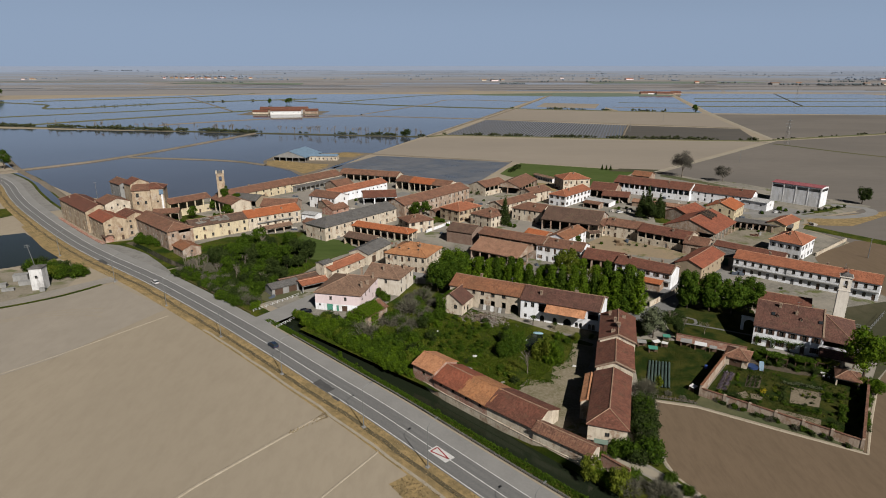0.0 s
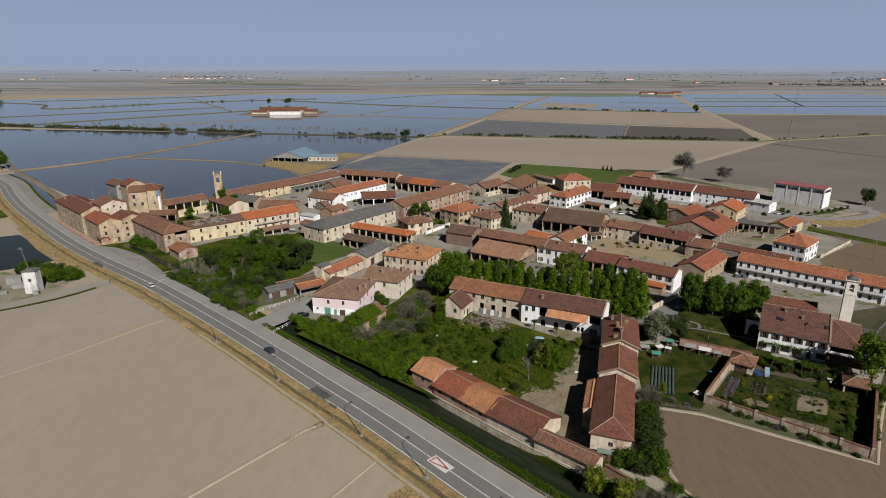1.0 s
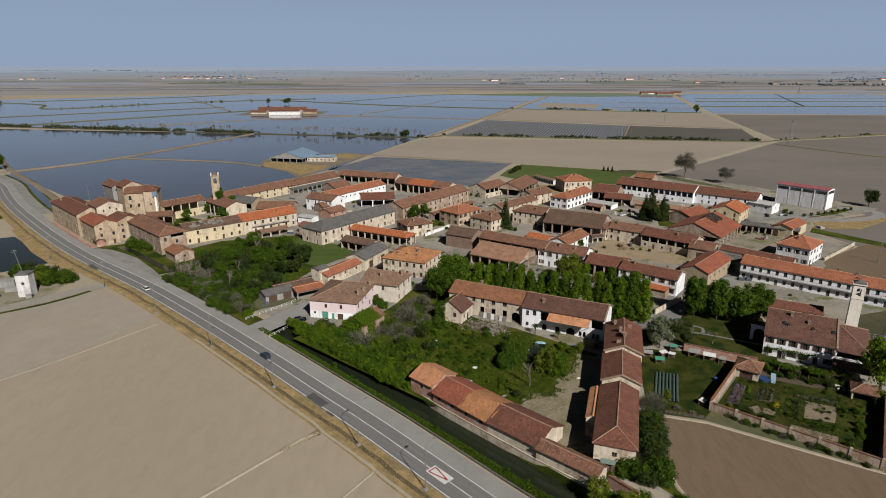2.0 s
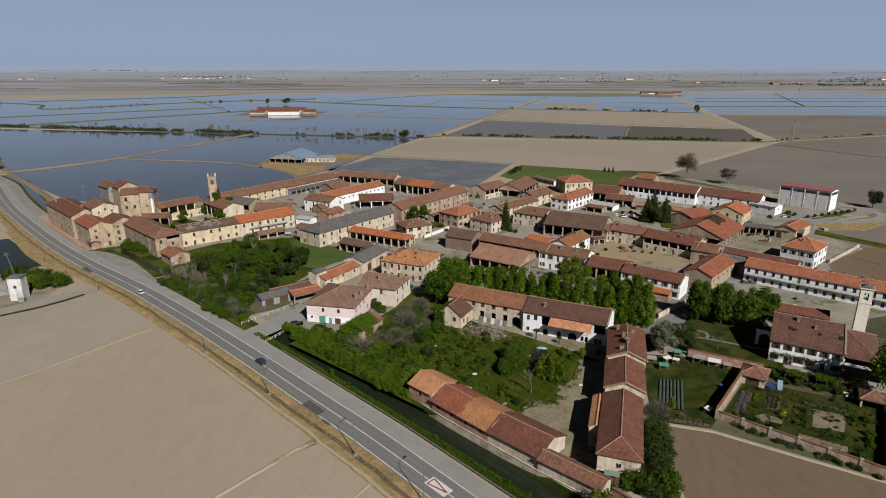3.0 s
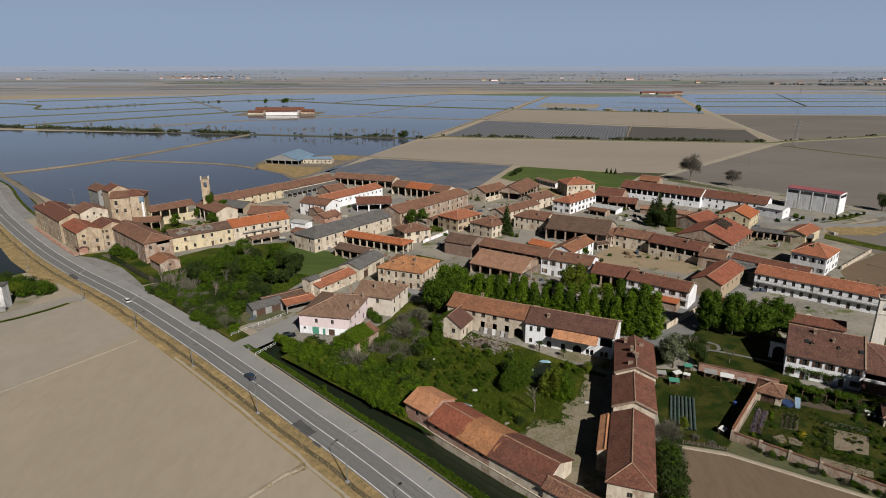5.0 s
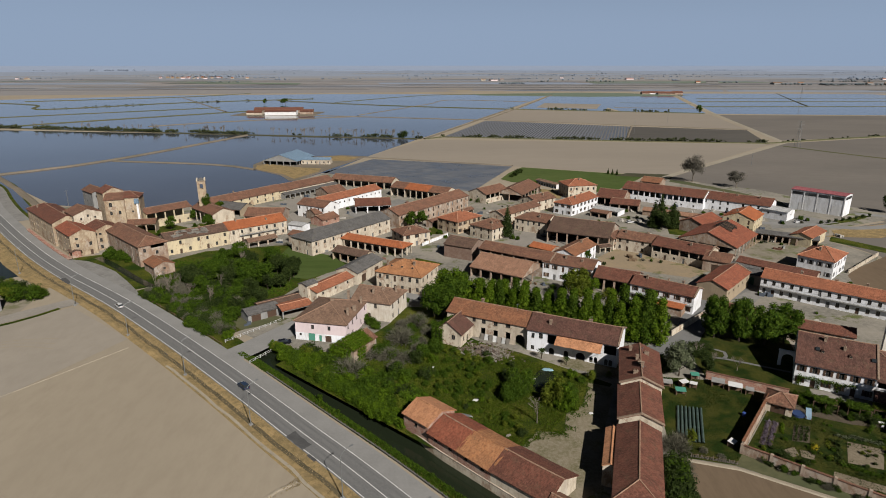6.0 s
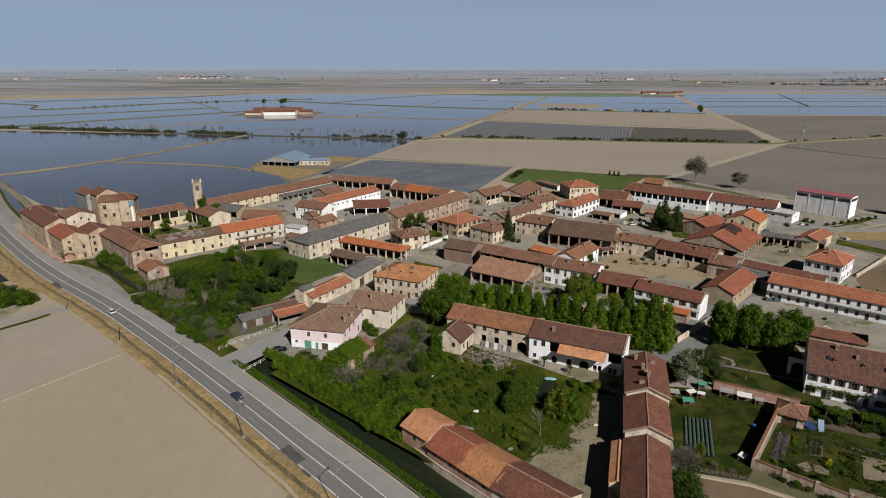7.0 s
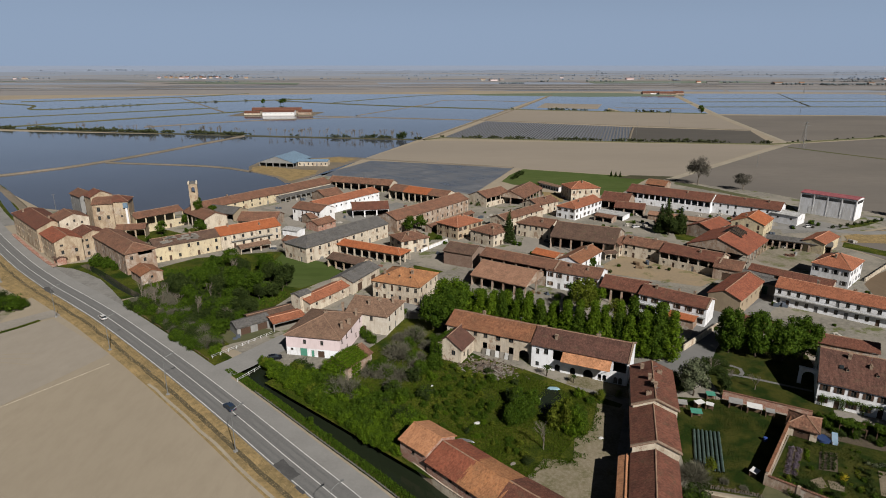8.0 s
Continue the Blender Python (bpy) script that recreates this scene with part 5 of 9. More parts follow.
house("barn", 137, 399, 12, 11, -38, 10, 12.2, "rose", "rust", "tall barn end with a rust roof", "barn", front="")
house("shed", 108.7, 362, 16, 11, -24, 4, 6.2, "rose", "red", "low red-roofed shed between yards", "shed", front="o3")
house("shed", 128, 341, 30, 6, -36, 3, 4.2, "rose", "faded", "low tiled outbuilding along the yard", "shed", front="")
house("barn", 130, 288, 30, 25, 47.5, 5, 9.8, "rose", "brick", "very broad open barn with a red roof", "barn", front="o6", left="o3", right="o3")
house("barn", 134.4, 318, 20, 12, 40, 5, 7.4, "rose", "brick", "red-roofed barn with open front", "barn", front="o3")
house("farmhouse", 159, 324, 19, 15, 50, 6, 9, "yellow", "orange", "yellow house with bright orange roof", front="w4", left="w3", chimneys=1)
house("shed", 187, 341, 13, 10, -50, 5, 6.2, "white", "white", "white shed with a white sheet roof", "shed", front="s2", right="s1")
house("row_house", 106, 267, 24, 12, -42, 6, 8.4, "cream", "red", "barn row with open pillared front", "barn", front="l6", chimneys=1, verge="r")
house("row_house", 91, 282, 17, 11, -36, 6, 8.2, "cream", "brown", "old stained row house", front="v5", left="v2", chimneys=2)
house("shed", 115.5, 255, 10, 11, -36, 5, 7.2, "rose", "brown", "barn end with a low roof", "shed", front="g1")
house("row_house", 80, 218, 22, 9.5, -38.5, 6.5, 8.5, "white", "red", "white two-storey row house with a balcony", front="w6", right="", chimneys=3, shut="brown", verge="r")
house("barn", 105.3, 228.5, 25, 10.5, 47, 6, 8.2, "tan", "brick", "tan gabled hall with a red tiled roof", "hall", front="s5", left="", right="", verge="r")
house("shed", 133, 243, 28, 6.5, -44, 5, 6.4, "rose", "red", "long low red-roofed shed between yards", "shed", front="o6")
house("shed", 122, 239, 8, 7, -48, 4.5, 5.4, "grey", "grey", "small depot with a green gate", "shed", front="g1", right="g1", gate="green")
house("row_house", 140.5, 215.5, 49, 10, -40, 6.5, 8.6, "white", "coral", "long white two-storey row house with an orange roof", front="w17", left="w2", right="w2", chimneys=4, shut="")
house("villa", 156, 252, 13, 17, -47, 7.5, 10.8, "white", "coral", "white square villa with a hipped orange roof", front="w4", right="w4", left="w4", hip="lr", chimneys=1, shut="grey")
house("shed", 165, 293, 26, 8, -32, 4, 4.6, "rose", "grey", "long open cart shed with a flat grey roof", "shed", front="o9")
house("shed", 175, 293, 19, 9, 41, 5, 6.6, "yellow", "coral", "shed with a faded orange-pink roof", "shed", front="", left="")
# big grey hall
hall = house("storage_hall", 219.2, 356.9, 28, 10.5, -50, 11.6, 12.3, "white", "pink", "large grey concrete storage hall with a pink sheet roof", "hall", front="", over=0.25, gover=0.2)
# near farm, closed court
house("farmhouse", 17.3, 194.2, 27, 11.5, -27, 7, 9.4, "cream", "rust", "derelict cream farmhouse with a rust tiled roof", front=[("w", 0.46, 1.3, 5.1, 1.7), ("w", 0.605, 1.3, 5.1, 1.7), ("w", 0.752, 1.4, 5.3, 1.4), ("w", 0.34, 1.1, 5.1, 1.6), ("o", 0.455, 1.5, 0.02, 3.6), ("o", 0.607, 1.5, 0.02, 3.6), ("o", 0.756, 1.5, 1.4, 2.4), ("a", 0.90, 3.0, 0.02, 3.8)], left="v2", chimneys=1, verge="r")
house("farmhouse", 5.1, 190.3, 11, 8.8, 63, 4.4, 7.4, "cream", "umber", "collapsing low farm building with a sagging roof", front=[("w", 0.2, 1.0, 1.6, 1.2), ("o", 0.45, 1.4, 0.02, 2.4)], left=[("w", 0.72, 1.2, 2.2, 1.4)])
white_farm = house("farmhouse", 40.5, 182, 26, 12.5, -25.5, 7, 9.7, "white", "umber", "white farmhouse with arched openings below and a brown roof", front=[("w", 0.066, 0.95, 4.3, 1.6), ("w", 0.156, 1.2, 4.6, 1.6), ("o", 0.285, 2.8, 3.4, 2.9), ("o", 0.92, 3.4, 3.6, 2.8), ("w", 0.066, 1.0, 0.7, 1.2), ("a", 0.286, 1.5, 0.02, 2.2), ("a", 0.45, 1.4, 0.02, 2.2), ("a", 0.61, 2.6, 0.02, 2.5), ("a", 0.727, 1.0, 0.1, 1.95), ("a", 0.775, 1.0, 0.1, 1.95), ("a", 0.887, 1.0, 0.1, 1.95), ("a", 0.934, 1.0, 0.1, 1.95)], left="", chimneys=2, verge="r")
# pale lean-to canopy on struts under the eave of the white farmhouse
g = Geo()
for i in range(13):
    xx = -4.15 + 13.0 * i / 12
    sag = 0.05 * math.sin(i * 1.7)
    g.v += [(xx, -6.27, 6.58), (xx, -7.9, 5.78 + sag), (xx, -9.5, 4.98 + sag), (xx, -6.27, 6.44), (xx, -7.9, 5.64 + sag), (xx, -9.5, 4.84 + sag)]
for i in range(12):
    k = 6 * i
    g.f += [(k + 1, k + 7, k + 6, k), (k + 2, k + 8, k + 7, k + 1), (k + 3, k + 9, k + 10, k + 4), (k + 4, k + 10, k + 11, k + 5), (k + 5, k + 11, k + 8, k + 2)]
for k in (0, 72):
    g.f += [(k, k + 1, k + 4, k + 3), (k + 1, k + 2, k + 5, k + 4)]
g.m = [0] * len(g.f)
part("canopy_roof", g.mesh("canopy_roof", ROOF["pale"]), white_farm, None, "pale orange tiled lean-to canopy")
for i in range(6):
    xx = -3.9 + 12.5 * i / 5
    g = Geo()
    g.tube((xx, -6.3, 3.7), (xx, -9.2, 5.0), 0.09, 0.09, 4)
    part("canopy_strut", g.mesh("canopy_strut", BARK), white_farm)
house("barn", 51.7, 158.7, 19, 9.6, -106, 7, 9, "cream", "red", "long farm wing with a red-brown roof", "barn", front="v4", chimneys=6, back="v3", verge="r")
house("barn", 46.7, 143.1, 15.5, 9.2, -106.2, 6, 7.9, "cream", "red", "lower farm wing stepping down the slope of roofs", "barn", front="o4", verge="r")
house("barn", 39.6, 121.6, 24, 8.4, -108, 6, 7.8, "cream", "red", "farm wing with a hipped red-brown end", "barn", front="o5", right="s1", hip="r")
house("shed", 36.1, 128.0, 13, 2.8, 72, 5.0, 5.7, "cream", "pale", "narrow lean-to with pale orange tiles", "shed", front="", over=0.2)
# sheds along the canal
house("shed", -2.1, 142.5, 7.8, 8.8, -44, 4.4, 6.2, "brick", "pale", "brick shed with a new pale orange roof standing at the canal", "shed", front="s1", right="", group="canal sheds")
house("shed", 4.6, 136.4, 9.0, 10.2, -45.7, 3.2, 5.3, "brick", "brick", "low brick canal shed with a red roof", "shed", front="s2", group="canal sheds")
house("shed", 11.0, 129.8, 9.2, 10.2, -45.7, 3.2, 5.3, "brick", "amber", "low brick canal shed with a faded orange roof", "shed", front="s2", group="canal sheds")
house("shed", 19.0, 122.2, 13.6, 10.4, -43, 3.2, 5.4, "cream", "red", "canal shed with whitewashed wall and red-brown roof", "shed", front="", right="", group="canal sheds")
house("shed", 26.9, 110.2, 14.2, 4.2, -41.5, 3.2, 4.2, "cream", "brown", "low tiled outbuilding along the canal wall", "shed", front="", group="canal sheds")
# pink house at the lane
PINKFACE = [("w", 0.345, 0.95, 4.0, 1.3), ("w", 0.667, 0.95, 4.0, 1.3), ("w", 0.1, 0.8, 1.6, 0.7), ("g", 0.32, 2.2, 0.02, 2.5), ("g", 0.49, 0.9, 0.02, 2.1), ("d", 0.645, 2.0, 0.02, 2.1)]
pink = house("farmhouse", -34, 197, 19, 16.5, 78, 6.5, 9.6, "pink", "beige", "pink plastered house with green doors and a hipped brown roof", front="v5", left=PINKFACE, hip="lr", gate="teal")
wing = house("farmhouse", -20.2, 210.5, 14, 13.5, -20, 6.5, 9.2, "yard", "beige", "cream house wing with a hipped brown roof", front=[("w", 0.25, 1.0, 4.3, 1.5), ("w", 0.62, 1.0, 4.3, 1.5), ("d", 0.45, 1.1, 0.02, 2.3)], right="v3", hip="r")
for owner, spots in ((pink, ((-28.1, 191.7, 8.1), (-26.6, 195.6, 7.8), (-25.3, 201.8, 7.8), (-33.8, 197.7, 9.3), (-29.7, 204.5, 8.9))), (wing, ((-21.9, 207.9, 8.5), (-18.7, 209.3, 8.8), (-14.6, 211, 8.0)))):
    for i, (x, y, z) in enumerate(spots):
        part("chimney", cached(("chim", i % 2), lambda: chimney_mesh(i % 2)), owner, owner.matrix_basis.inverted() @ Matrix.Translation((x, y, z - 0.1)), "pale mortared chimney")
house("shed", -49.5, 210, 10.5, 6.5, 36, 3.2, 3.9, "grey", "coral", "open carport with a salmon-orange tiled roof", "carport", front="o1", left="o1")
house("shed", -60, 207, 11, 6, 40, 3, 3.9, "grey", "grey", "tumbledown shed with patched sheet roof", "shed", front="g2")
house("shed", -24.3, 180.3, 10.5, 7, 59, 4, 5.8, "rose", "brown", "ruined brick shed under ivy", "shed", front="s1", left="s1")
g = Geo()
panel_faces(g, Matrix.Translation((-9.503, 8.25, 0)) @ Matrix.Rotation(radians(270), 4, "Z"), 16.5, 2.55, [(k_, 16.5 * f - w_ / 2, 16.5 * f + w_ / 2, z0, z0 + h_) for k_, f, w_, z0, h_ in PINKFACE[2:]], 0.02)
part("base_band", g.mesh("base_band", WALL["white"]), pink, None, "whitewashed base of the wall")
# villa, chapel garden
house("villa", 107, 167, 17.6, 21.6, -30.5, 6.5, 10.9, "white", "umber", "white villa with a wide dark brown tiled roof and dark shutters", front="w6", left="v3", right="", chimneys=2, dormers=2, shut="brown", verge="r")
house("villa", 118.2, 160.5, 8.6, 20, -31, 5.5, 9.6, "white", "umber", "lower wing of the villa with a brown roof", front=[("o", 0.5, 7.2, 3.5, 1.7), ("o", 0.3, 1.6, 0.02, 2.2), ("w", 0.75, 1.2, 0.9, 1.4)], right="w3", hip="r")
house("porch", 111.8, 149.9, 8.4, 4.6, -31, 2.5, 3.7, "cream", "umber", "low porch with a dark tiled roof before the villa wing", "porch", front="o3", left="o1", right="o1")
house("shed", 116, 187, 17, 7, -30, 5, 6.4, "rose", "red", "red-roofed building behind the villa", "shed", front="")
house("pavilion", 84, 150.5, 6, 6.5, -35, 2.8, 4.2, "cream", "brown", "small garden pavilion with a hipped tiled roof", "pavilion", front="g1 s1", hip="lr")
house("pavilion", 107.5, 138.5, 5.2, 5.2, -31, 2.6, 3.8, "cream", "brown", "small garden pavilion with a hipped tiled roof", "pavilion", front="o1", hip="lr")
house("shed", 79.5, 210, 8, 5, -38, 3, 3.8, "rose", "orange", "low orange-roofed store beside a wall", "shed", front="")
house("shed", 101, 207, 13, 5.5, -40, 2.8, 3.7, "rose", "red", "low red-roofed garages behind the trees", "shed", front="g3")
# lone barn and far farms
house("barn", -130.9, 538.6, 34, 30.5, 77.6, 4, 8.8, "grey", "steel", "lone concrete barn with a wide blue-grey sheet roof", "barn", front="o6", left="o5", right="s2", over=0.8)
house("shed", -105.5, 531.5, 25, 9, -2, 4, 5.2, "cream", "steel", "low blue-roofed wing of the lone barn", "shed", front="v7", right="s1")
house("shed", -47, 222.5, 5, 4.5, 55, 6.2, 6.9, "cream", "grey", "small square plaster block with a flat roof", "shed", front="s1", over=0.15)
house("shed", -56, 214.5, 15, 5, 38, 2.8, 3.4, "grey", "dark", "crumbling low shed with mossy sheets", "shed", front="")
house("shed", 96, 352, 16, 9, -40, 2.8, 3.1, "white", "white", "flat white greenhouse shelter in a yard", "shelter", front="o4")
house("shed", 90, 344, 10, 6, -40, 3, 3.8, "rose", "brown", "small brown-roofed garden store beside the house", "shed", front="o2")
house("shed", 76, 432, 22, 5, -60, 3, 3.5, "white", "beige", "low white arcade of animal stalls", "shed", front="o8")
house("shed", 122, 249, 14, 5, -38, 4, 4.6, "grey", "grey", "lean-to with grey sheet roof beside the hall", "shed", front="")
house("farmhouse", 80, 287, 9, 8, 40, 5.5, 7.2, "cream", "brown", "small stained farmhouse at the yard corner", front="v3", right="v2", left="v2", chimneys=1)
house("shed", 74, 279, 6, 4, 20, 3, 3.4, "cream", "dark", "ruined porch with broken pillars", "shed", front="o2")
house("shed", -160.5, 272.5, 5, 3.5, -44, 3, 3.6, "brick", "dark", "small dark porch roof on the mill wall", "shed", front="o1")
house("shed", -72, 317, 9, 6, -25, 3.2, 3.8, "white", "white", "white-roofed store in the farmyard", "shed", front="")


# ---- trees and shrubs ----
def ico(sub=1):
    bm = bmesh.new()
    bmesh.ops.create_icosphere(bm, subdivisions=sub, radius=1)
    v = [tuple(x.co) for x in bm.verts]
    f = [tuple(w.index for w in q.verts) for q in bm.faces]
    bm.free()
    return v, f


ICO = ico(1)


def crown(name, lumps, leaf, count, size, seed, solid_core=0.58, slim=0.75):
    """Leaf clumps round a set of lumps (x, y, z, rx, rz), with dark cores."""
    rng = np.random.RandomState(seed)
    V, F = [], []
    for x, y, z, rx, rz in lumps:
        k = len(V)
        for a, b, c in ICO[0] if solid_core else ():
            s = solid_core * (0.85 + 0.35 * noise.noise((a * 1.7 + x + seed, b * 1.7 + y, c * 1.7 + z)))
            V.append((x + a * rx * s, y + b * rx * s, z + c * rz * s))
        F += [(k + p, k + q, k + r) for p, q, r in ICO[1]] if solid_core else []
        n = max(10, int(2.3 * count * rx * rx))
        d = rng.normal(size=(n, 3))
        d /= np.linalg.norm(d, axis=1)[:, None]
        r = rng.uniform(0.62 if solid_core else 0.2, 1.18, n) ** 0.8
        for i in range(n):
            c = np.array((x + d[i, 0] * rx * r[i], y + d[i, 1] * rx * r[i], z + d[i, 2] * rz * r[i]))
            nrm = d[i] + rng.normal(size=3) * 0.8
            nrm /= np.linalg.norm(nrm)
            u = np.cross(nrm, rng.normal(size=3))
            u /= np.linalg.norm(u) + 1e-6
            w = np.cross(nrm, u)
            s = size * rng.uniform(0.6, 1.3)
            k = len(V)
            V += [tuple(c - u * s), tuple(c + u * s * 0.8 - w * s * slim), tuple(c + u * s * 0.6 + w * s * slim)]
            F.append((k, k + 1, k + 2))
    me = bpy.data.meshes.new(name)
    me.from_pydata(V, [], F)
    me.materials.append(LEAF[leaf])
    return me


def trunk(h, r, seed, limbs=4, reach=1.5, mat=BARK):
    rng = random.Random(seed)
    g = Geo()
    p = Vector((0, 0, -0.2))
    for i in range(3):
        q = Vector((rng.uniform(-0.12, 0.12) * h * 0.3, rng.uniform(-0.12, 0.12) * h * 0.3, h * (i + 1) / 3))
        g.tube(p, q, r * (1 - 0.2 * i), r * (0.8 - 0.2 * i), 7)
        p = q
    for i in range(limbs):
        w = 2 * math.pi * (i + rng.random() * 0.5) / limbs
        s = Vector((0, 0, h * rng.uniform(0.6, 0.95)))
        g.tube(s, s + Vector((math.cos(w) * reach, math.sin(w) * reach, reach * 1.1)), r * 0.4, r * 0.12, 5)
    return g.mesh("trunk", mat)


def tree_model(name, label, category, trunk_mesh, crown_mesh):
    ob = thing(name, 0, -400, 0, 0, label, category)
    if trunk_mesh:
        part("trunk", trunk_mesh, ob)
    part("crown", crown_mesh, ob)
    return ob


def round_lumps(seed, n, R, zc, rz, lump):
    rng = random.Random(seed)
    out = [(0, 0, zc, R * 0.62, rz * 0.68)]
    for i in range(n):
        w, e = rng.uniform(0, 2 * math.pi), rng.uniform(-0.7, 1.0)
        q = math.sqrt(max(0, 1 - e * e * 0.8))
        s = rng.uniform(0.75, 1.0)
        l = lump * rng.uniform(0.7, 1.25)
        out.append((math.cos(w) * q * (R - l * 0.6) * s, math.sin(w) * q * (R - l * 0.6) * s, zc + e * (rz - l * 0.5), l, l * rng.uniform(0.75, 1.0)))
    return out


def tall_lumps(seed, n, R, z0, z1, lump):
    rng = random.Random(seed)
    out = []
    for i in range(n):
        t = (i + 0.5) / n
        r = R * min(1.0, 0.6 + 2.2 * t) * min(1.0, 0.1 + 1.7 * (1 - t))
        w = i * 2.4 + rng.uniform(-0.4, 0.4)
        l = lump * rng.uniform(0.75, 1.2)
        out.append((math.cos(w) * max(0, r - l * 0.7), math.sin(w) * max(0, r - l * 0.7), z0 + (z1 - z0) * t, l, l * 1.05))
    out.append((0, 0, z0 + (z1 - z0) * 0.42, R * 0.55, (z1 - z0) * 0.4))
    return out


def bare_mesh(seed, h, spread, n=60, mat=TWIG):
    rng = random.Random(seed)
    g = Geo()

    def grow(p, d, length, r, depth):
        q = p + d * length
        g.tube(p, q, r, r * 0.65, 5 if depth < 2 else 3, caps=False)
        if depth >= 5 or len(g.f) > 2600:
            return
        for _ in range(3 if depth < 4 else 2):
            nd = (d + Vector((rng.uniform(-1, 1), rng.uniform(-1, 1), rng.uniform(-0.25, 0.6))) * spread).normalized()
            grow(q, nd, length * rng.uniform(0.6, 0.85), r * 0.6, depth + 1)

    grow(Vector((0, 0, -0.1)), Vector((0, 0, 1)), h * 0.24, h * 0.022, 0)
    return g.mesh("branches", mat)


BROAD = [tree_model("tree", "broad leafy green tree with a full crown", "tree", trunk(3.2, 0.28, s), crown("crown", round_lumps(s, 26, 3.6, 5.2, 3.4, 1.15), lf, 36, 0.22, s)) for s, lf in ((1, "fresh"), (2, "mid"), (3, "mid"), (4, "dark"), (5, "lime"))]
TALL = [tree_model("tree", "tall oval green tree in the avenue", "tree", trunk(3.0, 0.25, s), crown("crown", tall_lumps(s, 44, 2.3, 0.8, 12.0, 0.9), lf, 56, 0.2, s, 0.66)) for s, lf in ((11, "fresh"), (12, "fresh"), (13, "mid"))]
BUSH = [tree_model("bush", "wild leafy green bush growing freely", "bush", None, crown("crown", round_lumps(s, 14, 1.9, 1.2, 1.5, 0.72), lf, 84, 0.125, s)) for s, lf in ((21, "fresh"), (22, "mid"), (23, "dark"), (24, "mid"), (25, "lime"), (26, "wood"))]
STREET = [tree_model("tree", "dense round green street tree", "tree", trunk(2.2, 0.28, s), crown("crown", round_lumps(s, 52, 3.6, 4.9, 4.8, 1.05), "plane", 60, 0.2, s, 0.7)) for s in (71, 72)]
WINTER = [tree_model("bare_tree", "leafless tree with a haze of fine twigs", "tree", bare_mesh(s, 9, 0.55), crown("crown", round_lumps(s, 18, 3.4, 5.6, 3.2, 1.3), "twig", 62, 0.42, s, 0, 0.08)) for s in (81, 82)]
OLIVE = tree_model("tree", "silvery grey-green tree with fine leaves", "tree", trunk(2.5, 0.2, 31), crown("crown", round_lumps(31, 22, 3.2, 4.6, 3.4, 1.1), "grey", 46, 0.2, 31, 0.7))
CONE = tree_model("conifer", "tall dark green pointed conifer", "tree", trunk(2, 0.2, 41), crown("crown", [(0, 0, 1.2 + 0.8 * i, 2.3 * (1 - i / 13) + 0.2, 0.9) for i in range(12)], "dark", 44, 0.22, 41))
BARE = [tree_model("bare_tree", "leafless grey tree with fine twigs", "tree", None, bare_mesh(s, 9, 0.55)) for s in (51, 52)]


def twig_mesh(seed, R, n=460):
    """A dome of bare stems that fork once, seen as a grey haze from afar."""
    rs = np.random.RandomState(seed)
    V, F = [], []
    for _ in range(n):
        d = rs.normal(size=3)
        d[2] = abs(d[2]) * 1.1 + 0.15
        d /= np.linalg.norm(d)
        a, b = d * R * 0.12, d * R * rs.uniform(0.55, 0.85) + rs.normal(size=3) * 0.08 * R
        for p, q, w in ((a, b, 0.05), (b, b + (d + rs.normal(size=3) * 0.5) * R * 0.28, 0.035), (b, b + (d + rs.normal(size=3) * 0.5) * R * 0.28, 0.035)):
            side = np.cross(q - p, rs.normal(size=3))
            side *= w / (np.linalg.norm(side) + 1e-6)
            k = len(V)
            V += [tuple(p - side), tuple(p + side), tuple(q)]
            F.append((k, k + 1, k + 2))
    me = bpy.data.meshes.new("branches")
    me.from_pydata(V, [], F)
    me.materials.append(LEAF["wood"])
    return me


SCRUB = [tree_model("dry_shrub", "leafless grey-brown twiggy wild shrub", "bush", None, twig_mesh(s, 2.3)) for s in (61, 62)]
MODELS = STREET + WINTER + BROAD + TALL + BUSH + [OLIVE, CONE] + BARE + SCRUB
PR = random.Random(77)


def plant(model, x, y, s=1.0, h=1.0, label="", group="", z=0.0):
    m = Matrix.Translation((x, y, z)) @ Matrix.Rotation(PR.uniform(0, 6.28), 4, "Z") @ Matrix.Diagonal((s * PR.uniform(0.92, 1.08), s * PR.uniform(0.92, 1.08), s * h, 1))
    ob = copy_thing(model, m)
    return tagged(ob, label, "", group)


def scatter(models, corners, n, s0, s1, group, hs=(0.85, 1.15)):
    """Plants at random inside a quadrilateral."""
    a, b, c, d = (Vector(p) for p in corners)
    for _ in range(n):
        u, v = PR.random(), PR.random()
        p = (a * (1 - u) + b * u) * (1 - v) + (d * (1 - u) + c * u) * v
        plant(PR.choice(models), p.x, p.y, PR.uniform(s0, s1), PR.uniform(*hs), group=group)


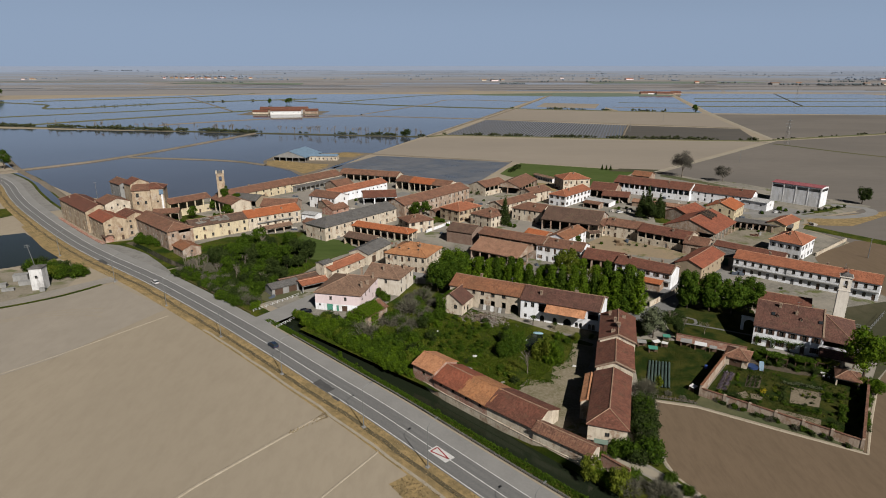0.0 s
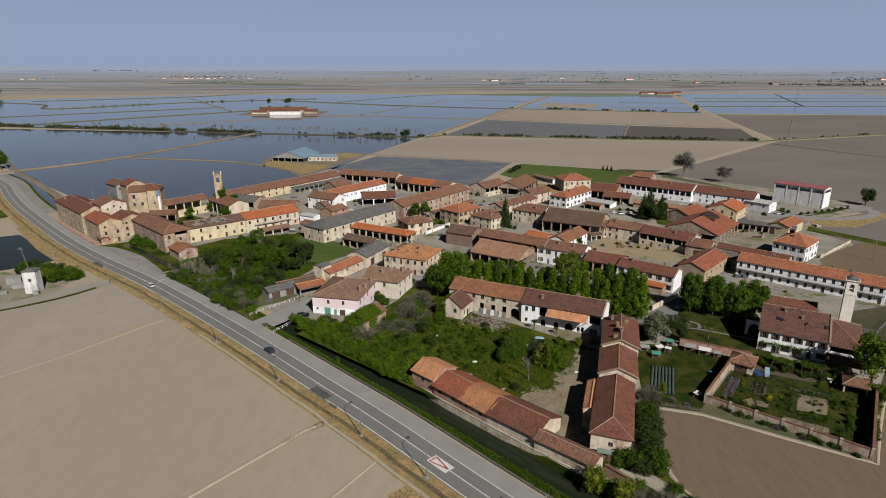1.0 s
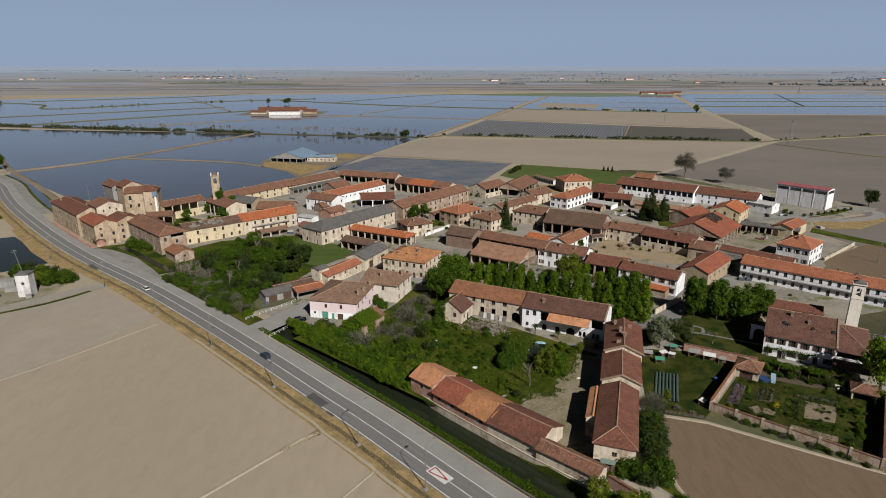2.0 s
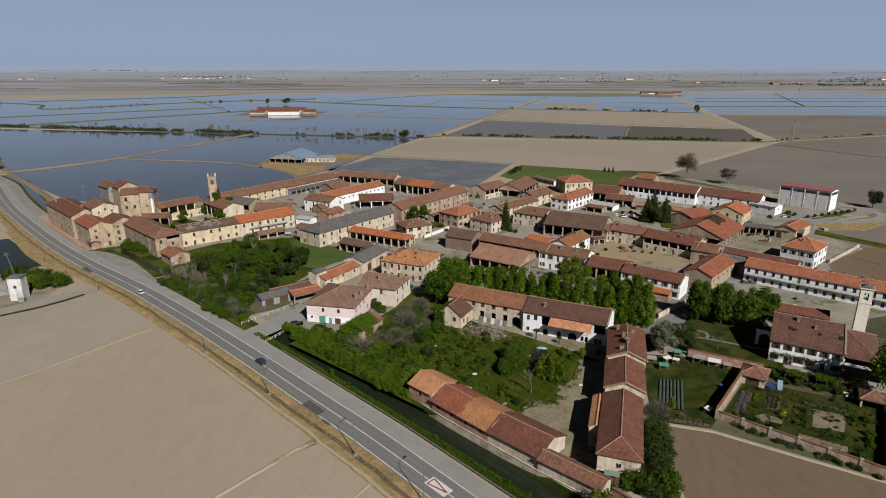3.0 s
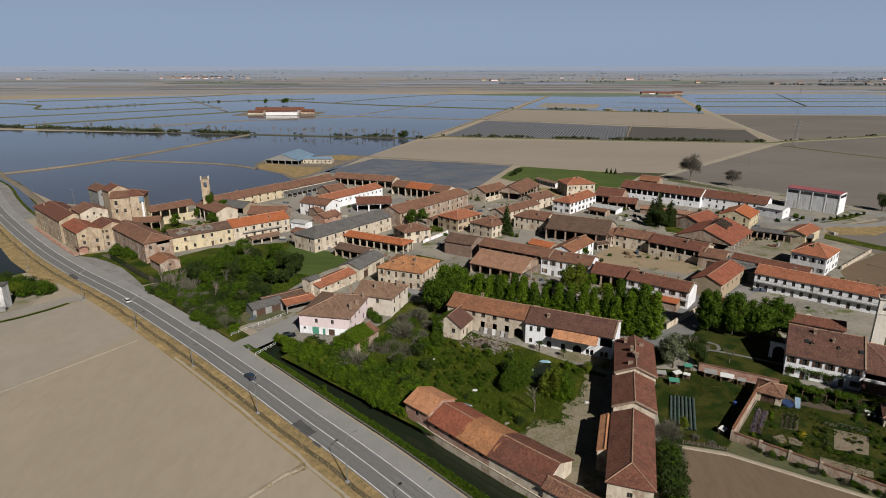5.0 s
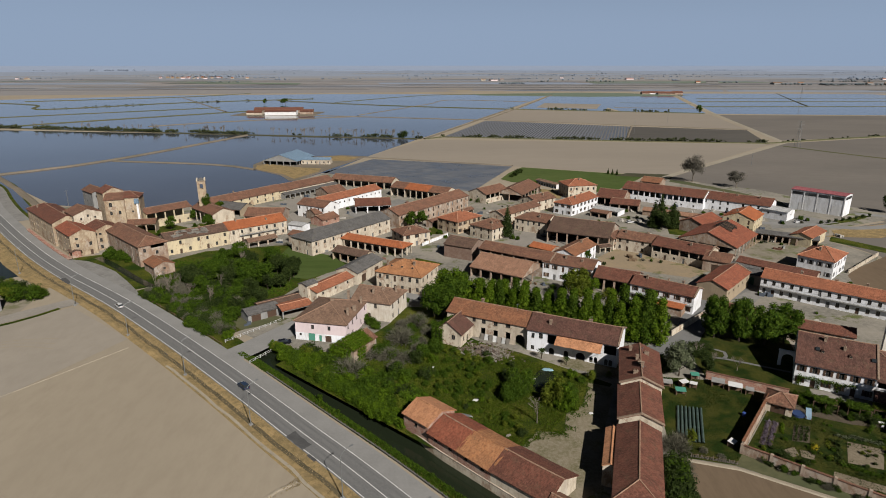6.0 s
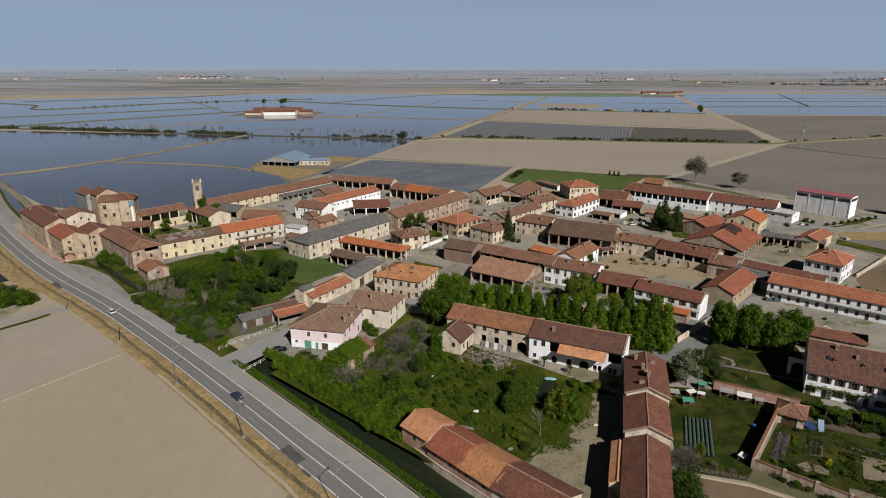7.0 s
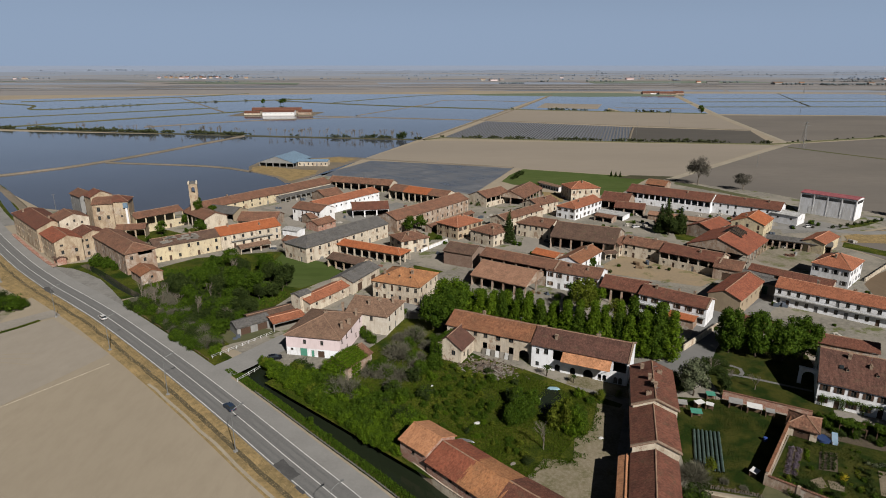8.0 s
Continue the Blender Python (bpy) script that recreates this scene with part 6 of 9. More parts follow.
def undergrowth(models, corners, n, s0, s1, label):
    """A tangle of low plants that nobody could count, joined into one mesh."""
    a, b, c, d = (Vector(p) for p in corners)
    V, F, M, mats, k = [], [], [], [], 0
    for _ in range(n):
        me = PR.choice(models).children[0].data
        if me.materials[0] not in mats:
            mats.append(me.materials[0])
        u, v, s = PR.random(), PR.random(), PR.uniform(s0, s1)
        p = (a * (1 - u) + b * u) * (1 - v) + (d * (1 - u) + c * u) * v
        w = PR.uniform(0, 6.28)
        co = np.empty(len(me.vertices) * 3)
        me.vertices.foreach_get("co", co)
        co = co.reshape(-1, 3) * s
        V.append(np.stack((co[:, 0] * math.cos(w) - co[:, 1] * math.sin(w) + p.x, co[:, 0] * math.sin(w) + co[:, 1] * math.cos(w) + p.y, co[:, 2]), 1))
        tri = np.empty(len(me.polygons) * 3, int)
        me.polygons.foreach_get("vertices", tri)
        F.append(tri.reshape(-1, 3) + k)
        M.append(np.full(len(me.polygons), mats.index(me.materials[0])))
        k += len(co)
    out = bpy.data.meshes.new("undergrowth")
    out.from_pydata(np.concatenate(V).tolist(), [], np.concatenate(F).tolist())
    for m in mats:
        out.materials.append(m)
    out.polygons.foreach_set("material_index", np.concatenate(M).astype(np.int32))
    return tagged(new("undergrowth", out), label, "undergrowth", "", "stuff")


# avenue of tall trees behind the closed farm
for row in range(2):
    for i in range(16):
        t = i / 15
        grown = 1.2 if i > 12 else 1.0
        plant(TALL[(i + row) % 3], 13 + 53.5 * t - row * 2.2 + PR.uniform(-0.7, 0.7), 206 - 21.5 * t + row * 5.0 + PR.uniform(-0.7, 0.7), PR.uniform(1.1, 1.25) * grown, PR.uniform(0.78, 1.0), group="avenue trees")
scatter([BROAD[0], BROAD[1], BROAD[0]], [(-4, 204), (9, 199), (14, 214), (2, 220)], 16, 1.1, 1.5, "avenue trees")
# four plane trees by the street
for x, y in ((85.2, 190), (91.8, 187.4), (98.2, 184.8), (104.4, 185.5)):
    plant(STREET[0 if x > 95 else 1], x, y, 1.22, 1.12, "round-crowned dark green plane tree on the street corner", "street trees")
# wild garden
undergrowth([BUSH[0], BUSH[1], BUSH[3], BUSH[0], BUSH[2], BUSH[4]], [(-45, 178), (-9.5, 146), (-4, 154), (-38, 180)], 60, 0.9, 1.5, "tangle of wild green bushes over the ruined garden")
scatter([BUSH[1], BUSH[3], BUSH[2], SCRUB[1], BUSH[2], BUSH[3], BUSH[0]], [(-26, 158), (-8, 146), (0, 172), (-18, 182)], 30, 0.7, 1.3, "wild garden bushes")
scatter([BUSH[0], BUSH[3], SCRUB[0]], [(-18, 178), (0, 172), (2, 200), (-12, 202)], 18, 0.7, 1.3, "wild garden bushes")
undergrowth([BUSH[4], BUSH[0], BUSH[1], BUSH[3], BUSH[1]], [(-14, 150), (14, 134), (24, 170), (-8, 192)], 110, 0.2, 0.55, "tall weeds standing in the meadow")
undergrowth([BUSH[0], BUSH[1], BUSH[3]], [(-22, 158), (-9.5, 147), (-6, 152), (-17, 164)], 20, 0.7, 1.2, "tangled green undergrowth along the canal")
scatter([BUSH[3], BUSH[2], BUSH[1]], [(17, 154), (23.8, 154), (24, 165), (18.5, 165)], 15, 0.85, 1.3, "garden trees", (1.0, 1.5))
scatter([BUSH[4], BUSH[0], BUSH[1]], [(29, 150), (34, 150), (34, 158), (30, 157)], 12, 0.9, 1.4, "garden trees", (1.2, 1.9))
for quad, n in (([(-6, 160), (6, 148), (16, 160), (4, 176)], 26), ([(0, 176), (12, 168), (22, 172), (12, 182)], 14), ([(8, 140), (16, 134), (24, 146), (16, 152)], 10)):
    undergrowth([BUSH[2], BUSH[3], BUSH[1], BUSH[4]], quad, n, 0.3, 0.8, "brambles and nettles in clumps over the meadow")
for x, y, s in ((-24, 166.5, 2.2), (-14, 177, 1.4), (-11.5, 187, 2.1), (-12, 170, 1.2), (-7.4, 199.5, 1.7), (-6, 181, 1.2)):
    plant(SCRUB[0 if s > 1.4 else 1], x, y, s, 1.0, "grey leafless shrub among the green bushes", "wild garden bushes")
# ivy hedge hanging over the canal
for k in range(4):
    undergrowth([BUSH[0], BUSH[0], BUSH[3]], [(-46 + 8.6 * k, 177.6 - 8.5 * k), (-37.4 + 8.6 * k, 169.1 - 8.5 * k), (-35 + 8.6 * k, 171.5 - 8.5 * k), (-43.6 + 8.6 * k, 180 - 8.5 * k)], 24, 0.8, 1.1, "dense ivy hedge hanging over the canal")
for k in range(5):
    undergrowth([BUSH[0], BUSH[0], BUSH[4], BUSH[3]], [(-51 + 8.4 * k, 185 - 8.6 * k), (-42.6 + 8.4 * k, 176.4 - 8.6 * k), (-41.4 + 8.4 * k, 177.4 - 8.6 * k), (-49.6 + 8.4 * k, 186 - 8.6 * k)], 26, 0.55, 0.85, "dense ivy hedge hanging over the canal")
# thicket by the road
PR.seed(77)
scatter([BROAD[3], BROAD[3], BROAD[2]], [(-70, 232), (-56, 230), (-54, 258), (-72, 270)], 12, 0.6, 0.95, "thicket trees")
scatter([BROAD[3], BROAD[2], BROAD[3], BROAD[2], BROAD[3], BROAD[2], BROAD[3], BROAD[1], BARE[0]], [(-103, 243), (-68, 202), (-60, 222), (-84, 272)], 70, 0.5, 1.05, "thicket trees")
undergrowth([BUSH[1], BUSH[2], BUSH[2], BUSH[3]], [(-106, 246), (-68, 198), (-62, 216), (-90, 272)], 90, 0.8, 1.5, "dense undergrowth of the thicket")
undergrowth([BUSH[1], BUSH[3], BUSH[2], BUSH[0]], [(-82, 199), (-65.5, 187.5), (-62, 192.5), (-77, 206)], 34, 0.7, 1.2, "dense undergrowth of the thicket")
undergrowth([BUSH[2], BUSH[2], BUSH[3], BUSH[1], SCRUB[0]], [(-110, 226.5), (-73, 193.5), (-67, 200), (-104, 234)], 70, 0.7, 1.1, "leafy scrub along the roadside rail")
scatter([SCRUB[1], BUSH[2], BUSH[3], SCRUB[0], SCRUB[1]], [(-110, 236), (-68, 192), (-66, 197), (-106, 242)], 30, 0.8, 1.4, "thicket bushes")
scatter([BARE[0], BARE[1]], [(-112, 236), (-92, 218), (-88, 224), (-106, 244)], 16, 0.5, 0.9, "thicket bare trees")
scatter([BUSH[1], BUSH[3]], [(-150, 274), (-136, 262), (-132, 266), (-146, 280)], 9, 1.0, 1.7, "bushes at the mill")
# along the closed farm's outer wing and canal end
PR.seed(78)
undergrowth([BUSH[2], BUSH[3], SCRUB[0], BUSH[2], SCRUB[1], BUSH[2]], [(41.8, 104.5), (48.6, 128), (50.6, 129), (44.6, 106)], 48, 1.0, 1.7, "dark tangled bushes along the farm wing")
scatter([BUSH[0], BUSH[4]], [(28, 100), (36, 96), (38, 100), (30, 104)], 6, 0.8, 1.3, "canal bushes", (1.0, 1.6))
scatter([SCRUB[0], SCRUB[1], BUSH[3]], [(34, 97), (46, 88), (50, 92), (38, 101)], 9, 0.7, 1.2, "canal bushes")
scatter([BUSH[1], BUSH[3], SCRUB[0], SCRUB[1]], [(38, 98), (46, 86), (50, 88), (41, 100)], 12, 0.7, 1.2, "track bushes")
scatter([SCRUB[1], BUSH[3]], [(45, 99), (52, 88), (53, 89), (47, 101)], 6, 0.5, 0.8, "track bushes")
for k in range(5):
    a_, b_ = CAN[1 + 3 * k] if 1 + 3 * k < len(CAN) else CAN[-2], CAN[min(len(CAN) - 1, 4 + 3 * k)]
    undergrowth([BUSH[0], BUSH[1], BUSH[3]], [(a_[0] - 3.0, a_[1] - 3.0), (b_[0] - 3.0, b_[1] - 3.0), (b_[0] - 4.2, b_[1] - 4.2), (a_[0] - 4.2, a_[1] - 4.2)], 3, 0.15, 0.42, "rank weeds on the canal bank")
# villa grounds
plant(OLIVE, 65.2, 166.2, 1.15, 1.05, "silvery grey-green tree by the garden hedge")
plant(BROAD[3], 73, 167.2, 0.62, 1.0, "small dark tree beside the garden wall")
for x, y, sx, sy in ((77.5, 182.3, 1.5, 1.0), (75.4, 177.6, 1.2, 1.0)):
    for dx in (-1.6, -0.5, 0.6, 1.7):
        plant(BUSH[2], x + dx * sx * 0.75, y - dx * 0.35, sy, 0.75, "clipped oval dark green shrub on the villa lawn", "clipped shrubs")
scatter([BUSH[2]], [(58.5, 166), (61, 166), (65, 175), (62.5, 175)], 6, 0.9, 1.3, "hedge bushes")
scatter([BUSH[2], BUSH[3], BUSH[4], SCRUB[0]], [(92, 148), (106, 141), (110, 148), (94, 156)], 12, 0.35, 0.7, "garden shrubs")
scatter([BUSH[2], BUSH[3]], [(90, 117), (96, 121), (103, 134), (99, 136)], 9, 0.35, 0.6, "garden shrubs")
plant(BROAD[0], 113.0, 140.4, 1.6, 1.05, "bright green tree beside the villa")
plant(BROAD[0], 111.2, 132.6, 0.6, 0.8, "bright green tree beside the villa")
scatter([BUSH[3], BUSH[4]], [(108, 134), (112, 134), (114, 139), (110, 140)], 4, 0.8, 1.2, "garden shrubs")
undergrowth([BUSH[2], BUSH[3], SCRUB[0], BUSH[2]], [(67.5, 129.8), (91, 109.2), (91.8, 110), (68.6, 130.8)], 52, 0.18, 0.5, "weeds growing along the garden wall")
# trees among the houses
for mdl, x, y, s in ((BROAD[2], -15, 320, 1.0), (BROAD[2], -9, 325, 0.9), (CONE, 33, 303, 1.45), (CONE, 111, 320, 1.35), (CONE, 116, 325, 1.55), (CONE, 120, 318, 1.3), (BROAD[3], 114, 316, 1.1), (BROAD[3], 122, 323, 1.0), (BROAD[2], 62, 262, 0.7), (BROAD[1], 48, 228, 0.9), (BROAD[0], 55, 224, 0.9), (BROAD[2], -138, 318, 0.8), (BROAD[2], -118, 317, 0.9), (BROAD[1], -125, 352, 0.8), (BUSH[1], 36, 392, 1.5), (BUSH[3], 67, 437, 1.0), (BROAD[3], 256, 352, 1.2)):
    plant(mdl, x, y, s, 1.0, "dark green tree between the farm buildings")
plant(WINTER[0], 182, 445, 2.3, 0.95, "large leafless tree behind the white row")
plant(WINTER[1], 204, 425, 1.9, 0.7, "large leafless tree behind the white row")
for x, y in ((130, 478), (133, 476.5), (136, 475)):
    plant(CONE, x, y, 0.42, 1.0, "slim dark cypress at the field's edge", "field edge trees")
for x, y, k in ((54, 466, 1.0), (57, 471, 1.3), (60, 478, 1.6), (63, 484, 1.4), (58, 475, 1.2), (62, 489, 1.0)):
    plant(BUSH[2], x, y, k, 0.9, "dark green bush at the corner of the crop field")
# bushes round the pond and small tower
scatter([BUSH[2], BUSH[4], BUSH[3], BUSH[1], BUSH[3]], [(-172, 230), (-150, 219), (-143, 223), (-166, 240)], 26, 1.1, 1.9, "pond bushes")
# hedge on the far dike, doubled in the water
def hedge(name, spots, label):
    """A far hedge: many small shrubs of uneven size, too far to pick apart."""
    V, F = [], []
    rs = np.random.RandomState(len(spots))
    for x, y, z, r, h in spots:
        for _ in range(4):
            ox, oy, oz = rs.normal(0, r * 0.55), rs.normal(0, r * 0.5), rs.uniform(0.3, 0.8) * h
            k, q = len(V), r * rs.uniform(0.35, 0.65)
            for a, b, c in ICO[0]:
                s_ = 0.75 + 0.7 * noise.noise((a * 2.2 + x, b * 2.2 + y, c * 2.2 + k))
                V.append((x + ox + a * q * s_, y + oy + b * q * s_, z + oz + c * q * s_ * 0.9))
            F += [(k + i, k + j, k + l_) for i, j, l_ in ICO[1]]
            for _ in range(8):
                d = rs.normal(size=3)
                d /= np.linalg.norm(d)
                c = np.array((x + ox, y + oy, z + oz)) + d * q * rs.uniform(0.8, 1.35)
                u = rs.normal(size=(2, 3)) * 0.28
                k = len(V)
                V += [tuple(c - u[0]), tuple(c + u[1]), tuple(c + u[0]), tuple(c - u[1])]
                F.append((k, k + 1, k + 2, k + 3))
    me = bpy.data.meshes.new(name)
    me.from_pydata(V, [], F)
    me.materials.append(LEAF["hedge"])
    return tagged(new(name, me), label, "hedge", "", "stuff")


def along(pts, n, r0, r1, z, gaps=0.0, wob=2.0):
    out = []
    ls = [math.dist(a, b) for a, b in zip(pts, pts[1:])]
    while len(out) < n:
        t = PR.random() * sum(ls)
        k = 0
        while t > ls[k]:
            t -= ls[k]
            k += 1
        t /= ls[k]
        x, y = pts[k][0] + (pts[k + 1][0] - pts[k][0]) * t, pts[k][1] + (pts[k + 1][1] - pts[k][1]) * t
        if noise.noise((x * 0.03, y * 0.03, 7)) < gaps - 0.5 + 0.3 * PR.random():
            continue
        r = PR.uniform(r0, r1)
        out.append((x, y + PR.uniform(-wob, wob), z, r, r * PR.uniform(0.9, 1.9)))
    return out


hedge("dike_hedge", along([(-925, 916), (-613, 837), (-232, 748)], 760, 1.0, 3.0, 0.9, 0.05), "scrubby dark hedge along the far dike")
hedge("dike_hedge", along([(-232, 748), (-22, 708)], 50, 1.0, 2.8, 0.9, 0.5), "scattered shrubs along the far dike")
hedge("field_hedge", along([(2, 728), (206, 690), (352, 670)], 230, 0.9, 2.4, 0.5, 0.15), "low dark hedge between two fields")
hedge("field_hedge", along([(130, 1190), (300, 1130), (458, 1085)], 70, 1.5, 3.2, 0.5, 0.4), "low dark hedge between far fields")
hedge("field_hedge", along([(375, 678), (547, 741), (800, 832)], 60, 0.8, 1.6, 0.4, 0.4), "thin weedy hedge along a ditch")
hedge("field_hedge", along([(-748, 1186), (-577, 1384), (-316, 1546)], 30, 1.0, 2.0, 0.6, 0.5), "low weeds along a dike")
for i in range(90):
    t = PR.random() ** 0.7
    plant(PR.choice(BARE), -620 + 600 * t + PR.uniform(-4, 4), 840 - 130 * t, PR.uniform(0.7, 1.2), 1.25, group="dike trees", z=0.9)
for x, y, s in ((-330, 1325, 1.4), (-372, 1320, 1.3), (-338, 1330, 1.2), (450, 1078, 1.5), (-1180, 1633, 3.0), (-1210, 1640, 2.5), (-358, 483, 1.6), (-366, 478, 1.4)):
    plant(BROAD[2], x, y, s, 1.1, "dark tree standing on a dike")
for x, y, s in ((-41, 712, 2.6), (-47, 713.5, 1.8), (-76, 719, 1.4), (-110, 725, 1.1)):
    plant(BUSH[2], x, y, s, 1.2, "round dark shrub on the far dike", z=0.6)
for i in range(8):
    plant(BUSH[2], 203 + 5.2 * i, 327.5 + 2.2 * i, 0.55, 1.3, "small clipped round dark shrub in a row", "clipped shrubs")

plant(BARE[0], 23.3, 144.2, 1.1, 0.85, "leafless grey tree on the farm meadow")
for x, y, sc, m in ((28.1, 152.7, 1.5, 4), (29.8, 155.6, 1.6, 4), (30.6, 150.6, 1.2, 0), (40.4, 163.8, 0.95, 4), (36.0, 165.6, 0.8, 0), (38.2, 163.0, 0.6, 1)):
    plant(BUSH[m], x, y, sc, 1.1, "yellow-green bush at the farmyard's edge")

plant(BROAD[4], 48.5, 216, 1.35, 1.15, "yellow-green spring tree rising above the avenue")
plant(BROAD[4], 58, 210.5, 0.85, 1.15, "yellow-green spring tree rising above the avenue")

for x, y, sc, m in ((36.8, 108.2, 0.9, 1), (38.9, 109.0, 1.3, 3), (40.4, 107.2, 1.4, 1), (41.4, 105.0, 1.2, 2), (34.4, 107.6, 0.5, 0)):
    plant(BUSH[m], x, y, sc, 1.1, "ivy and scrub climbing the wing's end wall")


# ---- along the road ----
def street_lamp_model():
    ob = thing("street_lamp", 0, -400, 0, 0, "tall galvanised street lamp with a curved arm", "street lamp", "street lamps")
    g = Geo()
    g.tube((0, 0, -0.1), (0, 0, 9.6), 0.12, 0.07, 8)
    part("pole", g.mesh("pole", METAL), ob)
    g = Geo()
    p = (0, 0, 9.6)
    for q in ((0.25, 0, 10.1), (0.9, 0, 10.55), (2.2, 0, 10.9)):
        g.tube(p, q, 0.05, 0.045, 6)
        p = q
    part("arm", g.mesh("arm", METAL), ob)
    g = Geo()
    g.box(2.1, 2.9, -0.15, 0.15, 10.84, 11.0)
    g.box(2.2, 2.8, -0.1, 0.1, 10.8, 10.84)
    part("lamp_head", g.mesh("lamp_head", METAL), ob)
    g = Geo()
    g.box(-0.4, 0.4, -0.4, 0.4, -0.1, 0.35)
    part("base", g.mesh("base", WALL["grey"]), ob, None, "concrete footing")
    return ob


LAMP = street_lamp_model()
for x, y in ((16, 84), (-3.2, 104), (-18.5, 118.5), (-44, 143.5), (-69, 167), (-97, 192), (-128, 216.5), (-170, 250)):
    copy_thing(LAMP, pose(x, y, 0.12, 0, 0, 43))
for o in (*LAMP.children_recursive, LAMP):
    bpy.data.objects.remove(o)

rail = thing("guard_rail", 0, 0, 0, 0, "galvanised steel guard rail between shoulder and canal", "guard rail")
line = offset_line([p for p in ROADR if -53 < p[0] < 45], -4.15)
RAILSTEEL = surface("weathered_zinc", (0.26, 0.255, 0.235), (0.18, 0.175, 0.16), 1.0, None, 5, 0.6, 0.003, metal=0.2)
g = Geo()
for a, b in zip(line, line[1:]):
    for dz, dy in ((0.72, 0), (0.52, 0.0)):
        g = Geo()
        g.tube((*a, dz), (*b, dz), 0.08, 0.08, 6)
        part("beam", g.mesh("beam", RAILSTEEL), rail)
POST = Geo()
POST.box(-0.07, 0.07, -0.07, 0.07, -0.3, 0.9)
POSTM = POST.mesh("post", WOOD)
for a, b in zip(line, line[1:]):
    for t in (0.0, 0.25, 0.5, 0.75):
        part("post", POSTM, rail, Matrix.Translation((a[0] * (1 - t) + b[0] * t + 0.1, a[1] * (1 - t) + b[1] * t + 0.1, 0.0)))
rail2 = thing("guard_rail", 0, 0, 0, 0, "low wooden guard rail beside the thicket", "guard rail")
line = offset_line([p for p in ROADR if -112 < p[0] < -66], -3.9)
g = Geo()
for a, b in zip(line, line[1:]):
    g = Geo()
    g.tube((*a, 0.6), (*b, 0.6), 0.1, 0.1, 4)
    part("beam", g.mesh("beam", WOOD), rail2)
    part("post", POSTM, rail2, Matrix.Translation((a[0], a[1], 0.0)))


def railing(pts, label, h=1.0, gap=2.0, mat=None):
    mat = mat or PAINT
    ob = thing("railing", 0, 0, 0, 0, label, "railing")
    g = Geo()
    post = Geo()
    post.box(-0.07, 0.07, -0.07, 0.07, -0.05, h + 0.05)
    pm = post.mesh("post", mat)
    for a, b in zip(pts, pts[1:]):
        for z in (0.5 * h, h):
            g = Geo()
            g.tube((*a, z), (*b, z), 0.05, 0.05, 4)
            part("rail", g.mesh("rail", mat), ob)
        d = math.dist(a, b)
        n = max(1, int(d / gap))
        for i in range(n):
            t = i / n
            part("post", pm, ob, Matrix.Translation((a[0] + (b[0] - a[0]) * t, a[1] + (b[1] - a[1]) * t, 0.05)))
    return ob


railing([(-65, 187), (-60, 193), (-52, 203)], "white concrete railing along the lane")
railing([(-53.4, 173.6), (-49.4, 180.6)], "white railing on the canal bridge")
railing([(118, 181), (136, 171), (150, 184)], "grey wire fence beside the street", 1.6, 2.5, METAL)


def box_wall(name, a, b, h, t, mat, label, cap=None, z0=-0.1, group="", piers=0):
    """A straight free-standing wall with a coping."""
    a, b = Vector(a), Vector(b)
    L = (b - a).length
    ob = thing(name, a.x, a.y, 0, math.degrees(math.atan2(b.y - a.y, b.x - a.x)), label, "wall", group, "structure")
    g = Geo()
    n = max(1, int(L / 3))
    rng = random.Random(int(L * 10))
    for i in range(n):
        g.box(L * i / n, L * (i + 1) / n, -t / 2, t / 2, z0, h + rng.uniform(-0.06, 0.06))
    part("masonry", g.mesh("masonry", mat), ob)
    g = Geo()
    for i in range(n):
        g.box(L * i / n, L * (i + 1) / n, -t / 2 - 0.1, t / 2 + 0.1, h + 0.05, h + 0.17)
    part("coping", g.mesh("coping", cap or ROOF["brown"]), ob)
    if piers:
        pm = Geo()
        pm.box(-0.3, 0.3, -t / 2 - 0.12, t / 2 + 0.12, 0, h + 0.35)
        pm = pm.mesh("pier", mat)
        for i in range(piers):
            part("pier", pm, ob, Matrix.Translation((L * i / max(1, piers - 1), 0, 0)))
    return ob


BRK, CRM = WALL["brick"], WALL["cream"]
box_wall("garden_wall", (66, 132.5), (92.5, 110.3), 2.2, 0.4, WALL["rose"], "old brick garden wall with peeling plaster", piers=7)
box_wall("garden_wall", (92.5, 110.3), (111, 135.5), 2.8, 0.4, BRK, "old brick garden wall with tiled top")
box_wall("garden_wall", (66, 132.5), (82, 152), 3.0, 0.4, WALL["rose"], "plastered garden wall with tiled coping", ROOF["rust"])
box_wall("garden_wall", (72, 164.8), (89, 155.3), 2.2, 0.4, BRK, "old brick wall between villa lawn and kitchen garden")
box_wall("yard_wall", (91, 208), (72.5, 191), 1.8, 0.3, CRM, "pale plaster yard wall beside the street", CRM)
box_wall("yard_wall", (166, 249), (194, 272), 1.3, 0.3, WALL["cream"], "pale concrete fence wall beside the villa", WALL["cream"], piers=12)
box_wall("yard_wall", (33.5, 105), (38, 99.8), 2.6, 0.4, BRK, "crumbling brick wall end at the canal")
for p, q in (((-10.2, 145.2), (0.9, 132.6)), ((0.9, 132.6), (20.2, 113.3)), ((20.2, 113.3), (30.7, 103.8)), ((30.7, 103.8), (36, 97.2))):
    box_wall("canal_wall", p, q, 0.25, 0.05, CRM, "stained retaining wall of the canal", CRM, -2.2)
box_wall("yard_wall", (4, 305), (-8, 288), 1.6, 0.3, WALL["white"], "white plaster garden wall", CRM)
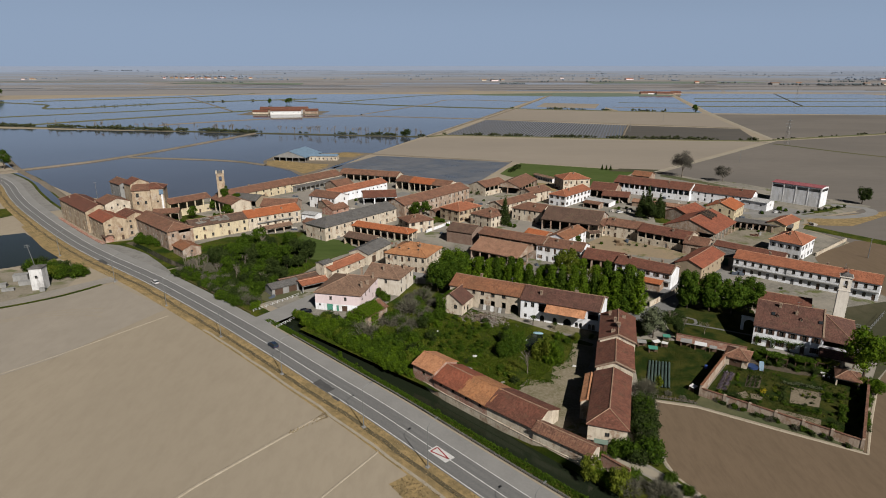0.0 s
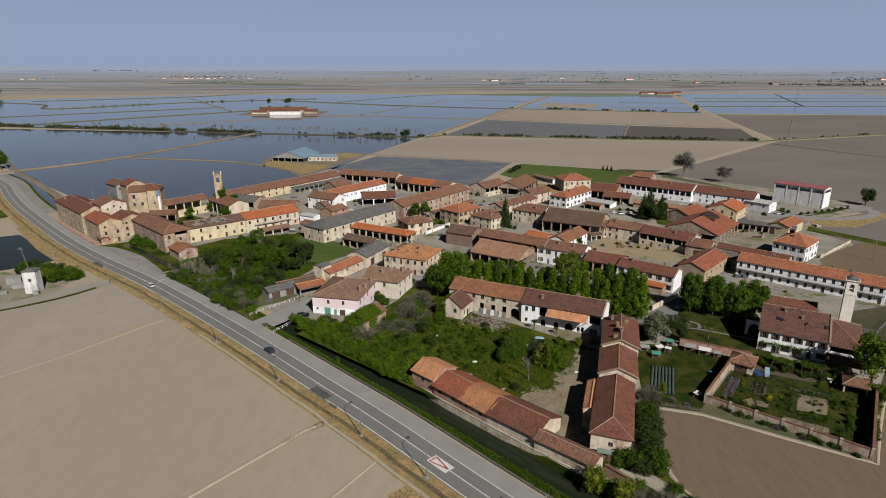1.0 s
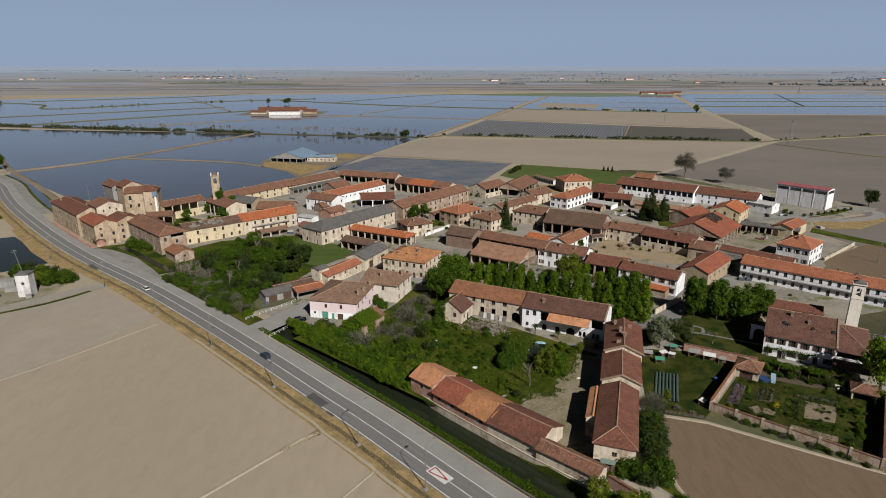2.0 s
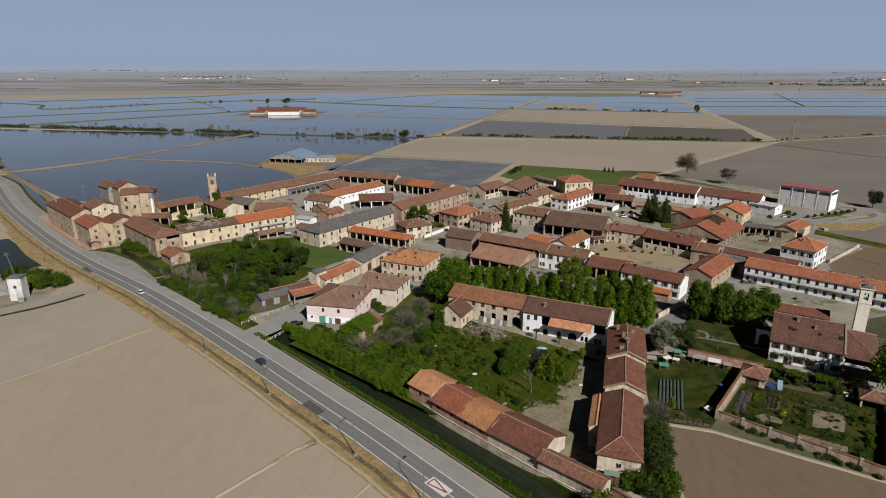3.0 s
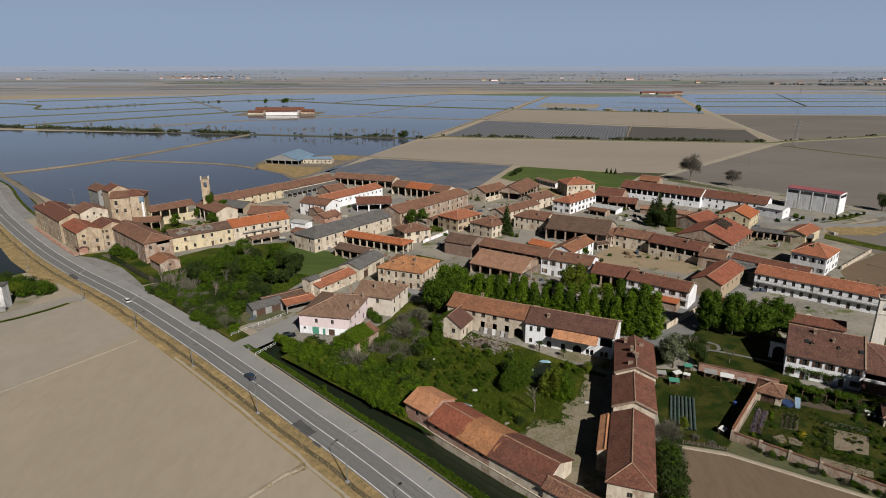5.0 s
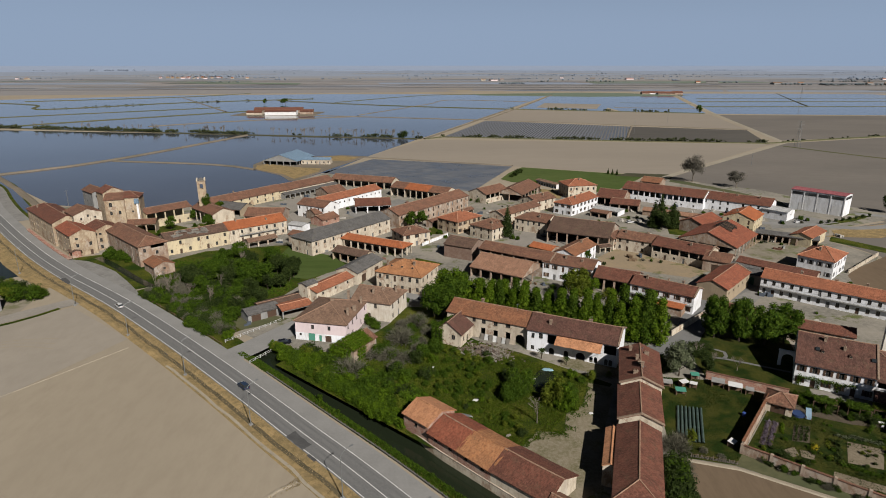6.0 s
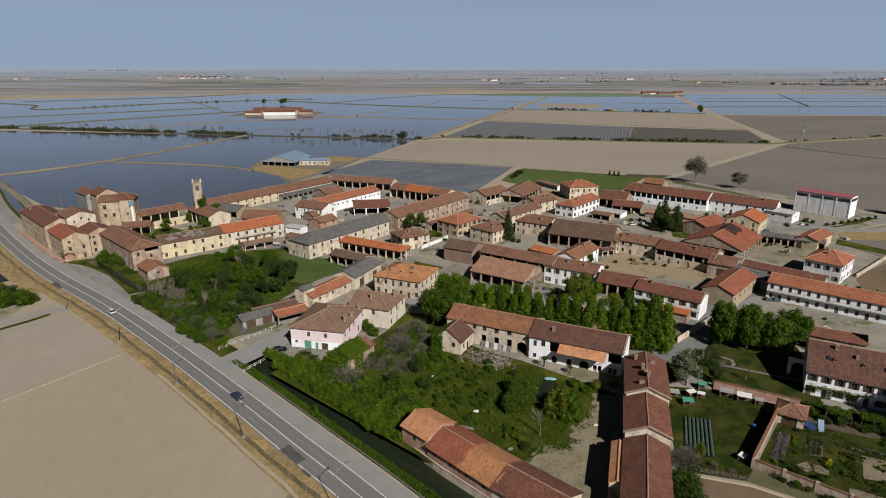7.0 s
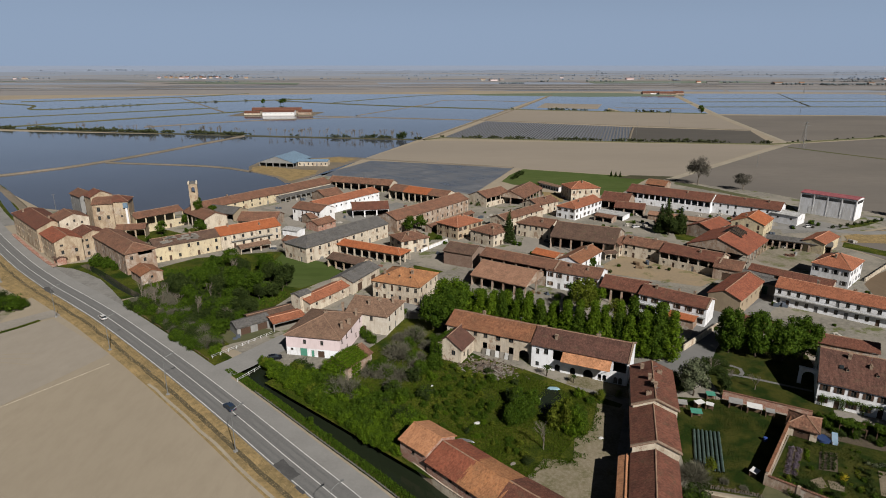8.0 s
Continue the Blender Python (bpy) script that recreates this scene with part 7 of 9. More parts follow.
box_wall("yard_wall", (-4, 212), (-6, 228), 1.8, 0.3, CRM, "pale yard wall", CRM)


# ---- towers ----
def tower(name, x, y, a, w, h, wall, label, category):
    ob = thing(name, x, y, 0, a, label, category)
    r = w / 2
    g = Geo()
    for k in range(4):
        m = Matrix.Rotation(radians(90 * k), 4, "Z") @ Matrix.Translation((-r, -r, 0))
        panel_faces(g, m, w, h, [("a", w * 0.3, w * 0.7, h - 0.2 * h, h - 0.06 * h)], 0.4)
    part("wall", g.mesh("wall", WALL[wall]), ob)
    for z, e in ((h * 0.74, 0.12), (h, 0.3)):
        g = Geo()
        g.box(-r - e, r + e, -r - e, r + e, z, z + 0.3)
        part("cornice", g.mesh("cornice", WALL[wall]), ob)
    g = Geo()
    b = r + 0.2
    for k in range(4):
        m = Matrix.Rotation(radians(90 * k), 4, "Z")
        g.face([m @ Vector(p) for p in ((-b, -b, h + 0.3), (b, -b, h + 0.3), (0, 0, h + 0.3 + w * 0.35))])
    part("roof", g.mesh("roof", ROOF["grey"]), ob)
    return ob


tower("bell_tower", 127.6, 174.5, -31, 3.1, 17.4, "bell", "slender cream bell tower of the chapel", "bell tower")
old = tower("old_tower", -128, 338, 20, 4.2, 21.6, "ochre", "old ochre water tower with ivy on its side", "tower")
for sx in (-1, 1):
    for sy in (-1, 1):
        g = Geo()
        g.box(sx * 1.9 - 0.35, sx * 1.9 + 0.35, sy * 1.9 - 0.35, sy * 1.9 + 0.35, 21.9, 23.0)
        part("merlon", g.mesh("merlon", WALL["cream"]), old)
for i in range(7):
    plant(BUSH[1], -126.2 + PR.uniform(-0.5, 0.5), 336.2 + PR.uniform(-0.4, 0.4), 0.9, 1.0, "ivy climbing the old tower", z=1.8 * i)
for x, y in ((-133, 336), (-124, 334)):
    plant(BROAD[1], x, y, 0.7, 1.0, "green tree at the foot of the tower")
house("substation_tower", -152.5, 210, 4.4, 4.4, 10, 8.6, 9.2, "lime", "grey", "pale stained transformer tower with a flat grey roof", "tower", front="s1", over=0.2, hip="lr")
for x, y, lx, ly, h in ((-160, 214, 6, 2, 1.6), (-166, 219, 5, 3, 2.4), (-150, 207, 1.8, 1.6, 1.2), (-163, 207, 4, 1.2, 1.0), (-168, 211, 3, 2, 1.4)):
    g = Geo()
    g.box(-lx / 2, lx / 2, -ly / 2, ly / 2, 0.05, h)
    g.box(-lx / 2 - 0.1, lx / 2 + 0.1, -ly / 2 - 0.1, ly / 2 + 0.1, h, h + 0.12)
    solid("equipment_cabinet", g, [WALL["grey"]], "grey equipment box on the gravel plot", "cabinet", m=pose(x, y, 0.05, 0, 0, 20))
sheet("plot", [(-158, 196), (-143, 208), (-146, 222), (-180, 232), (-195, 215)], EARTH, 0.045, "dry gravel plot round the transformer tower", "ground")


def utility_pole(x, y, h, lean=0, label="grey concrete utility pole", arms=1):
    ob = thing("utility_pole", x, y, 0, 30, label, "utility pole", "utility poles")
    g = Geo()
    g.tube((0, 0, 0), (lean, 0, h), 0.18, 0.11, 7)
    part("pole", g.mesh("pole", METAL), ob)
    for k in range(arms):
        g = Geo()
        g.box(lean - 0.9, lean + 0.9, -0.05, 0.05, h - 0.4 - 0.6 * k, h - 0.28 - 0.6 * k)
        part("cross_arm", g.mesh("cross_arm", METAL), ob)
    return ob


utility_pole(-161, 222, 14, -2.0, "leaning grey power pole beside the tower", 2)
for x, y, h in ((-196, 330, 18), (330, 900, 16), (238, 760, 16), (262, 520, 10), (187, 246, 9), (150, 205, 9)):
    utility_pole(x, y, h, label="slender grey power pole in the open")


def pylon(x, y, h):
    ob = thing("power_pylon", x, y, 0, 15, "thin steel lattice power pylon", "pylon")
    g = Geo()
    n = 7
    lv = [(h * i / n, 2.2 * (1 - 0.88 * i / n)) for i in range(n + 1)]
    for (z0, r0), (z1, r1) in zip(lv, lv[1:]):
        for sx, sy in ((1, 1), (1, -1), (-1, -1), (-1, 1)):
            g.tube((sx * r0, sy * r0, z0), (sx * r1, sy * r1, z1), 0.1, 0.1, 4)
            g.tube((sx * r0, sy * r0, z0), (-sy * r1, sx * r1, z1), 0.06, 0.06, 3)
    part("lattice", g.mesh("lattice", METAL), ob)
    for z, w in ((h * 0.72, 4), (h * 0.84, 5), (h * 0.95, 3.5)):
        g = Geo()
        g.box(-w, w, -0.12, 0.12, z, z + 0.25)
        part("cross_arm", g.mesh("cross_arm", METAL), ob)


pylon(365, 632, 27)
pylon(860, 1480, 30)


# ---- vehicles ----
def car(x, y, a, paint, label, z=0.13):
    ob = thing("car", x, y, z, a, label, "car")
    g = Geo()
    rows = [(-2.1, 0.45, 0.75), (-1.9, 0.32, 0.95), (-1.0, 0.28, 0.98), (0.9, 0.28, 0.92), (1.9, 0.32, 0.78), (2.1, 0.45, 0.62)]
    for x0, lo, hi in rows:
        w = 0.86 if abs(x0) < 2 else 0.72
        g.v += [(x0, -w, lo), (x0, w, lo), (x0, w * 0.97, hi), (x0, -w * 0.97, hi)]
    for i in range(len(rows) - 1):
        k = 4 * i
        for j in range(4):
            g.f.append((k + j, k + (j + 1) % 4, k + 4 + (j + 1) % 4, k + 4 + j))
    e = 4 * (len(rows) - 1)
    g.f += [(3, 2, 1, 0), (e, e + 1, e + 2, e + 3)]
    g.m = [0] * len(g.f)
    part("body", g.mesh("body", paint), ob)
    g = Geo()
    cab_ = [(-1.95, 0.8, 0.92), (-1.55, 0.64, 1.42), (0.2, 0.64, 1.45), (1.05, 0.8, 0.92)]
    for x0, w, z0 in cab_:
        g.v += [(x0, -w, z0), (x0, w, z0)]
    g.f, g.m = [(0, 2, 3, 1), (2, 4, 5, 3), (4, 6, 7, 5), (0, 6, 4, 2), (1, 3, 5, 7)], [1, 0, 1, 1, 1]
    part("cabin", g.mesh("cabin", paint, GLASS), ob)
    wm = Geo()
    wm.tube((0, -0.1, 0), (0, 0.1, 0), 0.32, 0.32, 12)
    wm = wm.mesh("wheel", TYRE)
    for sx in (-1.3, 1.3):
        for sy in (-0.78, 0.78):
            part("wheel", wm, ob, Matrix.Translation((sx, sy, 0.32)))
    for sx, mt, nm in ((2.07, PAINT, "headlight"), (-2.08, REDPAINT, "tail_light")):
        for sy in (-0.55, 0.55):
            l = Geo()
            l.box(-0.03, 0.03, -0.14, 0.14, -0.06, 0.06)
            part(nm, l.mesh(nm, mt), ob, Matrix.Translation((sx, sy, 0.66)))
    return ob


TYRE = plain("tyre_rubber", (0.02, 0.02, 0.02), 0.8)
CARW, CARB, CARG = plain("car_paint_white", (0.7, 0.7, 0.7), 0.25), plain("car_paint_black", (0.012, 0.014, 0.02), 0.2), plain("car_paint_blue", (0.03, 0.05, 0.09), 0.25)
car(-111.5, 214.8, 136, CARW, "white compact car driving on the country road")
car(-51, 160.5, 134, CARG, "dark blue car driving on the country road")
car(-46.8, 186.2, 20, CARB, "black car parked beside the lane")
for x, y, a, p in ((-64, 302, 40, CARG), (-60, 309, 50, CARB), (52, 303, -34, CARB), (56, 300, -30, CARG), (-6, 222, 60, CARB), (102, 330, 20, CARW), (164, 352, 50, CARB), (192, 330, 10, CARW), (-96, 296, 40, CARB)):
    car(x, y, a, p, "parked car standing in a farmyard", 0.07)


# ---- gardens ----
FOIL = surface("row_cover", (0.075, 0.115, 0.095), (0.035, 0.06, 0.05), 1.2, (0.13, 0.17, 0.17), 2, 0.45, 0.03)
for i in range(7):
    rng = random.Random(i)
    g = Geo()
    n = 15
    for k in range(n + 1):
        y0 = k * 1.0
        h = 0.45 + rng.uniform(-0.08, 0.08)
        g.v += [(-0.33, y0, 0), (-0.22, y0, h * 0.8), (0, y0, h), (0.22, y0, h * 0.8), (0.33, y0, 0)]
        if k:
            b = 5 * (k - 1)
            g.f += [(b + j, b + 1 + j, b + 6 + j, b + 5 + j) for j in range(4)]
    g.m = [0] * len(g.f)
    solid("vegetable_tunnel", g, [FOIL], "long vegetable row under blue-grey plastic cover", "garden bed", group="vegetable rows", m=pose(54.0 + 0.86 * i, 137.0 - 0.2 * i, 0.09, 0, 0, -20.5))


def slab(name, x, y, a, lx, ly, h, mat, label, cat, z=0.09, t=0.06, legs=True, tilt=6):
    ob = thing(name, x, y, z, a, label, cat)
    g = Geo()
    g.box(-lx / 2, lx / 2, -ly / 2, ly / 2, -t / 2, t / 2)
    part("top", g.mesh("top", mat), ob, pose(0, 0, h, tilt, 0, 0))
    if legs:
        if h > 1.1:
            # dark wooden box added under the top to stand for the shade beneath
            g = Geo()
            g.box(-lx * 0.42, lx * 0.42, ly * 0.1, ly * 0.38, 0, h * 0.9)
            g.box(-lx * 0.42, -lx * 0.36, -ly * 0.38, ly * 0.1, 0, h * 0.85)
            part("screen", g.mesh("screen", WOOD), ob, None, "dark wooden screen added for the shade beneath the top")
        lg = Geo()
        lg.box(-0.05, 0.05, -0.05, 0.05, 0, h)
        lm = lg.mesh("leg", WOOD)
        for sx in (-1, 1):
            for sy in (-1, 1):
                part("leg", lm, ob, Matrix.Translation((sx * lx * 0.45, sy * ly * 0.42, 0)))
    return ob


WHITECLOTH, GREENCLOTH, BLUECLOTH = plain("tarp_white", (0.75, 0.75, 0.74)), plain("tarp_green", (0.08, 0.30, 0.22)), plain("tarp_blue", (0.05, 0.10, 0.35))
slab("shelter", 76.8, 158.4, -25, 3.4, 2.2, 1.8, WHITECLOTH, "white tarpaulin shelter on posts in the garden", "shelter")
slab("shelter", 73.4, 160.8, -25, 3.2, 2.4, 1.7, WALL["grey"], "grey sheet shelter against the garden wall", "shelter")
slab("shelter", 79.8, 156.8, -25, 2.0, 1.8, 1.5, WALL["grey"], "small grey hutch at the wall", "hutch")
slab("shelter", 62.1, 156.9, -12, 2.6, 2.0, 1.4, GREENCLOTH, "green tarpaulin cover on posts", "shelter")
slab("shelter", 64.4, 160.6, 20, 2.4, 1.6, 1.6, WHITECLOTH, "white cloth hung over a frame", "shelter")
slab("shelter", 66.6, 159.8, -30, 1.8, 1.4, 1.5, WHITECLOTH, "white cloth hung over a frame", "shelter")
slab("shelter", 68.8, 164.4, -10, 2.2, 1.8, 1.6, GREENCLOTH, "green tarpaulin over a woodpile", "shelter")
slab("shelter", 60.0, 160.6, -12, 2.6, 2.0, 1.6, WALL["grey"], "grey wire hen house with sheet roof", "hutch")
slab("shelter", 65.2, 135.2, 40, 2.0, 1.5, 1.2, WHITECLOTH, "white sheet lean-to at the garden wall", "shelter")
g = Geo()
g.tube((0, 0, 0), (0, 0, 0.6), 1.5, 1.5, 20)
solid("paddling_pool", g, [plain("pool_blue", (0.03, 0.06, 0.16))], "round dark blue garden pool", "pool", m=pose(86.8, 147.2, 0.09))
g = Geo()
g.tube((0, 0, 0), (0, 0, 0.9), 0.45, 0.45, 14)
solid("barrel", g, [BLUECLOTH], "blue plastic barrel in the garden wall's shade", "barrel", m=pose(73.6, 146.9, 0.09))
slab("solar_panel", 88.7, 146.2, -25, 1.2, 3.0, 1.0, plain("panel_pale_blue", (0.25, 0.36, 0.46), 0.3), "pale blue panel leaning on a low frame", "panel", tilt=35)
# beds of the walled garden
SANDBED = surface("garden_sand", (0.26, 0.215, 0.155), (0.205, 0.17, 0.12), 0.4, (0.14, 0.12, 0.08), 1.6, 0.95, 0.08)
DARKBED = surface("garden_earth", (0.10, 0.082, 0.06), (0.13, 0.105, 0.075), 0.5, (0.06, 0.05, 0.035), 2.0, 0.95, 0.1)
for pts, m, lab in (([(91.8, 136.6), (98, 133.5), (93.1, 126.8), (87.1, 129.1)], SANDBED, "bare sandy bed in the walled garden"), ([(82.4, 126.3), (90.4, 121.4), (89, 119.3), (80.9, 124.3)], SANDBED, "bare strip bed along the garden wall"), ([(75.7, 133.6), (78.8, 134.6), (78.2, 131.6), (76.4, 131.1)], SANDBED, "small bare garden bed"), ([(79.4, 133.6), (82.3, 132.6), (80.6, 130.1), (78.4, 131.1)], SANDBED, "small bare garden bed"), ([(71.6, 136), (73.9, 134.8), (80.6, 144), (77.9, 145)], DARKBED, "dark dug bed with purple rows"), ([(79.6, 137), (83, 136), (87, 142.4), (83.6, 143.2)], DARKBED, "dark dug vegetable bed"), ([(95.3, 156.4), (103, 152.2), (105.2, 155.2), (97, 159.4)], GRAVEL, "gravel terrace before the villa")):
    sheet("garden_bed", pts, m, 0.115, lab, "garden bed")


def garden_row(a, b, n, w, h, leaf, label):
    """Low plants set close in one row."""
    rs = np.random.RandomState(int(a[0] * 10 + b[1]))
    V, F = [], []
    for k in range(n):
        t = (k + 0.5) / n
        c = np.array((a[0] + (b[0] - a[0]) * t, a[1] + (b[1] - a[1]) * t, 0.1)) + np.append(rs.normal(0, w * 0.25, 2), 0)
        for _ in range(26):
            d = rs.normal(size=3)
            d /= np.linalg.norm(d)
            q = c + d * (w, w, h * 0.5) * rs.uniform(0.4, 1.1) + (0, 0, h * 0.5)
            u = rs.normal(size=(2, 3)) * 0.13
            i0 = len(V)
            V += [tuple(q - u[0]), tuple(q + u[1]), tuple(q + u[0] - u[1] * 0.4)]
            F.append((i0, i0 + 1, i0 + 2))
    me = bpy.data.meshes.new("garden_row")
    me.from_pydata(V, [], F)
    me.materials.append(leaf)
    tagged(new("garden_row", me), label, "garden row", "garden rows", "stuff")


PURPLE = leaves("leaves_purple", (0.10, 0.075, 0.10), (0.19, 0.16, 0.19), 0.1)
YELLOWLEAF = leaves("flowers_yellow", (0.26, 0.21, 0.01), (0.42, 0.33, 0.02), 0.1)
garden_row((72.3, 135.6), (78.4, 144.5), 24, 0.42, 0.4, PURPLE, "row of purple-grey lettuces")
garden_row((73.4, 135.2), (79.8, 144.2), 24, 0.42, 0.4, PURPLE, "row of purple-grey lettuces")
for k in range(3):
    garden_row((80.2 + 1.1 * k, 136.8 - 0.2 * k), (84 + 1.1 * k, 142.6 - 0.2 * k), 8, 0.32, 0.5, LEAF["dark"], "row of dark green cabbages")
garden_row((89.9, 136.6), (85.2, 129.1), 16, 0.7, 1.0, LEAF["dark"], "clipped dark hedge round a sandy bed")
garden_row((93.2, 138.2), (98.6, 135.3), 12, 0.6, 0.7, LEAF["grey"], "row of grey lavender bushes")
garden_row((85.2, 128.4), (91.4, 123.4), 20, 0.6, 0.9, LEAF["mid"], "clipped green hedge below a sandy bed")
garden_row((90.4, 138.6), (92.6, 137.4), 5, 0.6, 0.8, LEAF["grey"], "row of grey lavender bushes")
garden_row((69.5, 134), (78, 127.5), 14, 0.6, 0.6, LEAF["mid"], "weedy border along the garden wall")
garden_row((78.8, 139.5), (81, 143.6), 8, 0.45, 0.5, LEAF["fresh"], "row of fresh green vegetables")
garden_row((98.5, 139.5), (101.5, 142), 8, 0.5, 0.9, LEAF["mid"], "row of bean plants")
garden_row((86, 134), (88, 137.5), 6, 0.4, 0.4, LEAF["lime"], "row of light green lettuces")
me = crown("crown", [(0, 0, 0.5, 0.8, 0.5), (0.7, 0.3, 0.4, 0.6, 0.4), (-0.7, -0.2, 0.4, 0.6, 0.4)], "lime", 60, 0.12, 5)
me.materials[0] = YELLOWLEAF
bush = thing("bush", 83, 134, 0.09, 20, "low bush covered in yellow flowers", "bush")
part("crown", me, bush)
plant(BUSH[2], 73.8, 129.9, 0.8, 1.1, "dense dark bush by the garden wall")
plant(BUSH[2], 77.6, 128.4, 0.55, 1.0, "dense dark bush by the garden wall")


def pergola(x, y, a, lx, ly, leaf, label):
    ob = thing("pergola", x, y, 0.09, a, label, "pergola", "pergolas")
    post = Geo()
    post.box(-0.07, 0.07, -0.07, 0.07, 0, 2.35)
    pm = post.mesh("post", WOOD)
    for sx in (-1, 0, 1):
        for sy in (-1, 1):
            part("post", pm, ob, Matrix.Translation((sx * lx * 0.47, sy * ly * 0.45, 0)))
    bm_ = Geo()
    bm_.box(-lx / 2, lx / 2, -0.05, 0.05, 2.35, 2.5)
    bm_ = bm_.mesh("beam", WOOD)
    for sy in (-1, 1):
        part("beam", bm_, ob, Matrix.Translation((0, sy * ly * 0.45, 0)))
    sl = Geo()
    sl.box(-0.04, 0.04, -ly / 2, ly / 2, 2.5, 2.58)
    sl = sl.mesh("slat", WOOD)
    for k in range(int(lx / 0.6)):
        part("slat", sl, ob, Matrix.Translation((-lx / 2 + 0.3 + 0.6 * k, 0, 0)))
    rs = random.Random(int(x))
    vine = crown("vine", [(rs.uniform(-lx * 0.45, lx * 0.45), rs.uniform(-ly * 0.4, ly * 0.4), 2.7 + rs.uniform(-0.2, 0.2), rs.uniform(0.6, 1.0), 0.3) for _ in range(26)], leaf, 52, 0.18, int(x), 0.3)
    part("vine", vine, ob, None, "climbing vine")


# dark sheet laid here to paint the shade of pergolas and trees
sheet("garden_bed", [(86.5, 148.5), (97, 143.2), (108, 140.5), (110.5, 149), (104, 151.8), (95, 156), (89, 154.5)], DARKBED, 0.112, "bare earth under the pergolas, shade put into its dark colour", "garden bed")
undergrowth([BUSH[2], BUSH[3], BUSH[1], BUSH[2]], [(88.5, 149), (106, 141.2), (109, 147), (91, 155)], 60, 0.3, 0.75, "dense shrubs and creepers round the pergolas")
undergrowth([BUSH[3], BUSH[1], BUSH[2], BUSH[4]], [(69, 132.6), (92, 113.4), (108.6, 134.6), (84, 147)], 70, 0.12, 0.34, "low weeds and vegetables scattered over the walled garden")
undergrowth([BUSH[2], BUSH[1], BUSH[3]], [(96, 115.5), (98.5, 117), (109.5, 133), (107, 134.5)], 26, 0.35, 0.7, "shaded shrubs along the garden wall")
pergola(94.5, 149.5, -25, 5.5, 3.2, "mid", "wooden pergola overgrown with green vine")
pergola(101, 146.8, -25, 5.0, 3.0, "mid", "wooden pergola overgrown with green vine")
pergola(106.5, 145.8, -25, 5.0, 3.4, "lime", "wooden pergola overgrown with yellow-green vine")
CHAIRW = plain("chair_white", (0.72, 0.72, 0.7))
slab("garden_table", 104.5, 142.6, -25, 2.6, 1.1, 0.75, CHAIRW, "white garden table under the pergola", "table", tilt=0)
for k in range(6):
    ob = thing("garden_chair", 103.3 + 1.1 * (k % 3) + (0.5 if k > 2 else 0), 141.9 - 0.5 * (k % 3) + (1.7 if k > 2 else -0.2), 0.09, -25 + (180 if k > 2 else 0), "white plastic garden chair", "chair", "garden chairs")
    g = Geo()
    g.box(-0.22, 0.22, -0.22, 0.22, 0.42, 0.46)
    part("seat", g.mesh("seat", CHAIRW), ob)
    g = Geo()
    g.box(-0.22, 0.22, -0.25, -0.21, 0.46, 0.9)
    part("backrest", g.mesh("backrest", CHAIRW), ob)
    g = Geo()
    g.box(-0.02, 0.02, -0.02, 0.02, 0, 0.42)
    lm = g.mesh("leg", CHAIRW)
    for sx in (-0.2, 0.2):
        for sy in (-0.2, 0.2):
            part("leg", lm, ob, Matrix.Translation((sx, sy, 0)))
# fence of old boards below the kitchen garden
ob = thing("fence", 0, 0, 0, 0, "ramshackle grey board fence below the kitchen garden", "fence")
fr = random.Random(31)
bd = Geo()
bd.box(-0.09, 0.09, -0.02, 0.02, 0, 1.1)
bd = bd.mesh("board", plain("weathered_board", (0.15, 0.13, 0.11)))
for k in range(44):
    t = k / 43
    part("board", bd, ob, Matrix.Translation((54.6 + 9 * t + fr.uniform(-0.1, 0.1), 131.4 - 2.8 * t + fr.uniform(-0.15, 0.15), 0.05)) @ Matrix.Rotation(radians(-17 + fr.uniform(-20, 20)), 4, "Z") @ Matrix.Rotation(radians(fr.uniform(-16, 16)), 4, "Y") @ Matrix.Diagonal((1, 1, fr.uniform(0.3, 1.0), 1)))
g = Geo()
g.tube((54.6, 131.4, 0.8), (63.6, 128.6, 0.8), 0.04, 0.04, 4)
part("rail", g.mesh("rail", WOOD), ob)
plant(BUSH[4], 56.3, 136.2, 0.8, 1.6, "tall light green bush beside the vegetable rows")
plant(SCRUB[0], 52.2, 133.5, 1.3, 1.4, "grey leafless shrub beside the kitchen garden")
for x, y, s in ((53.5, 136.8, 0.8), (58, 133, 0.5), (61, 131, 0.4)):
    plant(SCRUB[1], x, y, s, 1.0, "grey leafless shrub beside the kitchen garden")
for x, y in ((77, 172), (82.5, 169), (75, 178)):
    plant(BARE[1], x, y, 0.7, 0.9, "small pruned leafless tree on the lawn")
scatter([BUSH[2]], [(73, 178), (78, 176), (79, 179), (74, 181)], 4, 0.8, 1.1, "hedge bushes", (0.5, 0.6))
vr, YV = random.Random(44), random.Random(45)
ob = thing("climbing_vine", 107, 167, 0, -30.5, "green vine trained along the villa's front wall", "vine")
part("leaves", crown("leaves", [(-7.6 + 0.85 * k, -11.15, 2.95 + vr.uniform(-0.3, 0.3), vr.uniform(0.6, 0.95), vr.uniform(0.35, 0.7)) for k in range(15)] + [(xx + vr.uniform(-0.3, 0.3), -11.1, zz, 0.5, 0.5) for xx in (-7.4, -3.2, 1.0) for zz in (0.6, 1.3, 2.0)], "mid", 60, 0.14, 44, 0.4), ob)
g = Geo()
for xx in (-7.4, -3.2, 1.0, 4.4):
    g.tube((xx, -11.05, 0.05), (xx + 0.15, -11.0, 2.9), 0.07, 0.05, 5)
part("stem", g.mesh("stem", BARK), ob)
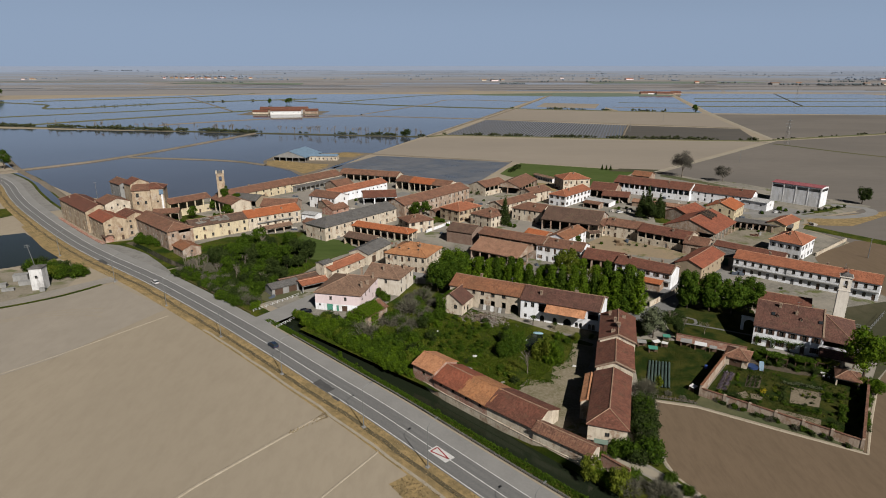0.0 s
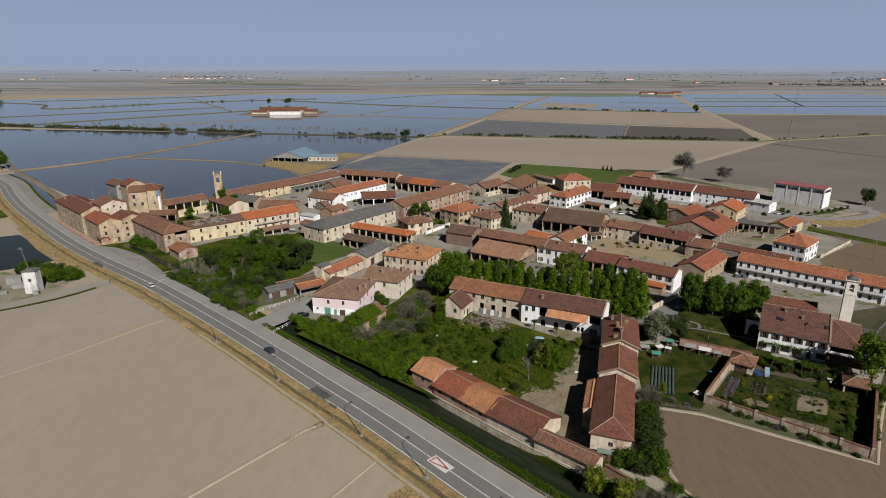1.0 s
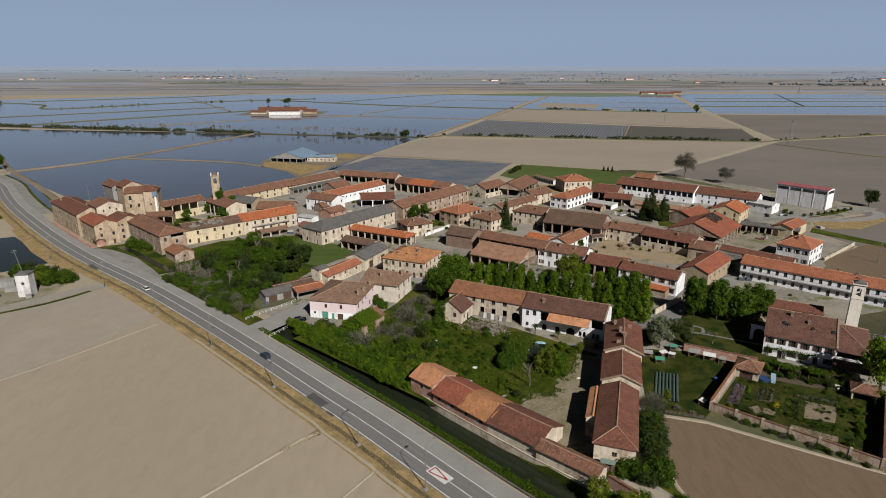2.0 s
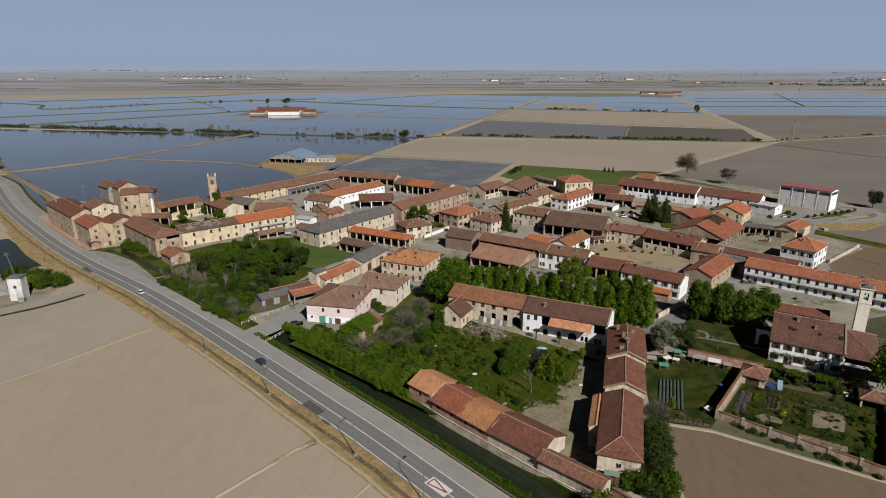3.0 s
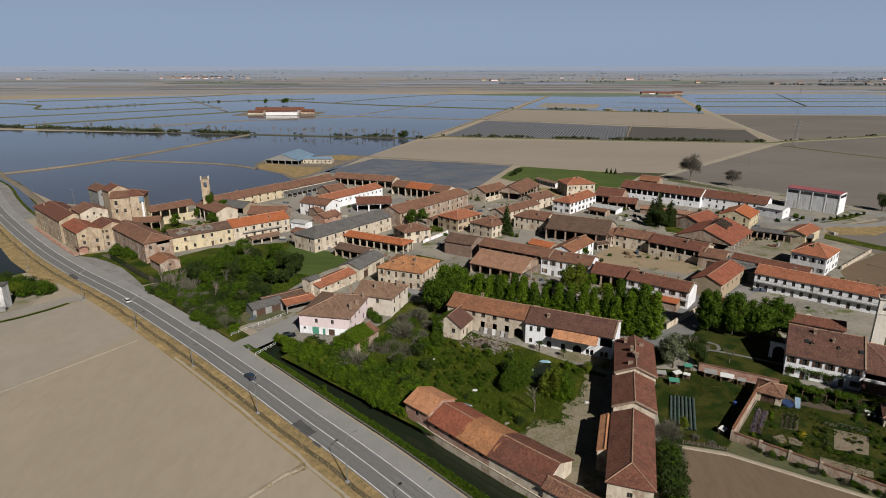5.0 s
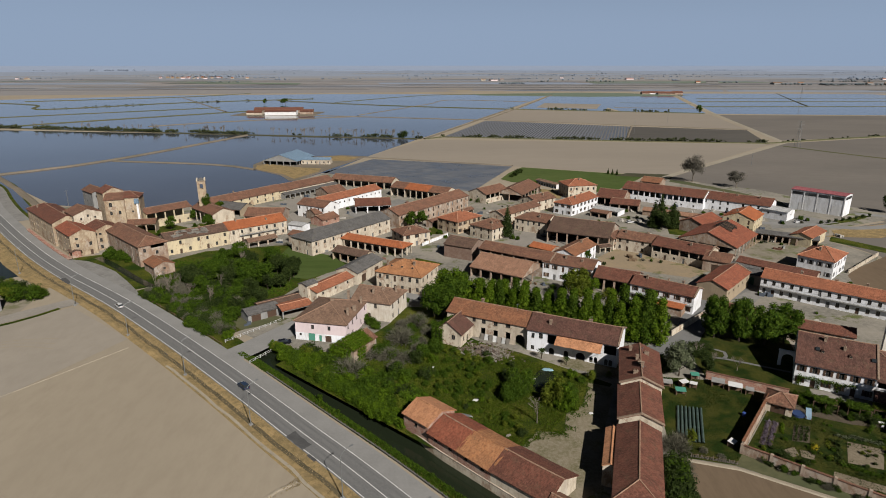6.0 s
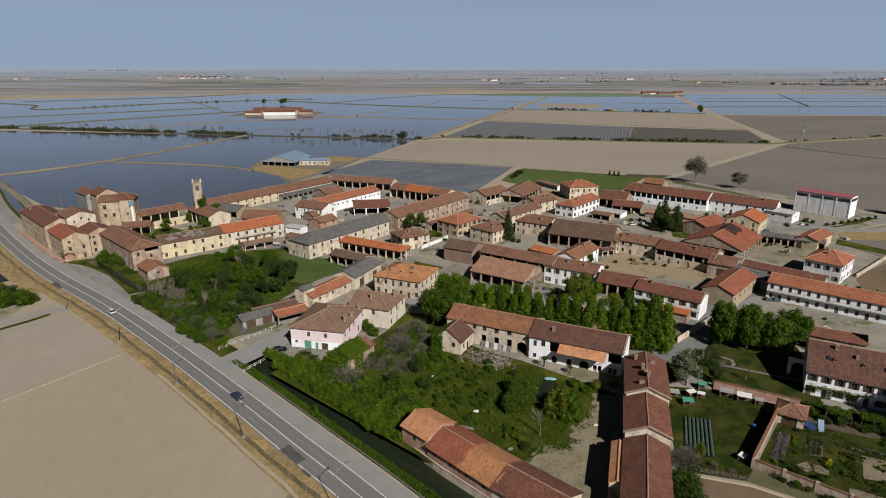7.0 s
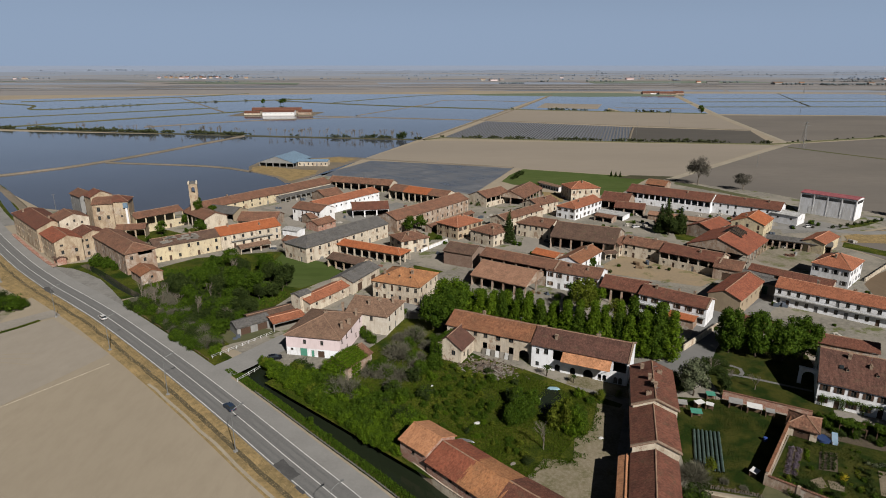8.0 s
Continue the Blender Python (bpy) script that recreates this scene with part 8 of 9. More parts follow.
scatter([BUSH[2], BUSH[3], SCRUB[0], BUSH[4]], [(90, 154), (106, 144), (108, 148), (92, 158)], 12, 0.4, 0.7, "villa garden bushes", (0.9, 1.3))
# ivy smothering the ruined shed: over its far slope, its gable and its outer wall
coat = [(u + YV.uniform(-0.4, 0.4), v + YV.uniform(-0.3, 0.3), 5.75 - abs(v) * 0.5, YV.uniform(0.65, 0.95), YV.uniform(0.5, 0.8)) for u in (-5, -3.8, -2.6, -1.4, -0.2, 1.0, 2.2, 3.4) for v in (0.1, 1.2, 2.3, 3.4)]
coat += [(u + YV.uniform(-0.4, 0.4), 3.9, z, YV.uniform(0.7, 1.0), YV.uniform(0.7, 1.0)) for u in (-5, -3.5, -2, -0.5, 1.0, 2.5) for z in (0.6, 1.8, 3.0)]
coat += [(-5.6, v + YV.uniform(-0.3, 0.3), z, YV.uniform(0.7, 1.0), YV.uniform(0.7, 1.0)) for v in (-2.2, -1.0, 0.2, 1.4, 2.6, 3.8) for z in (0.5, 1.5, 2.5, 3.5)]
coat += [(-5.4, v, 4.6, 0.8, 0.7) for v in (-1.4, -0.5, 0.5, 1.4)] + [(-5.3 + 0.95 * k, v, 6.0 - abs(v) * 0.5, 0.9, 0.5) for k in range(9) for v in (-0.3, -1.1, -1.9, -2.7, -3.5)] + [(-5 + 1.1 * k, -3.0, 4.2, 0.75, 0.5) for k in range(6)] + [(-3.2 + 1.2 * k, -3.8, z, 0.8, 0.8) for k in range(3) for z in (0.6, 1.8, 3.0)]
coat += [(-6.8, v + YV.uniform(-0.4, 0.4), z, 0.95, 0.9) for v in (-0.6, 0.8, 2.2, 3.6) for z in (0.6, 1.8, 3.0)]
ob = thing("ivy", -24.3, 180.3, 0, 59, "thick ivy smothering the ruined shed", "ivy")
part("leaves", crown("leaves", coat, "fresh", 80, 0.12, 91, 0.72), ob)
coat = [(-5 + 1.2 * k, 4.6 + 0.5 * (k % 2), z, 0.85, 0.8) for k in range(8) for z in (0.6, 1.7, 2.8)] + [(-5.4 + 1.2 * k, v, 7.3 - 0.65 * v, 0.85, 0.5) for k in range(7) for v in (2.0, 3.1, 4.2)] + [(-5.8, v, z, 0.8, 0.8) for v in (2.0, 3.2, 4.4) for z in (0.5, 1.6, 2.7, 3.8, 4.6)]
ob = thing("ivy", 5.1, 190.3, 0, 63, "dark ivy climbing the collapsing farm building", "ivy")
part("leaves", crown("leaves", coat, "mid", 80, 0.13, 92, 0.72), ob)
# palms before the white farmhouse
PALM = Geo()
for i in range(22):
    w, e = i * 2.4, 0.5 - 0.9 * (i / 22)
    d = Vector((math.cos(w), math.sin(w), 0))
    p, rise = Vector((0, 0, 3.0)), e + 0.4
    for k in range(4):
        q = p + d * 0.42 + Vector((0, 0, 0.3 * rise))
        side = Vector((-d.y, d.x, 0)) * (0.34 * (1 - k / 4.5))
        side2 = Vector((-d.y, d.x, 0)) * (0.34 * (1 - (k + 1) / 4.5))
        PALM.face([p - side, q - side2, q + side2, p + side])
        p, rise = q, rise - 0.55
PALMT = Geo()
PALMT.tube((0, 0, -0.1), (0.1, 0, 3.0), 0.2, 0.16, 8)
PM, PT = PALM.mesh("crown", LEAF["dark"]), PALMT.mesh("trunk", BARK)
for x, y, s in ((29.5, 176.2, 0.95), (36, 172.5, 0.7), (41.5, 165, 0.7)):
    ob = thing("palm_tree", x, y, 0, 40 * s, "small palm tree before the farmhouse", "palm tree", "palms")
    ob.scale = (s, s, s)
    part("trunk", PT, ob)
    part("crown", PM, ob)

# rubble, pool and scraps on the farm meadow
RUB = [plain("rubble_a", (0.18, 0.142, 0.105)), plain("rubble_b", (0.13, 0.095, 0.075)), plain("rubble_c", (0.27, 0.245, 0.21))]
rng = random.Random(8)
for k in range(3):
    g = Geo()
    for i in range(190):
        u, v = rng.gauss(0, 3.5), rng.gauss(0, 2.2)
        h = max(0.05, 1.5 - 0.12 * (u * u + v * v * 2) ** 0.9)
        m = pose(u, v, rng.uniform(0, h), rng.uniform(-40, 40), rng.uniform(-40, 40), rng.uniform(0, 180))
        a, b, c = rng.uniform(0.1, 0.9), rng.uniform(0.08, 0.25), rng.uniform(0.04, 0.15)
        g.box(-a, a, -b, b, -c, c, 0, m)
    solid("rubble_heap", g, [RUB[k]], "heap of broken planks, bricks and rubble", "rubble", "stuff", m=pose(13.5 + k * 0.8, 181 - k * 0.6, 0.08, 0, 0, -27))
for i in range(7):
    g = Geo()
    g.box(-0.6, 0.6, -0.04, 0.04, 0, 1.9)
    solid("leaning_panel", g, [PAINT if i % 2 else RUB[2]], "pale panel leaning on the derelict house", "panel", group="leaning panels", m=pose(13.2 + 1.25 * i, 189.0 - 0.64 * i, 0.08, -14, 0, -27 + rng.uniform(-14, 14)))
sheet("garden_pond", [(24.6, 159), (27, 156.5), (30.5, 158.5), (32, 165), (31, 169), (28, 169.5), (25.6, 166)], CANAL, 0.12, "murky brown garden pool", "water")
for x, y, a, lx, ly, m, lab in ((30.2, 169.6, -10, 3.4, 1.4, plain("sheet_blue", (0.3, 0.48, 0.58)), "pale blue sheet lying at the pool"), (25.2, 163.8, 52, 3.2, 0.5, PAINT, "white plank at the pool edge"), (9.4, 154, 10, 1.9, 0.9, PAINT, "white plastic scrap on the grass"), (6.4, 147.3, -20, 4.2, 0.8, METAL, "grey boat hull lying behind the shed"), (-1.5, 171, 20, 0.7, 0.5, PAINT, "white scrap on the grass"), (16, 139, 30, 1.5, 0.8, RUB[2], "pale stone on the yard"), (37, 148, 0, 1.2, 0.8, PAINT, "white scrap in the yard")):
    g = Geo()
    n = 12
    g.v = [(math.cos(2 * math.pi * i / n) * lx / 2, math.sin(2 * math.pi * i / n) * ly / 2, 0.02) for i in range(n)] + [(math.cos(2 * math.pi * i / n) * lx / 2.6, math.sin(2 * math.pi * i / n) * ly / 2.6, 0.3) for i in range(n)]
    g.f = [(i, (i + 1) % n, n + (i + 1) % n, n + i) for i in range(n)] + [tuple(range(n, 2 * n))]
    g.m = [0] * len(g.f)
    solid("scrap_sheet", g, [m], lab, "scrap", m=pose(x, y, 0.09, 0, 0, a))
plant(BUSH[4], 46, 166, 0.55, 1.0, "small yellow-green clipped tree before the farmhouse")

# balconies and the hall's bands
for x, y, L, W, a, z in ((80, 218, 22, 9.5, -38.5, 3.1), (140.5, 215.5, 49, 10, -40, 3.2), (-91.3, 305, 20, 12, 40, 3.3)):
    ob = thing("balcony", x, y, 0, a, "long balcony running along the house front", "balcony", "balconies")
    g = Geo()
    g.box(-L / 2, L / 2, -W / 2 - 0.95, -W / 2 - 0.005, z, z + 0.14)
    part("slab", g.mesh("slab", WALL["grey"]), ob)
    g = Geo()
    for k in range(int(L / 1.2)):
        xx = -L / 2 + 0.1 + k * 1.2
        g.box(xx, xx + 0.04, -W / 2 - 0.92, -W / 2 - 0.88, z + 0.14, z + 1.05)
    g.box(-L / 2, L / 2, -W / 2 - 0.93, -W / 2 - 0.87, z + 1.05, z + 1.1)
    part("railing", g.mesh("railing", METAL), ob)
for k in range(4):
    g = Geo()
    g.box(-2.9, 2.9, -0.05, 0.02, 0, 1.6)
    part("strip_window", g.mesh("strip_window", GLASS), hall, Matrix.Translation((-10.4 + 6.9 * k, -5.25, 9.0)))
for k, (w, h) in enumerate(((4, 4.5), (1.2, 2.2), (4.2, 5.5))):
    g = Geo()
    g.box(-w / 2, w / 2, -0.06, 0.0, 0, h)
    part("gate", g.mesh("gate", WALL["concrete"]), hall, Matrix.Translation((-7 + 8.5 * k, -5.25, 0.05)))
for k in range(5):
    g = Geo()
    g.box(-0.22, 0.22, -0.12, 0.0, 0, 11.4)
    part("pilaster", g.mesh("pilaster", WALL["concrete"]), hall, Matrix.Translation((-13.75 + 6.87 * k, -5.25, 0)), "grey concrete pilaster")
g = Geo()
g.box(-4.6, 4.6, -0.06, 0.02, 0, 1.6)
part("strip_window", g.mesh("strip_window", GLASS), hall, Matrix.Translation((14.0, 0, 9.2)) @ Matrix.Rotation(radians(90), 4, "Z"))

# ---- far farms and villages ----
house("farm", -268, 1050, 52, 20, 4, 6.5, 9, "concrete", "red", "distant white farm on an island among paddies", "farm", front="s6", group="far farms", over=1)
house("farm", -316, 1062, 26, 14, 2, 4, 6.5, "cream", "red", "distant red-roofed barn among paddies", "barn", front="", group="far farms", over=1)
house("farm", -284, 1098, 84, 15, 4, 6, 9.5, "rose", "red", "distant long red-roofed barn among paddies", "barn", front="", group="far farms", over=1)
house("farm", -229, 1070, 22, 16, 4, 5, 8, "rose", "red", "distant red-roofed barn among paddies", "barn", front="", group="far farms", over=1)
sheet("farm_yard", [(-350, 1030), (-212, 1030), (-205, 1120), (-345, 1130)], DIKE, 0.1, "ground of a distant farm among the paddies", "ground")
for x, y, L, wl in ((648, 1780, 46, "rose"), (612, 1800, 36, "white"), (690, 1810, 30, "rose"), (590, 1790, 22, "rose")):
    house("farm", x, y, L, 14, PR.uniform(-12, 4), 4, 8, wl, "red", "distant red-roofed farm among the paddies", "farm", front="", group="far farms", over=1)
# haze is put into these leaf colours, the second for clumps farther off
HAZEDLEAF = leaves("leaves_far_hazed", (0.135, 0.165, 0.180), (0.17, 0.20, 0.21), 0.0)
HAZEDLEAF2 = leaves("leaves_far_hazed_blue", (0.22, 0.265, 0.33), (0.25, 0.295, 0.36), 0.0)
rng = random.Random(21)


def far_wood(x, y, w, n, h, mat, label):
    """A clump of distant trees, one mesh of many small crowns."""
    g = Geo()
    for i in range(n):
        px, py = x + rng.gauss(0, w * 0.45), y + rng.gauss(0, w * 0.12)
        s = h * rng.uniform(0.45, 1.05)
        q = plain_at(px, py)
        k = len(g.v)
        # crowns shrink with the drawn-in plain to keep their size in view
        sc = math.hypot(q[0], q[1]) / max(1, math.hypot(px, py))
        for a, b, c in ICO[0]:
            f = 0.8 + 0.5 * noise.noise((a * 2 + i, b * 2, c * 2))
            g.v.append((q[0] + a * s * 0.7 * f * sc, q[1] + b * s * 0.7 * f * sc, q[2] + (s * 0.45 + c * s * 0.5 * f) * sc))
        g.f += [(k + p, k + r, k + t) for p, r, t in ICO[1]]
    g.m = [0] * len(g.f)
    solid("far_wood", g, [mat], label, "woods", "stuff")


def far_house(x, y, L, h, wl, rf):
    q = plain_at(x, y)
    # scaled down to look right from the camera on the pulled-in rim
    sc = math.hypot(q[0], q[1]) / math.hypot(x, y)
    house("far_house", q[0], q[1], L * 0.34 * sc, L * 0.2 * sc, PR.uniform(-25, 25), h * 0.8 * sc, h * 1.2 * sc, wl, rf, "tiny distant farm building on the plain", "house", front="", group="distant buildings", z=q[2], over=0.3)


for x, y, w, n in ((-1050, 2950, 120, 8), (-1400, 3900, 330, 26), (-1150, 4000, 150, 12), (-900, 3500, 80, 6), (-2500, 3800, 160, 8), (-1700, 5200, 200, 12), (-2950, 1990, 90, 8), (-1560, 1820, 60, 7), (310, 2750, 120, 9), (420, 3700, 300, 16), (1150, 3600, 260, 16), (950, 3700, 200, 14), (1250, 3300, 60, 5), (1700, 2560, 190, 20), (1500, 2600, 90, 8), (1900, 2600, 80, 6), (2700, 3700, 400, 26), (2300, 3500, 180, 12), (1350, 2900, 60, 4), (800, 3100, 90, 6), (2050, 3100, 150, 10), (2900, 2900, 120, 8), (500, 3050, 60, 4), (1500, 4300, 400, 24), (3300, 4300, 400, 22), (-2100, 4600, 300, 14), (-3100, 3300, 150, 8), (3000, 5200, 500, 24), (1000, 4700, 400, 20), (-600, 3700, 200, 8), (600, 5200, 700, 30), (2200, 5400, 800, 34), (-400, 5600, 500, 16)):
    far_wood(x, y, w, int(1.8 * n), 11, HAZEDLEAF if y < 3300 else HAZEDLEAF2, "distant clump of trees with haze put into the leaf colour")
for x, y, L in ((-1480, 3750, 40), (-1400, 3720, 60), (-1330, 3800, 40), (-1260, 3780, 50), (-1550, 3850, 40), (-1190, 3850, 60), (-2380, 3600, 90), (-2450, 3620, 50), (280, 3300, 120), (330, 3350, 60), (230, 3340, 70), (880, 3600, 90), (960, 3620, 80), (1080, 3560, 130), (1160, 3580, 60), (1450, 2680, 130), (1560, 2690, 60), (1830, 2650, 90), (1900, 2640, 60), (2500, 3500, 100), (2620, 3450, 70), (1250, 2860, 150), (1180, 2850, 60), (760, 3900, 60), (-3000, 3900, 80), (620, 3500, 50)):
    far_house(x, y, L, 8, PR.choice(["cream", "grey", "pink", "grey"]), PR.choice(["beige", "faded", "coral", "grey"]))
vr2 = random.Random(12)
for k in range(18):
    far_house(-1740 + 330 * vr2.random(), 3800 + 200 * vr2.random(), vr2.uniform(35, 80), 8, vr2.choice(["cream", "pink", "tan"]), vr2.choice(["faded", "coral", "brick"]))
far_wood(-1640, 4420, 240, 34, 22, HAZEDLEAF2, "distant wood behind a village with haze put into the leaf colour")
far_wood(-4747, 9288, 460, 22, 26, HAZEDLEAF2, "distant clump of trees with haze put into the leaf colour")

wr = random.Random(63)
for i in range(70):
    y = wr.uniform(3300, 9500)
    x = wr.uniform(-0.75, 0.95) * y
    far_wood(x, y, wr.uniform(60, 260), wr.randint(2, 7), wr.uniform(9, 16), HAZEDLEAF2, "distant clump of trees with haze put into the leaf colour")

for x, y, z, k in ((-125, 336.6, 0, 1.0), (-125.2, 336.8, 3, 1.0), (-125.2, 336.8, 6, 0.9), (-125.3, 336.8, 8.6, 0.9), (-125.3, 337, 11, 0.8), (-125.4, 337, 13, 0.6), (-123.8, 336, 0, 1.2)):
    plant(BUSH[1], x, y, k, 1.1, "green ivy climbing the small tower", "ivy", z)

# ---- rough grass ----
def tufts(name, spots, size, leaf, label):
    V, F = [], []
    rs = np.random.RandomState(len(spots))
    for x, y, z in spots:
        for _ in range(3):
            w = rs.uniform(0, 6.28)
            s = size * rs.uniform(0.6, 1.4)
            dx, dy = math.cos(w) * s * 0.5, math.sin(w) * s * 0.5
            lx, ly = rs.normal(0, 0.3 * s, 2)
            k = len(V)
            V += [(x - dx, y - dy, z), (x + dx, y + dy, z), (x + dx * 0.3 + lx, y + dy * 0.3 + ly, z + s)]
            F.append((k, k + 1, k + 2))
    me = bpy.data.meshes.new(name)
    me.from_pydata(V, [], F)
    me.materials.append(leaf)
    return tagged(new(name, me), label, "grass", "", "stuff")


def inside(p, poly):
    c = False
    for (x0, y0), (x1, y1) in zip(poly, poly[1:] + poly[:1]):
        if (y0 > p[1]) != (y1 > p[1]) and p[0] < (x1 - x0) * (p[1] - y0) / (y1 - y0) + x0:
            c = not c
    return c


def fill(poly, n, z=0.07, patchy=0.0):
    xs, ys = [p[0] for p in poly], [p[1] for p in poly]
    out = []
    while len(out) < n:
        p = (PR.uniform(min(xs), max(xs)), PR.uniform(min(ys), max(ys)))
        if inside(p, poly) and noise.noise((p[0] * 0.12, p[1] * 0.12, 3)) > patchy - 1 + PR.random() * 0.8:
            out.append((*p, z))
    return out


MEADOW = [(-46, 173), (-2, 136), (10, 131), (24, 138), (40, 160), (24, 178), (12, 180), (0, 198), (-16, 194), (-28, 180), (-40, 181)]
tufts("long_grass", fill(MEADOW, 42000, 0.07, 0.45), 0.24, leaves("meadow_blades", (0.05, 0.093, 0.006), (0.15, 0.192, 0.018), 0.3), "long uneven green meadow grass")
tufts("long_grass", fill([(-66, 201), (-99, 233), (-122, 256), (-106, 278), (-72, 286), (-54, 240), (-62, 212)], 7000, 0.07, 0.7), 0.42, LEAF["mid"], "long green grass under the thicket")
LAWNLEAF = leaves("lawn_blades", (0.032, 0.056, 0.007), (0.078, 0.092, 0.016), 0.15)
LAWNP = [(49, 121), (53, 131), (63, 129), (81, 150), (72, 165), (58, 165)]
tufts("lawn_grass", fill(LAWNP, 5000, 0.09, 0.75), 0.13, LAWNLEAF, "short patchy lawn grass")
tufts("lawn_grass", fill([(68, 133), (92, 113), (109, 135), (97, 152), (82, 150)], 5000, 0.09, 0.75), 0.14, LAWNLEAF, "patchy grass in the walled garden")
spots = []
for a, b in zip(CAN, CAN[1:]):
    for _ in range(420):
        t, w = PR.random(), PR.uniform(3.1, 7.2)
        d = Vector((b[0] - a[0], b[1] - a[1])).normalized()
        x, y = a[0] + (b[0] - a[0]) * t - d.y * w, a[1] + (b[1] - a[1]) * t + d.x * w
        spots.append((x, y, 0.03 if w > 5.6 else (w - 5.6) * 0.69))
tufts("bank_grass", spots, 0.34, LEAF["mid"], "fresh green grass on the canal bank")
# dark strip over the verge's dip: the ditch's shadow line put into colour
DITCHSHADE = surface("ditch_shade", (0.12, 0.10, 0.06), (0.17, 0.135, 0.08), 0.2, (0.05, 0.05, 0.03), 0.8, 0.95, 0.1)
g = Geo()
wob = random.Random(4)
DL = [(x + wob.uniform(-0.3, 0.3), y + wob.uniform(-0.3, 0.3)) for x, y in ROADR]
ribbon(g, DL, 10.0, 11.1, 0.16)
EG = Geo()
EL = [(x + wob.uniform(-0.25, 0.25), y + wob.uniform(-0.25, 0.25)) for x, y in ROADR if -70 < x < 60]
ribbon(EG, EL, 12.8, 13.45, 0.3, 0.18)
solid("field_edge", EG, [PALEROAD], "pale dry earth edge between verge and field", "verge", "structure")
solid("ditch", g, [DITCHSHADE], "dark strip painted for the ditch's shade between road and field", "ditch", "structure")
DRYLEAF = leaves("dry_blades", (0.26, 0.195, 0.10), (0.52, 0.40, 0.23), 0.3)
spots = []
for a, b in zip(ROADR, ROADR[1:]):
    for _ in range(110):
        t, w = PR.random(), PR.uniform(8.2, 13.6)
        d = Vector((b[0] - a[0], b[1] - a[1])).normalized()
        spots.append((a[0] + (b[0] - a[0]) * t - d.y * w, a[1] + (b[1] - a[1]) * t + d.x * w, 0.1))
tufts("dry_grass", spots, 0.22, DRYLEAF, "dry yellow-brown grass along the road verge")
tufts("dry_grass", fill([(-11, 99), (-4, 103.5), (5, 94.5), (13, 83), (8, 80), (-4, 90)], 420, 0.06, 0.7), 0.3, DRYLEAF, "rank dry yellow grass on a hummock")
# white arch beside the villa
ob = thing("garden_arch", 97.6, 171.5, 0, -32, "white plastered garden arch beside the villa", "arch")
g = Geo()
for m in (Matrix.Translation((-2.4, -0.3, 0)), Matrix.Translation((2.4, 0.3, 0)) @ Matrix.Rotation(math.pi, 4, "Z")):
    panel_faces(g, m, 4.8, 4.6, [("a", 0.9, 3.9, 0.02, 3.9)], 0.6)
g.box(-2.55, 2.55, -0.42, 0.42, 4.6, 4.8)
part("masonry", g.mesh("masonry", WALL["white"]), ob)
# collapsed part of the broad barn's roof; dark sheets stand for its shaded inside
hole = thing("collapsed_roof", 130, 288, 0, 47.5, "collapsed stretch of roof, its shaded inside painted as dark sheets under bare rafters", "roof damage")
HOLEDARK = plain("roof_hole_shade", (0.025, 0.022, 0.02), 0.9)
HR = lambda y: 9.8 - abs(y) * 0.384 + 0.22
g = Geo()
edge_ = random.Random(6)
for k in range(9):
    x0, x1 = -1.0 + 1.2 * k, 0.2 + 1.2 * k
    lo, hi = -4.2 - edge_.uniform(0, 2.0), 1.5 + edge_.uniform(0, 2.0)
    g.face([(x0, lo, HR(lo) + 0.1), (x1, lo, HR(lo) + 0.1), (x1, 0, HR(0) + 0.1), (x0, 0, HR(0) + 0.1)])
    g.face([(x0, 0, HR(0) + 0.1), (x1, 0, HR(0) + 0.1), (x1, hi, HR(hi) + 0.1), (x0, hi, HR(hi) + 0.1)])
part("dark_gap", g.mesh("dark_gap", HOLEDARK), hole)
for k in range(6):
    g = Geo()
    x = -0.4 + 1.7 * k
    g.tube((x, -5.0, HR(-5.0) + 0.2), (x + random.Random(k).uniform(-0.5, 0.5), 0.3, HR(0) + 0.25), 0.12, 0.1, 5)
    part("rafter", g.mesh("rafter", WOOD), hole)
# patched stretch of the yellow row's roof
ob = thing("roof_patch", -113, 286.4, 0, 40, "grey sheets and mortar patching an old tiled roof", "roof patch")
pr = random.Random(17)
GREYSHEET = surface("grey_sheet", (0.24, 0.225, 0.2), (0.16, 0.145, 0.125), 0.6, (0.32, 0.3, 0.27), 2.0, 0.9, 0.02)
for k in range(16):
    g = Geo()
    g.box(-pr.uniform(0.8, 2.0), pr.uniform(0.8, 2.0), -pr.uniform(0.3, 0.9), pr.uniform(0.3, 0.9), 0, 0.06)
    y_ = pr.uniform(-4.2, -0.8)
    part("sheet", g.mesh("sheet", GREYSHEET), ob, Matrix.Translation((pr.uniform(-10, 4), y_, 9.3 - abs(y_) * 0.418 + 0.28)) @ Matrix.Rotation(math.atan(0.418), 4, "X") @ Matrix.Rotation(radians(pr.uniform(-20, 20)), 4, "Z"))
